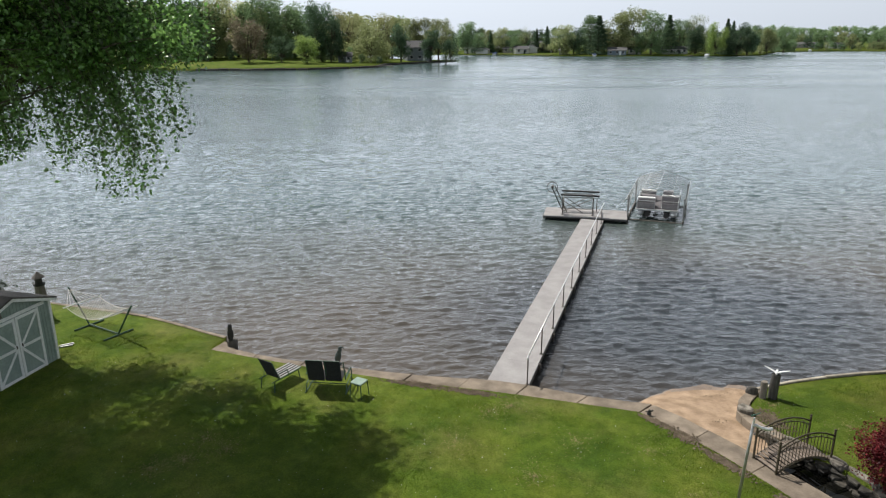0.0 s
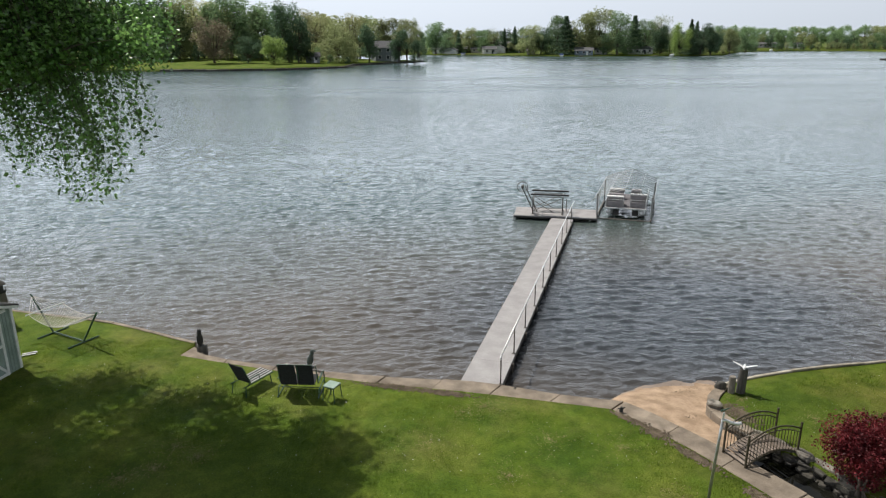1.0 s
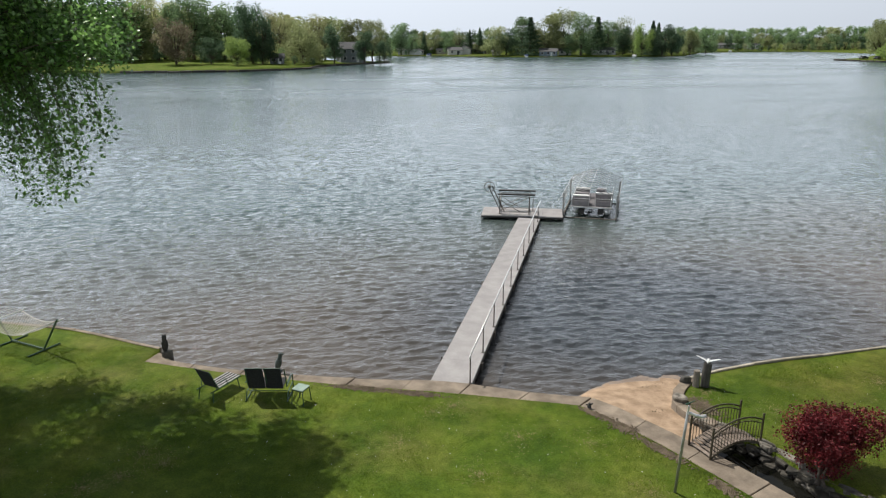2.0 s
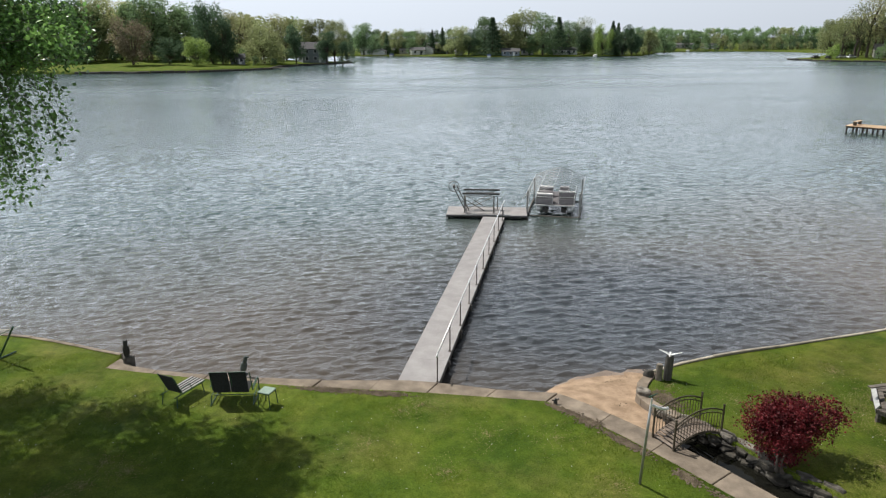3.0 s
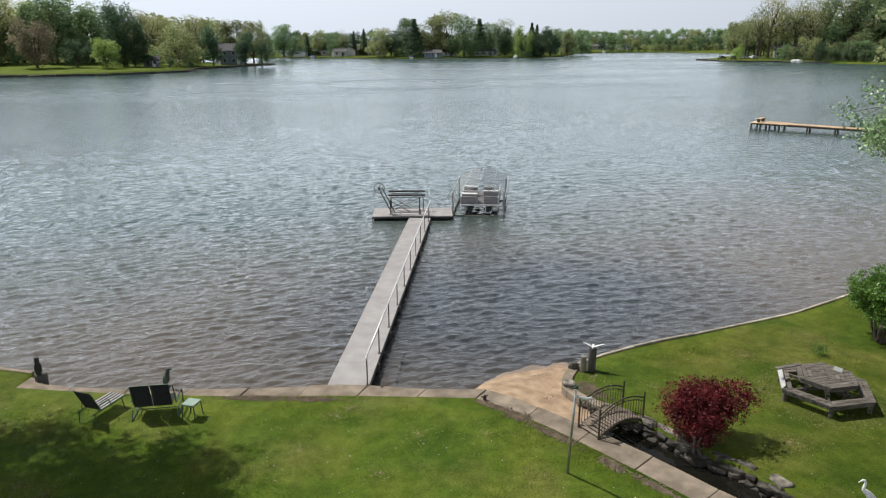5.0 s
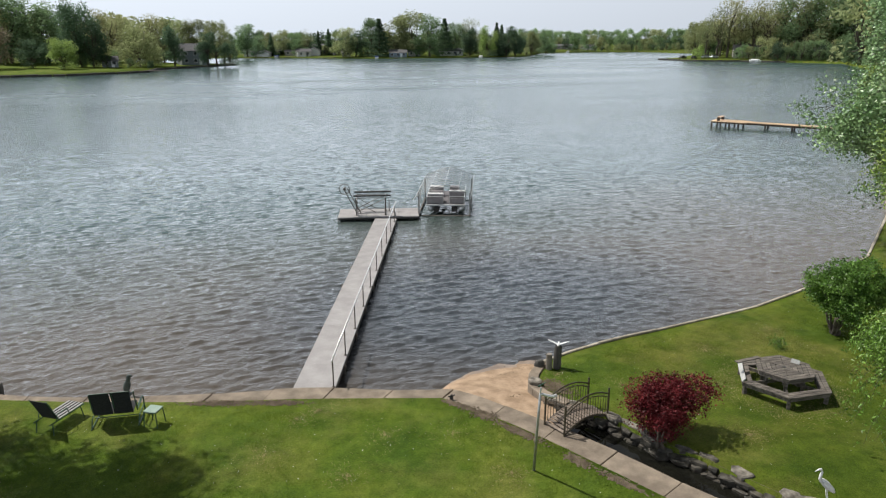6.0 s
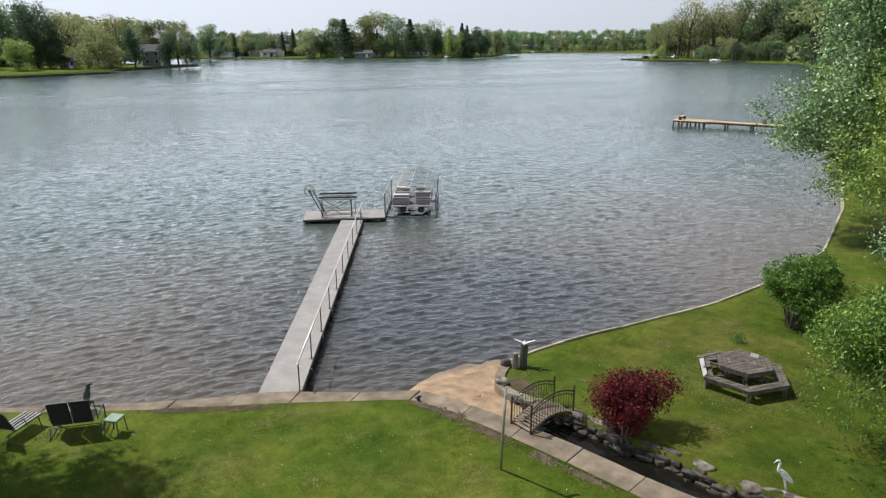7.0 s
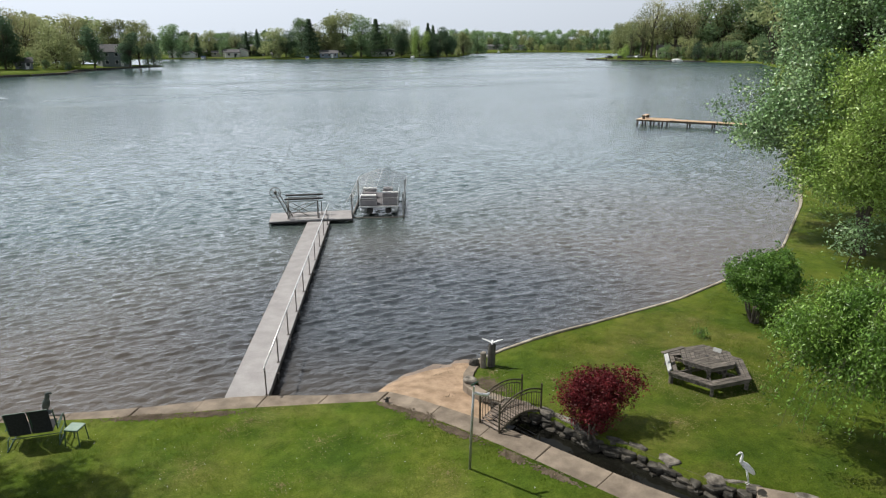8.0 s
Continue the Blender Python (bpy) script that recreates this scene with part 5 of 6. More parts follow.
def build_bird():
    """An upright water bird with a hooked head, one piece."""
    bm = B()
    lathe(bm, [(0.11, 0), (0.115, 0.03), (0.07, 0.06), (0.05, 0.08)], 12)
    body = bmesh.ops.create_icosphere(bm, subdivisions=3, radius=1)["verts"]
    bmesh.ops.transform(bm, matrix=Matrix.Translation((0.0, 0.0, 0.27)) @ Matrix.Rotation(radians(14), 4, "Y") @ Matrix.Diagonal((0.1, 0.09, 0.21, 1)), verts=body)
    tube(bm, [(0.03, 0, 0.4), (0.075, 0, 0.5), (0.06, 0, 0.57), (0.09, 0, 0.6)], 0.065, 10, 0.045)
    tube(bm, [(0.08, 0, 0.6), (0.16, 0, 0.585), (0.19, 0, 0.555)], 0.045, 8, 0.01)
    tube(bm, [(-0.05, 0, 0.16), (-0.12, 0, 0.05)], 0.06, 8, 0.03)
    ob = put_mesh("bird_statue", bm, M_STATUEG, smooth=True)
    ob.matrix_basis = pose(-3.66, 19.3, CAP, 0, 0, -15)
    tagged(ob, "grey-green bird statue on the seawall cap", "statue")


build_bird()


def build_lighthouse():
    root = base("lighthouse_ornament", (-14.75, 23.2, LAWN), 0, "dark garden lighthouse ornament at the water's edge", "ornament")
    bm = B()
    lathe(bm, [(0.27, 0), (0.26, 0.05), (0.16, 1.12), (0.15, 1.15)], 8)
    part("tower", bm, M_PILING, root)
    bm = B()
    lathe(bm, [(0.16, 1.15), (0.2, 1.17), (0.2, 1.22), (0.16, 1.23)], 8)
    for k in range(8):
        a = 2 * math.pi * k / 8
        tube(bm, [(0.19 * math.cos(a), 0.19 * math.sin(a), 1.22), (0.19 * math.cos(a), 0.19 * math.sin(a), 1.31)], 0.008, 5)
    part("gallery", bm, M_STATUE, root)
    bm = B()
    lathe(bm, [(0.12, 1.23), (0.12, 1.44)], 8)
    part("lantern", bm, M_STATUE, root)
    bm = B()
    lathe(bm, [(0.22, 1.44), (0.21, 1.46), (0.07, 1.6), (0.02, 1.67)], 8)
    part("roof", bm, M_ROOF, root)


build_lighthouse()


def build_pilings():
    for place, r, h, m, label, lean in (((8.56, 17.1), 0.125, 0.72, M_PILDARK, "tall dark timber piling on the bank", 0.03), ((8.31, 17.1), 0.095, 0.5, M_PILING, "short grey timber piling beside a taller one", -0.01)):
        root = base("piling", (*place, LAWN), 0, label, "piling", "pilings by the beach")
        bm = B()
        tube(bm, [(0, 0, -0.3), (lean * 0.5, 0, h * 0.5), (lean, 0, h)], r, 14, r * 0.86)
        for v in bm.verts:
            v.co += Vector((v.co.x, v.co.y, 0)) * 0.12 * noise.noise(Vector((math.atan2(v.co.y, v.co.x) * 2, v.co.z, r)))
        part("post", bm, m, root, smooth=False)
    bm = B()
    body = bmesh.ops.create_icosphere(bm, subdivisions=2, radius=1)["verts"]
    bmesh.ops.transform(bm, matrix=Matrix.Translation((0, 0, 0.09)) @ Matrix.Diagonal((0.06, 0.15, 0.055, 1)), verts=body)
    head = bmesh.ops.create_icosphere(bm, subdivisions=2, radius=0.042)["verts"]
    bmesh.ops.translate(bm, verts=head, vec=(0, -0.16, 0.13))
    lathe(bm, [(0.014, 0), (0.002, 0.06)], 6, (0, 0, 0))
    tube(bm, [(0, -0.19, 0.13), (0, -0.25, 0.12)], 0.012, 6, 0.002)
    for s in (-1, 1):
        rows = []
        for k in range(6):
            t = k / 5
            x, z, y = s * (0.04 + 0.4 * t), 0.11 + 0.15 * t ** 0.8, 0.03 * t
            c = 0.1 * (1 - 0.75 * t)
            rows.append([bm.verts.new((x, y - c, z)), bm.verts.new((x, y, z + 0.014 * (1 - t))), bm.verts.new((x, y + c, z)), bm.verts.new((x, y, z - 0.01))])
        for a, c in zip(rows, rows[1:]):
            for j in range(4):
                bm.faces.new((a[j], a[(j + 1) % 4], c[(j + 1) % 4], c[j]))
    tube(bm, [(0, 0.12, 0.09), (0, 0.24, 0.085)], 0.035, 6, 0.05)
    bmesh.ops.recalc_face_normals(bm, faces=bm.faces)
    gull = put_mesh("gull_statue", bm, M_WHITEPL, smooth=True)
    gull.matrix_basis = pose(8.59, 17.1, LAWN + 0.7, 0, 0, -30) @ Matrix.Diagonal((0.72, 0.72, 0.72, 1))
    tagged(gull, "white gull statue with spread wings on a piling", "statue")
    bm = B()
    stone(bm, (8.1, 17.3, LAWN + 0.1), (0.32, 0.3, 0.42), 3)
    tagged(put_mesh("boulder", bm, M_PILDARK, smooth=True), "dark rounded boulder beside the pilings", "stone")


build_pilings()


def build_heron():
    bm = B()
    body = bmesh.ops.create_icosphere(bm, subdivisions=3, radius=1)["verts"]
    bmesh.ops.transform(bm, matrix=Matrix.Translation((0.06, 0, 0.5)) @ Matrix.Rotation(radians(52), 4, "Y") @ Matrix.Diagonal((0.27, 0.085, 0.1, 1)), verts=body)
    tube(bm, [(0.2, 0, 0.36), (0.28, 0, 0.2)], 0.06, 8, 0.015)
    tube(bm, [(-0.09, 0, 0.64), (-0.13, 0, 0.72), (-0.09, 0, 0.82), (-0.04, 0, 0.9), (-0.06, 0, 0.98), (-0.11, 0, 1.0)], 0.05, 8, 0.028)
    tube(bm, [(-0.1, 0, 1.0), (-0.17, 0, 0.99), (-0.27, 0, 0.965)], 0.032, 8, 0.004)
    for s in (-0.035, 0.035):
        tube(bm, [(0.04, s, 0.4), (0.03, s, 0.2), (0.04, s, 0.0)], 0.014, 6)
        tube(bm, [(0.04, s, 0.008), (-0.05, s, 0.008)], 0.012, 6)
        wing = bmesh.ops.create_icosphere(bm, subdivisions=2, radius=1)["verts"]
        bmesh.ops.transform(bm, matrix=Matrix.Translation((0.1, s * 2.1, 0.46)) @ Matrix.Rotation(radians(55), 4, "Y") @ Matrix.Diagonal((0.27, 0.022, 0.085, 1)), verts=wing)
    ob = put_mesh("heron_statue", bm, M_WHITEPL, smooth=True)
    ob.matrix_basis = pose(11.06, 9.42, LAWN + 0.17, 0, -14, -12) @ Matrix.Diagonal((0.7, 0.7, 0.86, 1))
    tagged(ob, "white standing heron statue on the creek stones", "statue")


build_heron()


# ---- creek stones ----
def slab_stone(bm, c, s, seed, m):
    """A split field stone: an uneven polygon with a rough flat top and broken sides."""
    rnd = random.Random(seed)
    k = rnd.randrange(6, 9)
    turns = sorted(2 * math.pi * (i + rnd.uniform(-0.3, 0.3)) / k for i in range(k))
    spread = [rnd.uniform(0.72, 1.08) for _ in range(k)]
    rings = []
    for z, out in ((-0.5, 0.86), (-0.1, 1.0), (0.34, 0.97), (0.5, 0.84)):
        rings.append([bm.verts.new((0.5 * out * f * math.cos(a) * rnd.uniform(0.93, 1.06), 0.5 * out * f * math.sin(a) * rnd.uniform(0.93, 1.06), z + rnd.uniform(-0.09, 0.09))) for a, f in zip(turns, spread)])
    for q, w in zip(rings, rings[1:]):
        for j in range(k):
            bm.faces.new((q[j], q[(j + 1) % k], w[(j + 1) % k], w[j]))
    hub = bm.verts.new((rnd.uniform(-0.1, 0.1), rnd.uniform(-0.1, 0.1), 0.5 + rnd.uniform(-0.05, 0.12)))
    for j in range(k):
        bm.faces.new((rings[-1][j], rings[-1][(j + 1) % k], hub))
    bm.faces.new(rings[0][::-1])
    bmesh.ops.transform(bm, matrix=Matrix.Translation(c) @ m @ Matrix.Diagonal((*s, 1)), verts=bm.verts)
    return bm


def build_stones():
    root = base("creek_stones", (0, 0, 0), 0, "rough grey field stones stacked along the creek bank", "stone edging", kind="structure")
    rnd = random.Random(77)
    line = [Vector(p) for p in CREEK_RIGHT[1:12]]
    bm = B()
    rows = []
    for i, p in enumerate(line):
        d = (line[min(i + 1, len(line) - 1)] - line[max(i - 1, 0)]).normalized()
        side = Vector((-d.y, d.x))
        rows.append([bm.verts.new((p.x + side.x * o, p.y + side.y * o, z)) for o, z in ((-0.13, LAWN - 0.02), (-0.06, LAWN + 0.006), (0.01, 0.2), (0.05, -0.1))])
    for a, c in zip(rows, rows[1:]):
        for j in range(3):
            bm.faces.new((a[j], a[j + 1], c[j + 1], c[j]))
    bmesh.ops.recalc_face_normals(bm, faces=bm.faces)
    part("bank", bm, M_SOIL, root, "dark damp soil behind the stones")
    k = 0
    for a, c in zip(line, line[1:]):
        d = (c - a)
        side = Vector((-d.y, d.x)).normalized()
        ang = math.degrees(math.atan2(d.y, d.x))
        for z, off, wide in ((0.13, 0.05, 0.34), (0.22, 0.02, 0.4), (0.32, -0.03, 0.42), (0.43, -0.12, 0.56)):
            count = max(1, round(d.length / (wide * 0.82)))
            for i in range(count):
                if z > 0.4 and rnd.random() < 0.1:
                    continue
                p = a.lerp(c, (i + 0.5 + rnd.uniform(-0.18, 0.18)) / count)
                s = (wide * rnd.uniform(0.75, 1.6), rnd.uniform(0.22, 0.46), rnd.uniform(0.09, 0.17))
                q = p + side * (off + rnd.uniform(-0.09, 0.09))
                bm = B()
                slab_stone(bm, (q.x, q.y, z + rnd.uniform(-0.03, 0.035)), s, k, turn_z(ang + rnd.uniform(-16, 16)) @ Matrix.Rotation(rnd.uniform(-0.2, 0.2), 4, "X") @ Matrix.Rotation(rnd.uniform(-0.14, 0.14), 4, "Y"))
                part("stone", bm, M_STONE if z > 0.4 else M_DARKSTONE, root)
                k += 1


# lower courses: damp, with the shade below the top stones put in the colour
M_DARKSTONE = mat("dark_field_stone", (0.02, 0.018, 0.014), (0.085, 0.076, 0.06), 5, 0.6, bump=0.7, fine=18, vary=0.4)
build_stones()
beach_edge = base("beach_edge", (0, 0, 0), label="curved pale concrete edging between lawn and sand", category="seawall", kind="structure")
strip_slabs("slab", beach_edge, [(8.42, 17.45), (7.85, 16.8), (7.56, 16.3), (7.68, 15.72), (8.05, 15.1)], [(8.2, 17.6), (7.58, 16.95), (7.26, 16.3), (7.4, 15.6), (7.8, 14.95)], LAWN + 0.05, 0.7, 0.55, M_CONC)
bm = B()
slab_stone(bm, (7.5, 16.32, LAWN + 0.1), (0.42, 0.5, 0.14), 101, turn_z(30))
tagged(put_mesh("flat_stone", bm, M_STONE), "flat grey stone at the beach edge", "stone")


# ---- bridge ----
def build_bridge():
    root = base("garden_bridge", (7.72, 14.22, 0.46), 19, "small arched bronze metal garden bridge over the creek", "bridge")
    half, w, rise = 0.8, 0.35, 0.23

    def arch(x):
        return rise * (1 - (x / half) ** 2)

    count = 17
    for k in range(count):
        x = -half + (k + 0.5) * 2 * half / count
        tilt = math.atan(-2 * rise * x / half ** 2)
        bm = B()
        box(bm, (x, 0, arch(x) + 0.03), (0.075, 2 * w, 0.02), 0.004, Matrix.Rotation(-tilt, 4, "Y"))
        part("slat", bm, M_PLANKDK, root)
    xs = [-half + 2 * half * i / 14 for i in range(15)]
    for s in (-1, 1):
        bm = B()
        tube(bm, [(x, s * w, arch(x) + 0.0) for x in xs], 0.022, 6)
        part("stringer", bm, M_BRONZE, root)
        rail = base("railing", (0, 0, 0))
        rail.parent = root
        for x in (-half, half):
            bm = B()
            box(bm, (x, s * w, 0.38), (0.042, 0.042, 0.8), 0.006)
            knob = bmesh.ops.create_uvsphere(bm, u_segments=10, v_segments=6, radius=0.032)["verts"]
            bmesh.ops.translate(bm, verts=knob, vec=(x, s * w, 0.81))
            part("post", bm, M_BRONZE, rail)
        for dz, r in ((0.72, 0.02), (0.62, 0.014)):
            bm = B()
            tube(bm, [(x, s * w, arch(x) * 0.95 + dz - 0.06) for x in xs], r, 8)
            part("rail_bar", bm, M_BRONZE, rail, smooth=True)
        for k in range(15):
            x = -half + (k + 1) * 2 * half / 16
            bm = B()
            tube(bm, [(x, s * w, arch(x) + 0.01), (x, s * w, arch(x) * 0.95 + 0.56)], 0.0085, 5)
            part("baluster", bm, M_BRONZE, rail)
        for k in range(7):
            x = -half + (k + 1) * 2 * half / 8
            bm = B()
            tube(bm, [(x + 0.04 * math.cos(a), s * w, arch(x) * 0.95 + 0.61 + 0.035 * math.sin(a)) for a in (2 * math.pi * q / 10 for q in range(11))], 0.007, 4, cap=False)
            part("ring", bm, M_BRONZE, rail)


build_bridge()


def build_pole():
    root = base("garden_pole", (5.76, 12.56, LAWN), 0, "leaning pale metal pole with a curved side arm on the lawn", "pole")
    top = Vector((-0.13, -0.45, 2.2))
    bm = B()
    tube(bm, [(0, 0, -0.2), tuple(top * 0.5), tuple(top)], 0.032, 10, 0.028)
    part("shaft", bm, M_ALU, root, smooth=True)
    bm = B()
    tube(bm, [tuple(top + Vector(p)) for p in ((0, 0, -0.02), (0.04, -0.01, 0.0), (0.16, -0.03, -0.05), (0.28, -0.06, -0.07), (0.36, -0.07, -0.05))], 0.03, 10, 0.036)
    part("side_arm", bm, M_ALUW, root, "bright chrome side arm", True)
    bm = B()
    tube(bm, [tuple(top), tuple(top + Vector((0.01, 0, 0.16)))], 0.02, 8)
    part("stub", bm, M_ALUW, root)
    bm = B()
    tube(bm, [tuple(top + Vector((-0.05, 0.02, 0.18))), tuple(top + Vector((0.1, -0.05, 0.3)))], 0.02, 6, 0.008)
    tube(bm, [tuple(top + Vector((-0.06, -0.06, 0.24))), tuple(top + Vector((0.1, 0.06, 0.2)))], 0.015, 6, 0.008)
    part("vane", bm, M_GREENMET, root)


build_pole()


# ---- hexagonal picnic table ----
def build_picnic_table():
    root = base("picnic_table", (14.06, 14.0, LAWN), -4, "weathered grey hexagonal picnic table with joined benches", "picnic table")

    def ring(r, k, da=0.0):
        a = radians(60 * k + da)
        return Vector((r * math.cos(a), r * math.sin(a)))

    for k in range(6):
        for r0, r1 in ((0.82, 0.69), (0.675, 0.545), (0.53, 0.4), (0.385, 0.255), (0.24, 0.06)):
            bm = B()
            g = 0.006
            a0, a1, c1, c0 = ring(r0, k), ring(r0, k + 1), ring(r1, k + 1), ring(r1, k)
            e = (a1 - a0).normalized() * g
            prism(bm, [tuple(p) for p in (a0 + e, a1 - e, c1 - e, c0 + e)], 0.64, 0.675)
            part("tabletop_board", bm, M_GREYWOOD, root)
        tilted = k == 2
        for r0, r1 in ((1.3, 1.15), (1.135, 0.99)):
            bm = B()
            a0, a1, c1, c0 = ring(r0, k), ring(r0, k + 1), ring(r1, k + 1), ring(r1, k)
            e = (a1 - a0).normalized() * 0.006
            prism(bm, [tuple(p) for p in (a0 + e, a1 - e, c1 - e, c0 + e)], 0.34, 0.378)
            if tilted and r0 > 1.2:
                mid = (a0 + a1) / 2
                axis = (a1 - a0).normalized()
                bmesh.ops.transform(bm, matrix=Matrix.Translation((mid.x, mid.y, 0.36)) @ Matrix.Rotation(radians(40), 4, Vector((axis.x, axis.y, 0))) @ Matrix.Translation((-mid.x, -mid.y, -0.36)), verts=bm.verts)
            part("bench_board", bm, M_STRIPE if tilted and r0 > 1.2 else M_GREYWOOD, root, "pale tipped-up bench board" if tilted and r0 > 1.2 else "")
        for r, z, hgt in ((0.78, 0.585, 0.1), (1.26, 0.29, 0.09), (1.02, 0.29, 0.09)):
            a0, a1 = ring(r, k), ring(r, k + 1)
            mid, run = (a0 + a1) / 2, a1 - a0
            bm = B()
            box(bm, (mid.x, mid.y, z), (run.length * 0.98, 0.035, hgt), 0.004, turn_z(math.degrees(math.atan2(run.y, run.x))))
            part("apron", bm, M_GREYWOOD, root)
        p, q = ring(1.2, k), ring(0.55, k)
        ang = math.degrees(math.atan2(p.y, p.x))
        bm = B()
        box(bm, (p.x * 0.99, p.y * 0.99, 0.17), (0.1, 0.09, 0.34), 0.006, turn_z(ang))
        part("bench_leg", bm, M_GREYWOOD, root)
        bm = B()
        box(bm, (q.x, q.y, 0.32), (0.09, 0.09, 0.64), 0.006, turn_z(ang))
        part("table_leg", bm, M_GREYWOOD, root)
        bm = B()
        m = (p + ring(0.1, k)) / 2
        box(bm, (m.x, m.y, 0.29), (1.12, 0.04, 0.1), 0.004, turn_z(ang))
        part("spoke_beam", bm, M_GREYWOOD, root)
    bm = B()
    box(bm, (-0.72, 0.62, 0.7), (0.95, 0.13, 0.03), 0.004, turn_z(14) @ Matrix.Rotation(radians(3), 4, "Y"))
    part("loose_board", bm, M_GREYWOOD, root, "loose board lying askew over the edge")
    bm = B()
    box(bm, (0.46, 0.12, 0.735), (0.035, 0.24, 0.12), 0.004, turn_z(28) @ Matrix.Rotation(radians(24), 4, "Y"))
    part("broken_board", bm, M_STRIPE, root, "pale broken board end sticking up")
    # a solid dark disc, its colour standing for the shade inside the umbrella hole
    bm = B()
    lathe(bm, [(0.055, 0.676), (0.055, 0.682), (0.02, 0.683)], 12)
    part("umbrella_hole", bm, M_DARKBEAM, root)


build_picnic_table()


# ---- shed ----
def build_shed():
    a = math.degrees(math.atan2(2.14, 0.55))
    root = base("shed", (-12.41, 19.77, LAWN - 0.03), a - 90 + 0.0, "grey-green garden shed with white-trimmed double doors under a tree", "shed")
    # local frame: the door wall lies in x = 0, from y = 0 (far corner) to y = -2.8; the shed reaches to x = -3
    w, d, h, peak = 2.8, 3.0, 2.02, 2.5
    bm = B()
    for x in (-0.0, -d + 0.08):
        prism_pts = [(0, 0), (-w, 0), (-w, h), (-w / 2, peak), (0, h)]
        f = [bm.verts.new((x, y, z)) for y, z in prism_pts]
        g = [bm.verts.new((x - 0.08, y, z)) for y, z in prism_pts]
        bm.faces.new(f), bm.faces.new(g[::-1])
        for j in range(5):
            bm.faces.new((f[j], g[j], g[(j + 1) % 5], f[(j + 1) % 5]))
    for y in (-0.04, -w + 0.04):
        box(bm, (-d / 2, y, h / 2), (d - 0.17, 0.08, h))
    bmesh.ops.recalc_face_normals(bm, faces=bm.faces)
    part("wall", bm, M_SHED, root)
    for k in range(23):
        y = -0.1 - k * 0.115
        bm = B()
        zt = h + (peak - h) * (1 - abs(y + w / 2) / (w / 2)) - 0.08
        box(bm, (0.006, y, zt / 2), (0.012, 0.1, zt), 0.003)
        part("siding_board", bm, M_SHED, root)
    slope = math.atan2(peak - h, w / 2)
    for s in (-1, 1):
        bm = B()
        ly = w / 2 / math.cos(slope) + 0.16
        box(bm, (-d / 2 + 0.02, -w / 2 + s * (w / 4 + 0.05), (h + peak) / 2 + 0.03), (d + 0.3, ly, 0.05), 0.006, Matrix.Rotation(-s * slope, 4, "X"))
        roof = part("roof", bm, M_ROOF, root)
        bm = B()
        box(bm, (0.15, -w / 2 + s * (w / 4 + 0.04), (h + peak) / 2 - 0.035), (0.03, ly, 0.09), 0.004, Matrix.Rotation(-s * slope, 4, "X"))
        part("rake_trim", bm, M_WHITE, root)
    for y in (-0.05, -w + 0.05):
        bm = B()
        box(bm, (0.02, y, h / 2), (0.03, 0.09, h), 0.004)
        part("corner_trim", bm, M_WHITE, root)
    door_w, door_h, cy = 0.86, 1.88, -1.36
    bm = B()
    box(bm, (0.024, cy, door_h + 0.1), (0.03, 2 * door_w + 0.5, 0.1), 0.004)
    part("door_header", bm, M_WHITE, root)
    for s in (-1, 1):
        door = base("door", (0.018, cy, 0.04))
        door.parent = root
        bm = B()
        box(bm, (0.006, s * door_w / 2, door_h / 2), (0.02, door_w - 0.008, door_h), 0.003)
        part("door_panel", bm, M_SHED, door)
        bm = B()
        for y in (s * 0.05, s * (door_w - 0.05)):
            box(bm, (0.026, y, door_h / 2), (0.022, 0.085, door_h), 0.003)
        for z in (0.05, door_h / 2, door_h - 0.05):
            box(bm, (0.028, s * door_w / 2, z), (0.022, door_w - 0.02, 0.085), 0.003)
        part("door_frame", bm, M_WHITE, door, "white door stiles and rails")
        for z0, z1 in ((door_h / 2, 0.06), (door_h / 2, door_h - 0.06)):
            bm = B()
            dy, dz = s * (door_w - 0.1), z1 - z0
            ang = math.atan2(dz, dy)
            box(bm, (0.024, s * door_w / 2, (z0 + z1) / 2), (0.02, math.hypot(dy, dz), 0.075), 0.003, Matrix.Rotation(ang, 4, "X"))
            part("door_brace", bm, M_WHITE, door)
        bm = B()
        box(bm, (0.05, s * 0.1, door_h / 2 + 0.06), (0.03, 0.03, 0.1), 0.006)
        part("door_handle", bm, M_DARKPIPE, door)
    bm = B()
    box(bm, (0.02, -1.9, h + 0.1), (0.02, 0.34, 0.2), 0.003, Matrix.Rotation(radians(12), 4, "X"))
    part("gable_vent", bm, M_DARKPIPE, root)


build_shed()
for k, (x, y, z, t) in enumerate(((-12.62, 20.55, 0.03, 28), (-12.64, 20.67, 0.03, 22), (-12.62, 20.6, 0.07, 32))):
    bm = B()
    tube(bm, [(-0.2, 0, 0), (0.2, 0, 0)], 0.022, 8)
    ob = put_mesh("pale_pipe", bm, M_ALU)
    ob.matrix_basis = pose(x, y, LAWN + z, 0, 0, t)
    tagged(ob, "short pale pipe lying beside the shed", "pipe", "pipes by the shed")


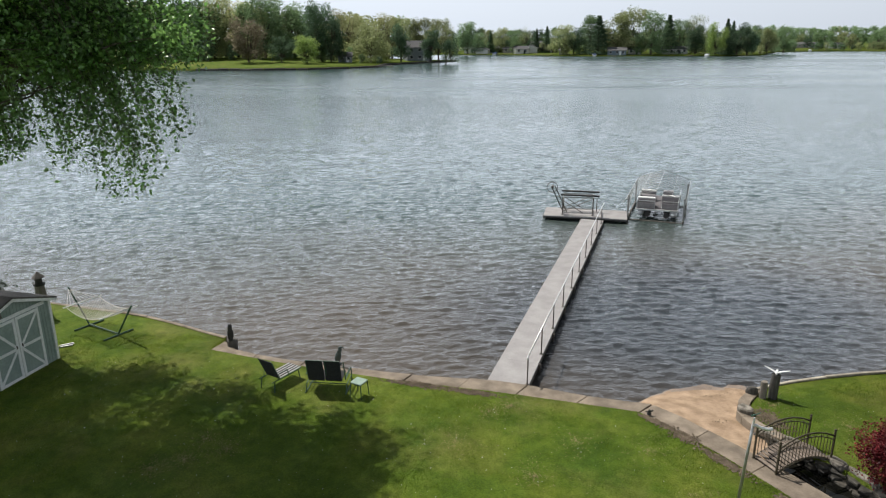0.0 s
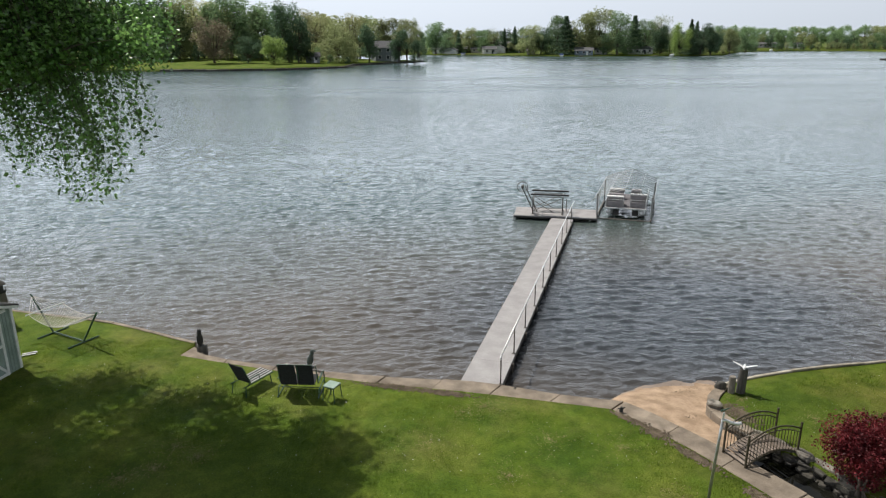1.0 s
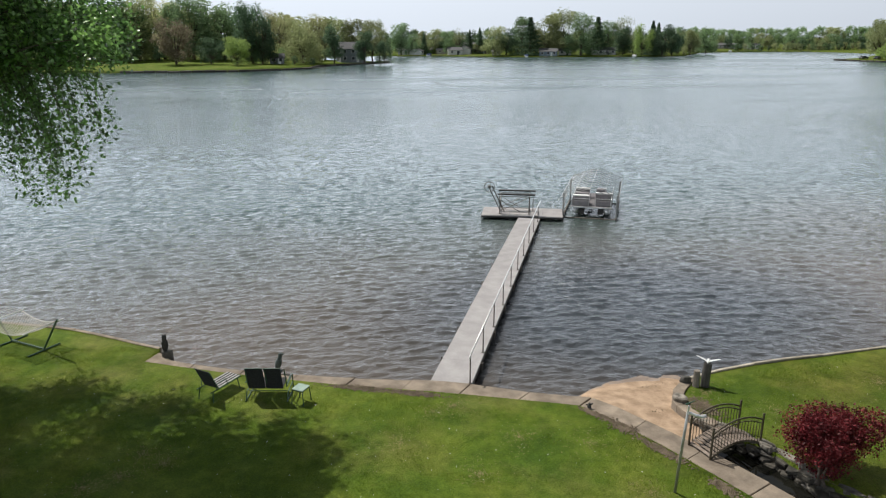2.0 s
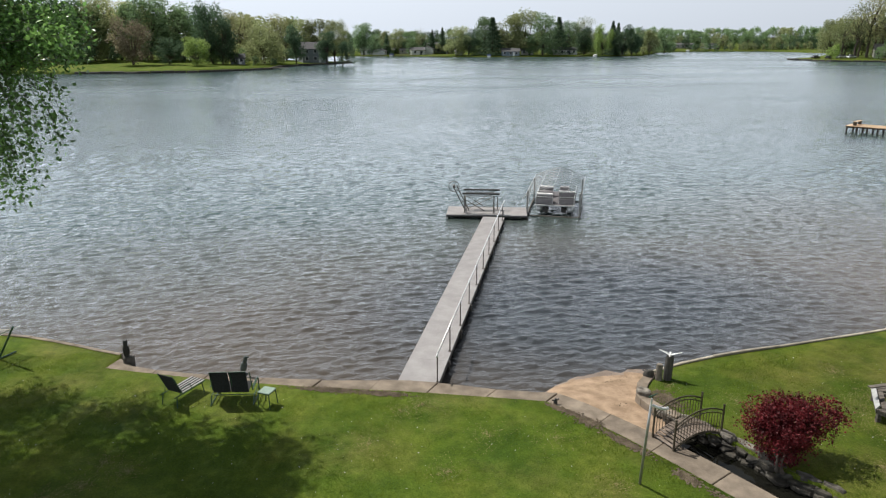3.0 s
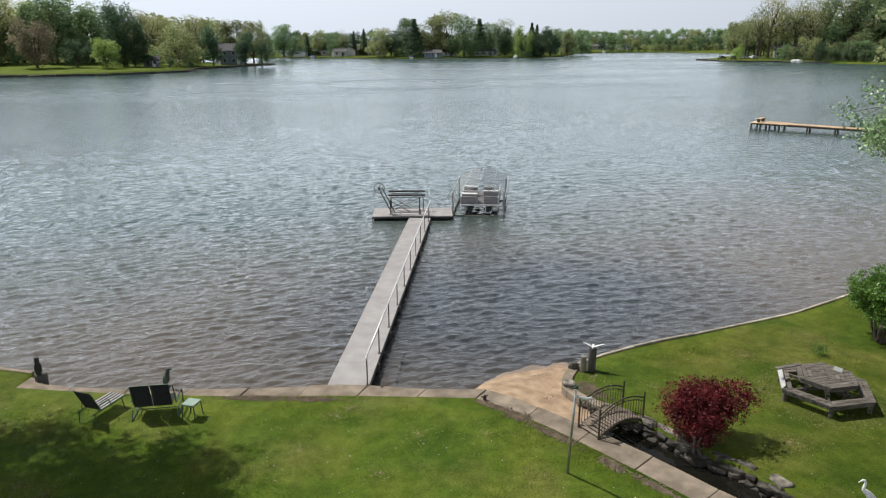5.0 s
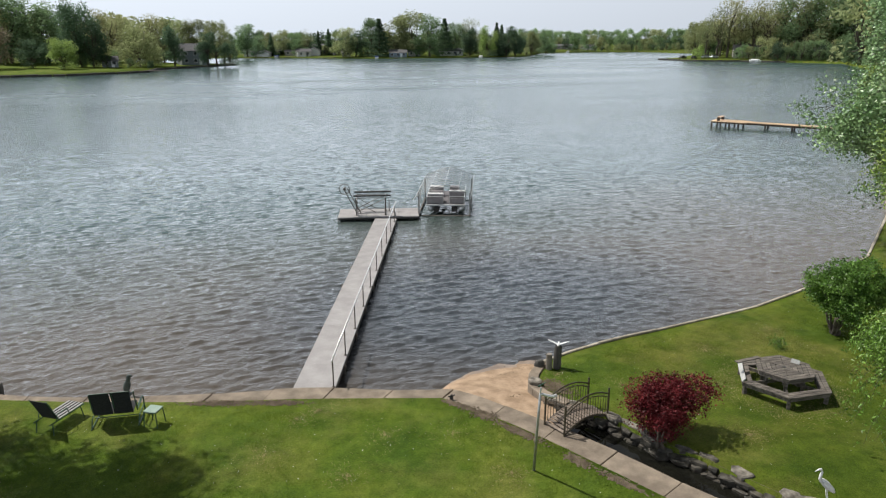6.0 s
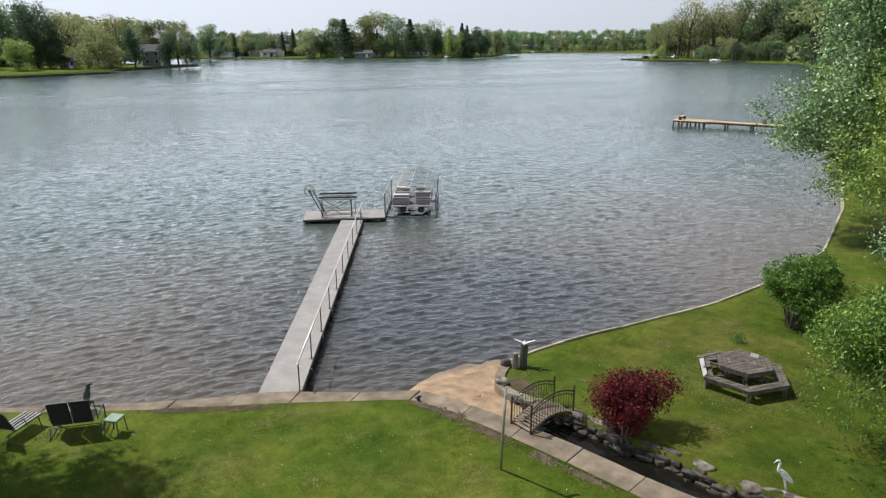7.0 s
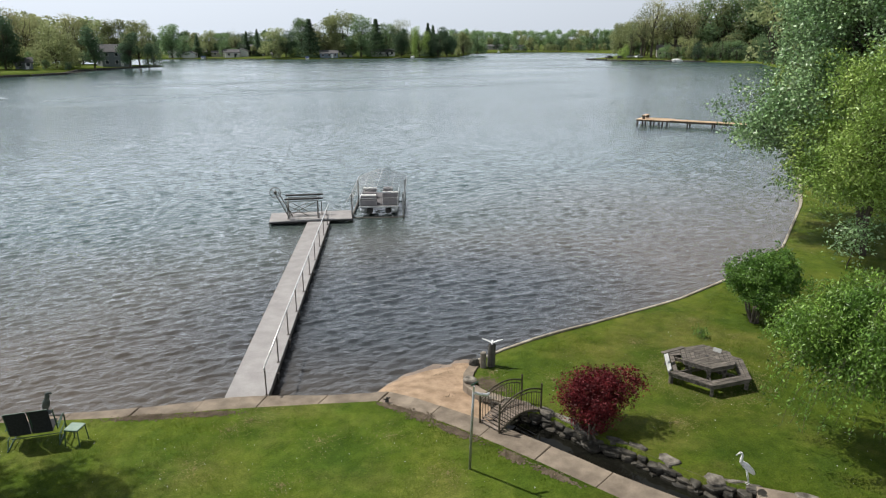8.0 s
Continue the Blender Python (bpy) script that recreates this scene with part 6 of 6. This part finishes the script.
# ---- lawn details ----
def scatter(name, label, category, count, size, material, seed, areas, lift):
    rnd = random.Random(seed)
    verts, faces = [], []
    while len(faces) < count:
        x0, x1, y0, y1 = areas[rnd.randrange(len(areas))]
        x, y = rnd.uniform(x0, x1), rnd.uniform(y0, y1)
        if in_poly(x, y, LAKE) or shore_gap(x, y, LAKE) < 0.75:
            continue
        z = land_height(x, y) + lift
        a, s = rnd.uniform(0, 6.28), size * rnd.uniform(0.5, 1.4)
        i = len(verts)
        for k in range(4):
            verts.append((x + s * math.cos(a + k * 1.57) * (1 if k % 2 else 0.6), y + s * math.sin(a + k * 1.57) * (1 if k % 2 else 0.6), z + rnd.uniform(0, 0.015)))
        faces.append((i, i + 1, i + 2, i + 3))
    me = bpy.data.meshes.new(name)
    me.from_pydata(verts, [], faces)
    me.materials.append(material)
    tagged(new(name, me), label, category, kind="stuff")


scatter("petals", "tiny white fallen petals on the grass", "petals", 1000, 0.012, M_WHITEPL, 4, ((-14, 8, 9, 21), (8, 30, 8, 22)), 0.03)


def inside_many(x, y, poly):
    inside = np.zeros(len(x), bool)
    for (x1, y1), (x2, y2) in zip(poly, poly[1:] + poly[:1]):
        if y1 != y2:
            inside ^= ((y1 > y) != (y2 > y)) & (x < (x2 - x1) * (y - y1) / (y2 - y1) + x1)
    return inside


def grass_tufts():
    """Short blades over the lawn, in uneven tufts."""
    rnd = np.random.default_rng(11)
    rows = []
    for x0, x1, y0, y1, count in ((-13, 8, 9.8, 21.5, 190000), (8, 24, 8, 20.5, 110000)):
        x, y = rnd.uniform(x0, x1, count), rnd.uniform(y0, y1, count)
        clump = np.sin(x * 2.3 + 1.7 * np.sin(y * 1.9)) * np.sin(y * 2.7 + 1.3 * np.sin(x * 1.6)) + 0.5 * np.sin(x * 7.1 + y * 3.3) * np.sin(y * 6.3 - x * 2.1)
        keep = ~inside_many(x, y, NEAR_WATER) & (clump + rnd.normal(0, 0.3, count) > -0.55)
        x, y, clump = x[keep], y[keep], clump[keep]
        k = len(x)
        a, h, w = rnd.uniform(0, 6.28, k), rnd.uniform(0.015, 0.034, k) * (1.1 + 0.4 * clump), rnd.uniform(0.005, 0.01, k)
        lean = rnd.uniform(-0.03, 0.03, (2, k))
        z = np.full(k, LAWN)
        rows.append(np.stack([np.stack([x - w * np.cos(a), y - w * np.sin(a), z - 0.015], 1), np.stack([x + w * np.cos(a), y + w * np.sin(a), z - 0.015], 1), np.stack([x + lean[0], y + lean[1], z + h], 1)], 1).reshape(-1, 3))
    v = np.concatenate(rows)
    me = tri_mesh("grass", v, np.arange(len(v)).reshape(-1, 3), M_BLADE)
    tagged(new("grass", me), "short green lawn grass blades", "grass", kind="stuff")


M_BLADE = mat("grass_blade", (0.08, 0.136, 0.013), (0.142, 0.187, 0.024), 0.6, 0.8, bump=0, spec=0.1, vary=0.3, island=True, through_light=0.5)
NEAR_WATER = [(-30, 30), (-20, 26), (-15, 24.1), (-10.1, 22.4), (-8.3, 21.4), (-8.0, 20.2)] + WALL_LAWN + PATH_LAWN + CREEK_RIGHT + [(8.4, 17.3), (11.3, 18.1), (17.8, 19.05), (21.3, 20.1), (27, 22.7), (40, 33), (40, 60), (-30, 60)]
grass_tufts()


def dry_grass():
    """Straw-coloured thatch: a worn ring round the picnic table and thin patches on the lawn."""
    rnd = random.Random(23)
    verts, faces = [], []
    spots = [(14.06, 14.0, 1.45, 0.3, 3800)] + [(rnd.uniform(-9, 23), rnd.uniform(11, 18), 0.0, rnd.uniform(0.25, 0.6), 260) for _ in range(34)]
    for cx, cy, r, w, count in spots:
        for k in range(count):
            a, d = rnd.uniform(0, 6.28), r + rnd.gauss(0, w)
            x, y = cx + d * math.cos(a), cy + d * math.sin(a)
            if in_poly(x, y, NEAR_WATER):
                continue
            b, n = rnd.uniform(0, 6.28), rnd.uniform(0.03, 0.07)
            ux, uy, i = math.cos(b), math.sin(b), len(verts)
            verts += [(x - 0.005 * uy, y + 0.005 * ux, LAWN + 0.012), (x + 0.005 * uy, y - 0.005 * ux, LAWN + 0.012), (x + n * ux, y + n * uy, LAWN + rnd.uniform(0.015, 0.04))]
            faces.append((i, i + 1, i + 2))
    me = bpy.data.meshes.new("dry_grass")
    me.from_pydata(verts, [], faces)
    me.materials.append(M_STRAW)
    tagged(new("dry_grass", me), "pale dry grass thatch worn into the lawn", "grass", kind="stuff")


M_STRAW = mat("dry_straw", (0.22, 0.18, 0.08), (0.34, 0.28, 0.14), 3, 0.8, bump=0, vary=0.3, island=True, through_light=0.3)
dry_grass()


def clods(x, y, sx, sy, turn, count, seed, material=M_SOIL, z=LAWN, name="soil_patch", label="bare crumbled brown soil at the lawn edge", size=0.045):
    """A ragged patch of crumbs and flat clods, thinning out at its edge."""
    rnd = random.Random(seed)
    verts, faces = [], []
    c, s = math.cos(radians(turn)), math.sin(radians(turn))
    for k in range(count):
        u, v = rnd.gauss(0, 0.5) * sx, rnd.gauss(0, 0.5) * sy
        px, py = x + c * u - s * v, y + s * u + c * v
        r, a = size * rnd.uniform(0.5, 1.5), rnd.uniform(0, 6.28)
        i = len(verts)
        ring = 6
        for q in range(ring):
            w = r * rnd.uniform(0.65, 1.2)
            verts.append((px + w * math.cos(a + q * 6.283 / ring), py + w * math.sin(a + q * 6.283 / ring), z + 0.004))
        verts.append((px, py, z + 0.012 + rnd.uniform(0, 0.02)))
        faces += [(i + q, i + (q + 1) % ring, i + ring) for q in range(ring)]
    me = bpy.data.meshes.new(name)
    me.from_pydata(verts, [], faces)
    me.materials.append(material)
    tagged(new(name, me), label, "soil", kind="stuff")


for k, (x, y, sx, sy, t, count) in enumerate(((-1.2, 17.95, 0.8, 0.13, -16, 260), (0.3, 17.5, 0.7, 0.12, -18, 240), (5.5, 15.2, 0.35, 0.2, -50, 150), (6.1, 14.1, 0.6, 0.13, -60, 220), (6.9, 12.55, 0.35, 0.14, -62, 130), (5.05, 15.85, 0.5, 0.1, -48, 170), (7.45, 11.55, 0.5, 0.12, -62, 130), (8.0, 16.0, 0.3, 0.55, 20, 260))):
    clods(x, y, sx, sy, t, count * 3, 300 + k, size=0.026)
BEACH_AT = (0.12, 0.11, 0.2, 0.07, 0.31)
for k, (x, y, sx, sy) in enumerate(((6.3, 17.5, 0.35, 0.07), (7.0, 17.75, 0.4, 0.08), (6.5, 17.0, 0.3, 0.06), (7.6, 18.0, 0.3, 0.07), (6.6, 16.1, 0.25, 0.06))):
    clods(x, y, sx, sy, 12, 34, 320 + k, M_SOIL, BEACH_AT[k], "beach_debris", "dark weed scraps washed onto the sand", 0.018)
bm = B()
lathe(bm, [(0.05, 0), (0.06, 0.03), (0.03, 0.08), (0.035, 0.13), (0.01, 0.15)], 8)
tube(bm, [(-0.1, 0, 0.1), (0, 0, 0.07), (0.1, 0.02, 0.11)], 0.02, 6)
ob = put_mesh("sprinkler", bm, M_STATUE)
ob.location = (4.95, 16.25, LAWN)
tagged(ob, "small dark lawn sprinkler at the seawall corner", "sprinkler")


# ---- distant pier ----
def build_pier():
    root = base("wooden_pier", (55.0, 70.1, 0), math.degrees(math.atan2(-11.0, 8.0)), "new tan wooden pier on dark piles", "pier")
    length, z = 16.0, 0.62
    for k in range(40):
        bm = B()
        wide = 2.6 if k < 10 else 1.5
        box(bm, (0.2 + k * 0.4, 0, z), (0.385, wide, 0.06))
        part("plank", bm, M_PIERWOOD, root)
    for y in (-0.7, 0.7):
        bm = B()
        box(bm, (length / 2, y, z - 0.13), (length, 0.07, 0.18))
        part("beam", bm, M_PIERDARK, root)
    for k in range(8):
        x = 0.15 + (k * 1.0 if k < 4 else 3 + (k - 3) * 2.8)
        for y in (-1.15 if k < 4 else -0.68, 1.15 if k < 4 else 0.68):
            bm = B()
            tube(bm, [(x, y, -1.2), (x, y, z - 0.03)], 0.1, 8)
            part("pile", bm, M_PIERDARK, root)
    bench = base("pier_bench", (55.6, 69.6, z + 0.03), math.degrees(math.atan2(-11.0, 8.0)), "plain wooden bench at the pier's end", "bench")
    bm = B()
    box(bm, (0, 0, 0.42), (0.4, 2.0, 0.05))
    part("seat", bm, M_PIERWOOD, bench)
    for y in (-0.85, 0.85):
        bm = B()
        box(bm, (0, y, 0.2), (0.34, 0.08, 0.4))
        part("leg", bm, M_PIERDARK, bench)


build_pier()


# ---- far houses ----
def wall_mat(name, c):
    return mat(name, tuple(v * 0.9 for v in c), c, 0.8, 0.8, bump=0.1, fine=6)


M_WALLS = {"grey": wall_mat("grey_siding", (0.22, 0.24, 0.26)), "white": wall_mat("white_siding", (0.7, 0.7, 0.68)), "blue": wall_mat("blue_siding", (0.17, 0.22, 0.27)), "brown": wall_mat("brown_siding", (0.22, 0.15, 0.12)), "tan": wall_mat("tan_siding", (0.36, 0.34, 0.3))}
M_PANE = mat("dark_window_pane", (0.02, 0.025, 0.03), (0.04, 0.045, 0.05), 2, 0.1, bump=0)
M_TILE = mat("grey_roof", (0.085, 0.085, 0.09), (0.13, 0.128, 0.13), 1, 0.9, bump=0.3, fine=10)


def house(bearing, far, wide, deep, tall, rise, colour, turn, label, z_up=0.0):
    x, y = at_bearing(bearing, far)
    if far > 380:
        tall, rise, wide = tall * 0.8, rise * 0.6, wide * 0.85
    root = base("house", (x, y, land_height(x, y) + z_up), -bearing + turn, label, "house", "houses round the lake")
    bm = B()
    f = []
    for yy in (-deep / 2, deep / 2):
        f.append([bm.verts.new(p) for p in ((-wide / 2, yy, -1), (wide / 2, yy, -1), (wide / 2, yy, tall), (-wide / 2, yy, tall))])
    for j in range(4):
        bm.faces.new((f[0][j], f[0][(j + 1) % 4], f[1][(j + 1) % 4], f[1][j]))
    bm.faces.new(f[0][::-1]), bm.faces.new(f[1])
    for s in (-1, 1):
        g = [bm.verts.new(p) for p in ((s * wide / 2, -deep / 2, tall), (s * wide / 2, deep / 2, tall), (s * wide / 2, 0, tall + rise))]
        bm.faces.new(g if s > 0 else g[::-1])
    part("wall", bm, M_WALLS[colour], root)
    for s in (-1, 1):
        bm = B()
        sl = math.atan2(rise, deep / 2)
        ln = math.hypot(rise, deep / 2) + 0.5
        box(bm, (0, s * (deep / 4 + 0.15), tall + rise / 2 - 0.02), (wide + 0.7, ln, 0.18), 0, Matrix.Rotation(-s * sl, 4, "X"))
        part("roof", bm, M_TILE, root)
    n_win = max(2, int(wide / 2.6))
    for level in range(1 if tall < 4 else 2):
        for k in range(n_win):
            win = base("window", (-wide / 2 + (k + 0.5) * wide / n_win, -deep / 2, 1.5 + 2.7 * level))
            win.parent = root
            bm = B()
            box(bm, (0, -0.04, 0), (1.3, 0.1, 1.35))
            part("frame", bm, M_WHITE, win)
            bm = B()
            box(bm, (0, -0.06, 0), (1.1, 0.1, 1.15))
            part("pane", bm, M_PANE, win)
    bm = B()
    box(bm, (wide * 0.18, -deep / 2 - 0.04, 1.0), (1.0, 0.12, 2.05))
    part("door", bm, M_WHITE if colour != "white" else M_PANE, root)


house(-2.0, 292, 10, 9, 5.2, 2.4, "grey", 12, "grey two-storey lake house among trees")
house(-7.7, 272, 5, 4, 2.2, 1.3, "grey", 0, "small grey lakeside cottage")
house(2.6, 424, 15, 9, 3.0, 2.2, "white", 0, "white lake house with a low roof")
house(4.6, 430, 20, 9, 2.8, 1.8, "brown", 0, "long low brown lake house")
house(6.2, 412, 9, 8, 3.2, 2.4, "white", 10, "white lake cottage with a porch")
house(7.6, 428, 12, 9, 5.2, 2.6, "white", -8, "white two-storey lake house")
house(13.6, 386, 11, 8, 3.0, 2.4, "blue", 0, "pale blue lake house behind trees")
house(14.9, 398, 8, 7, 3.0, 2.0, "white", 0, "small pale lake cottage")
house(17.8, 402, 15, 8, 3.0, 2.1, "white", 6, "long white lake house on a green lawn")
house(26.6, 572, 18, 9, 3.2, 1.8, "tan", 0, "long pale building beyond the bay")
house(28.4, 575, 12, 9, 3.2, 1.8, "white", 0, "pale building beyond the bay")
house(40.2, 362, 14, 9, 3.2, 2.2, "tan", 5, "tan lake house among tall trees")
house(43.4, 358, 13, 9, 3.2, 2.2, "white", 0, "pale lake house hidden among trees")
house(3.3, 416, 8, 7, 2.8, 2.0, "white", 70, "white gabled lake cottage end-on")
house(5.5, 420, 12, 8, 2.6, 1.6, "tan", 0, "low tan lake house with a brown roof")
house(7.0, 416, 8, 8, 3.6, 2.6, "white", 80, "white gabled house by the far shore")
house(8.4, 418, 7, 6, 2.6, 1.5, "brown", 0, "brown shore cabin under trees")
house(9.5, 396, 5, 4, 2.4, 1.2, "tan", 0, "small tan shore hut")


# ---- low stone edge of the far lawns ----
def far_edge(points, label):
    root = base("shore_wall", (0, 0, 0), 0, label, "seawall", kind="structure")
    rnd = random.Random(61)
    for (x0, y0), (x1, y1) in zip(points, points[1:]):
        d = math.hypot(x1 - x0, y1 - y0)
        count = max(1, int(d / 3.2))
        for k in range(count):
            t = (k + 0.5) / count
            bm = B()
            box(bm, (x0 + (x1 - x0) * t, y0 + (y1 - y0) * t, 0.2 + rnd.uniform(-0.05, 0.08)), (d / count * rnd.uniform(0.85, 1.05), rnd.uniform(0.5, 0.9), rnd.uniform(0.7, 1.0)), 0.1, turn_z(math.degrees(math.atan2(y1 - y0, x1 - x0))))
            part("block", bm, M_DARKSTONE, root)


far_edge([(1, 310), (5, 300), (-4, 287), (-14, 276), (-21, 262), (-23, 246), (-28, 238), (-43, 227), (-60, 224), (-78, 225)], "low dark stone edge round the peninsula lawn")
far_edge([(222, 241), (217, 256), (200, 269), (196, 293)], "low dark stone edge round the lake point")


# ---- far boats, cars, docks ----
M_BLUE = mat("blue_canvas", (0.03, 0.07, 0.22), (0.05, 0.1, 0.3), 2, 0.7, bump=0.1)
M_CARDARK = mat("dark_car_paint", (0.03, 0.03, 0.04), (0.05, 0.05, 0.06), 2, 0.3, bump=0)
M_CARPALE = mat("silver_car_paint", (0.5, 0.52, 0.54), (0.6, 0.62, 0.64), 2, 0.3, 0.3, bump=0)


def far_car(bearing, far, turn, paint, label):
    x, y = at_bearing(bearing, far)
    root = base("car", (x, y, land_height(x, y)), turn, label, "car", "cars on the point")
    bm = B()
    box(bm, (0, 0, 0.62), (4.4, 1.75, 0.62), 0.18)
    box(bm, (-0.2, 0, 1.12), (2.4, 1.5, 0.6), 0.22)
    part("body", bm, paint, root)
    bm = B()
    box(bm, (-0.2, 0, 1.15), (2.46, 1.4, 0.36), 0.1)
    box(bm, (-0.2, 0, 1.15), (2.0, 1.54, 0.36), 0.1)
    part("window", bm, M_PANE, root)
    for wx in (-1.4, 1.4):
        for wy in (-0.82, 0.82):
            bm = B()
            tube(bm, [(wx, wy - 0.1, 0.33), (wx, wy + 0.1, 0.33)], 0.33, 12)
            part("wheel", bm, M_DARKBEAM, root)


def far_boat(bearing, far, turn, cover, label):
    x, y = at_bearing(bearing, far)
    root = base("boat", (x, y, 0.1), turn, label, "boat", "boats on the far shores")
    bm = B()
    rows = []
    for k in range(7):
        t = k / 6
        w = 1.0 * (1 - max(0, t - 0.5) ** 2 * 3.6)
        rows.append([bm.verts.new((-2.6 + 5.2 * t, s * w * q, z)) for s, q, z in ((-1, 1, 0.75 + 0.25 * t), (-1, 0.7, 0), (1, 0.7, 0), (1, 1, 0.75 + 0.25 * t))])
    for a, c in zip(rows, rows[1:]):
        for j in range(4):
            bm.faces.new((a[j], a[(j + 1) % 4], c[(j + 1) % 4], c[j]))
    bm.faces.new(rows[0]), bm.faces.new(rows[-1][::-1])
    bmesh.ops.recalc_face_normals(bm, faces=bm.faces)
    part("hull", bm, M_WHITE, root)
    bm = B()
    box(bm, (-0.4, 0, 1.05), (3.4, 1.8, 0.5), 0.2)
    part("cover", bm, cover, root)


far_car(35.6, 350, 20, M_CARDARK, "dark parked car on the lake point")
far_car(36.4, 346, 40, M_CARDARK, "dark parked car beside trees")
far_car(37.2, 350, 10, M_CARPALE, "silver parked car under trees")
far_car(37.8, 349, 15, M_CARPALE, "silver parked car near the lake")
far_boat(4.2, 404, 70, M_BLUE, "white boat under a blue cover at the far shore")
far_boat(11.9, 377, 80, M_BLUE, "boat under a blue canopy cover at the shore")
far_boat(20.2, 379, 60, M_WHITE, "white covered boat moored at the far shore")
far_boat(27.0, 520, 60, M_WHITE, "small white boat moored in the bay")
far_boat(40.6, 326, 100, M_WHITE, "small white boat moored off the trees")


def far_dock(bearing, far, length, turn):
    x, y = at_bearing(bearing, far)
    root = base("far_dock", (x, y, 0), turn, "weathered wooden dock at the far shore", "dock", "far docks")
    bm = B()
    box(bm, (0, 0, 0.5), (length, 1.4, 0.12))
    part("deck", bm, M_GREYWOOD, root)
    for k in range(4):
        for s in (-0.55, 0.55):
            bm = B()
            tube(bm, [(-length / 2 + 0.4 + k * (length - 0.8) / 3, s, -1), (-length / 2 + 0.4 + k * (length - 0.8) / 3, s, 0.45)], 0.08, 6)
            part("pile", bm, M_PIERDARK, root)


for spec in ((-4.9, 246, 9, 30), (5.2, 403, 16, 0), (8.0, 386, 10, 20), (13.4, 373, 8, 70), (19.0, 384, 8, 60), (40.2, 328, 8, 90)):
    far_dock(*spec)
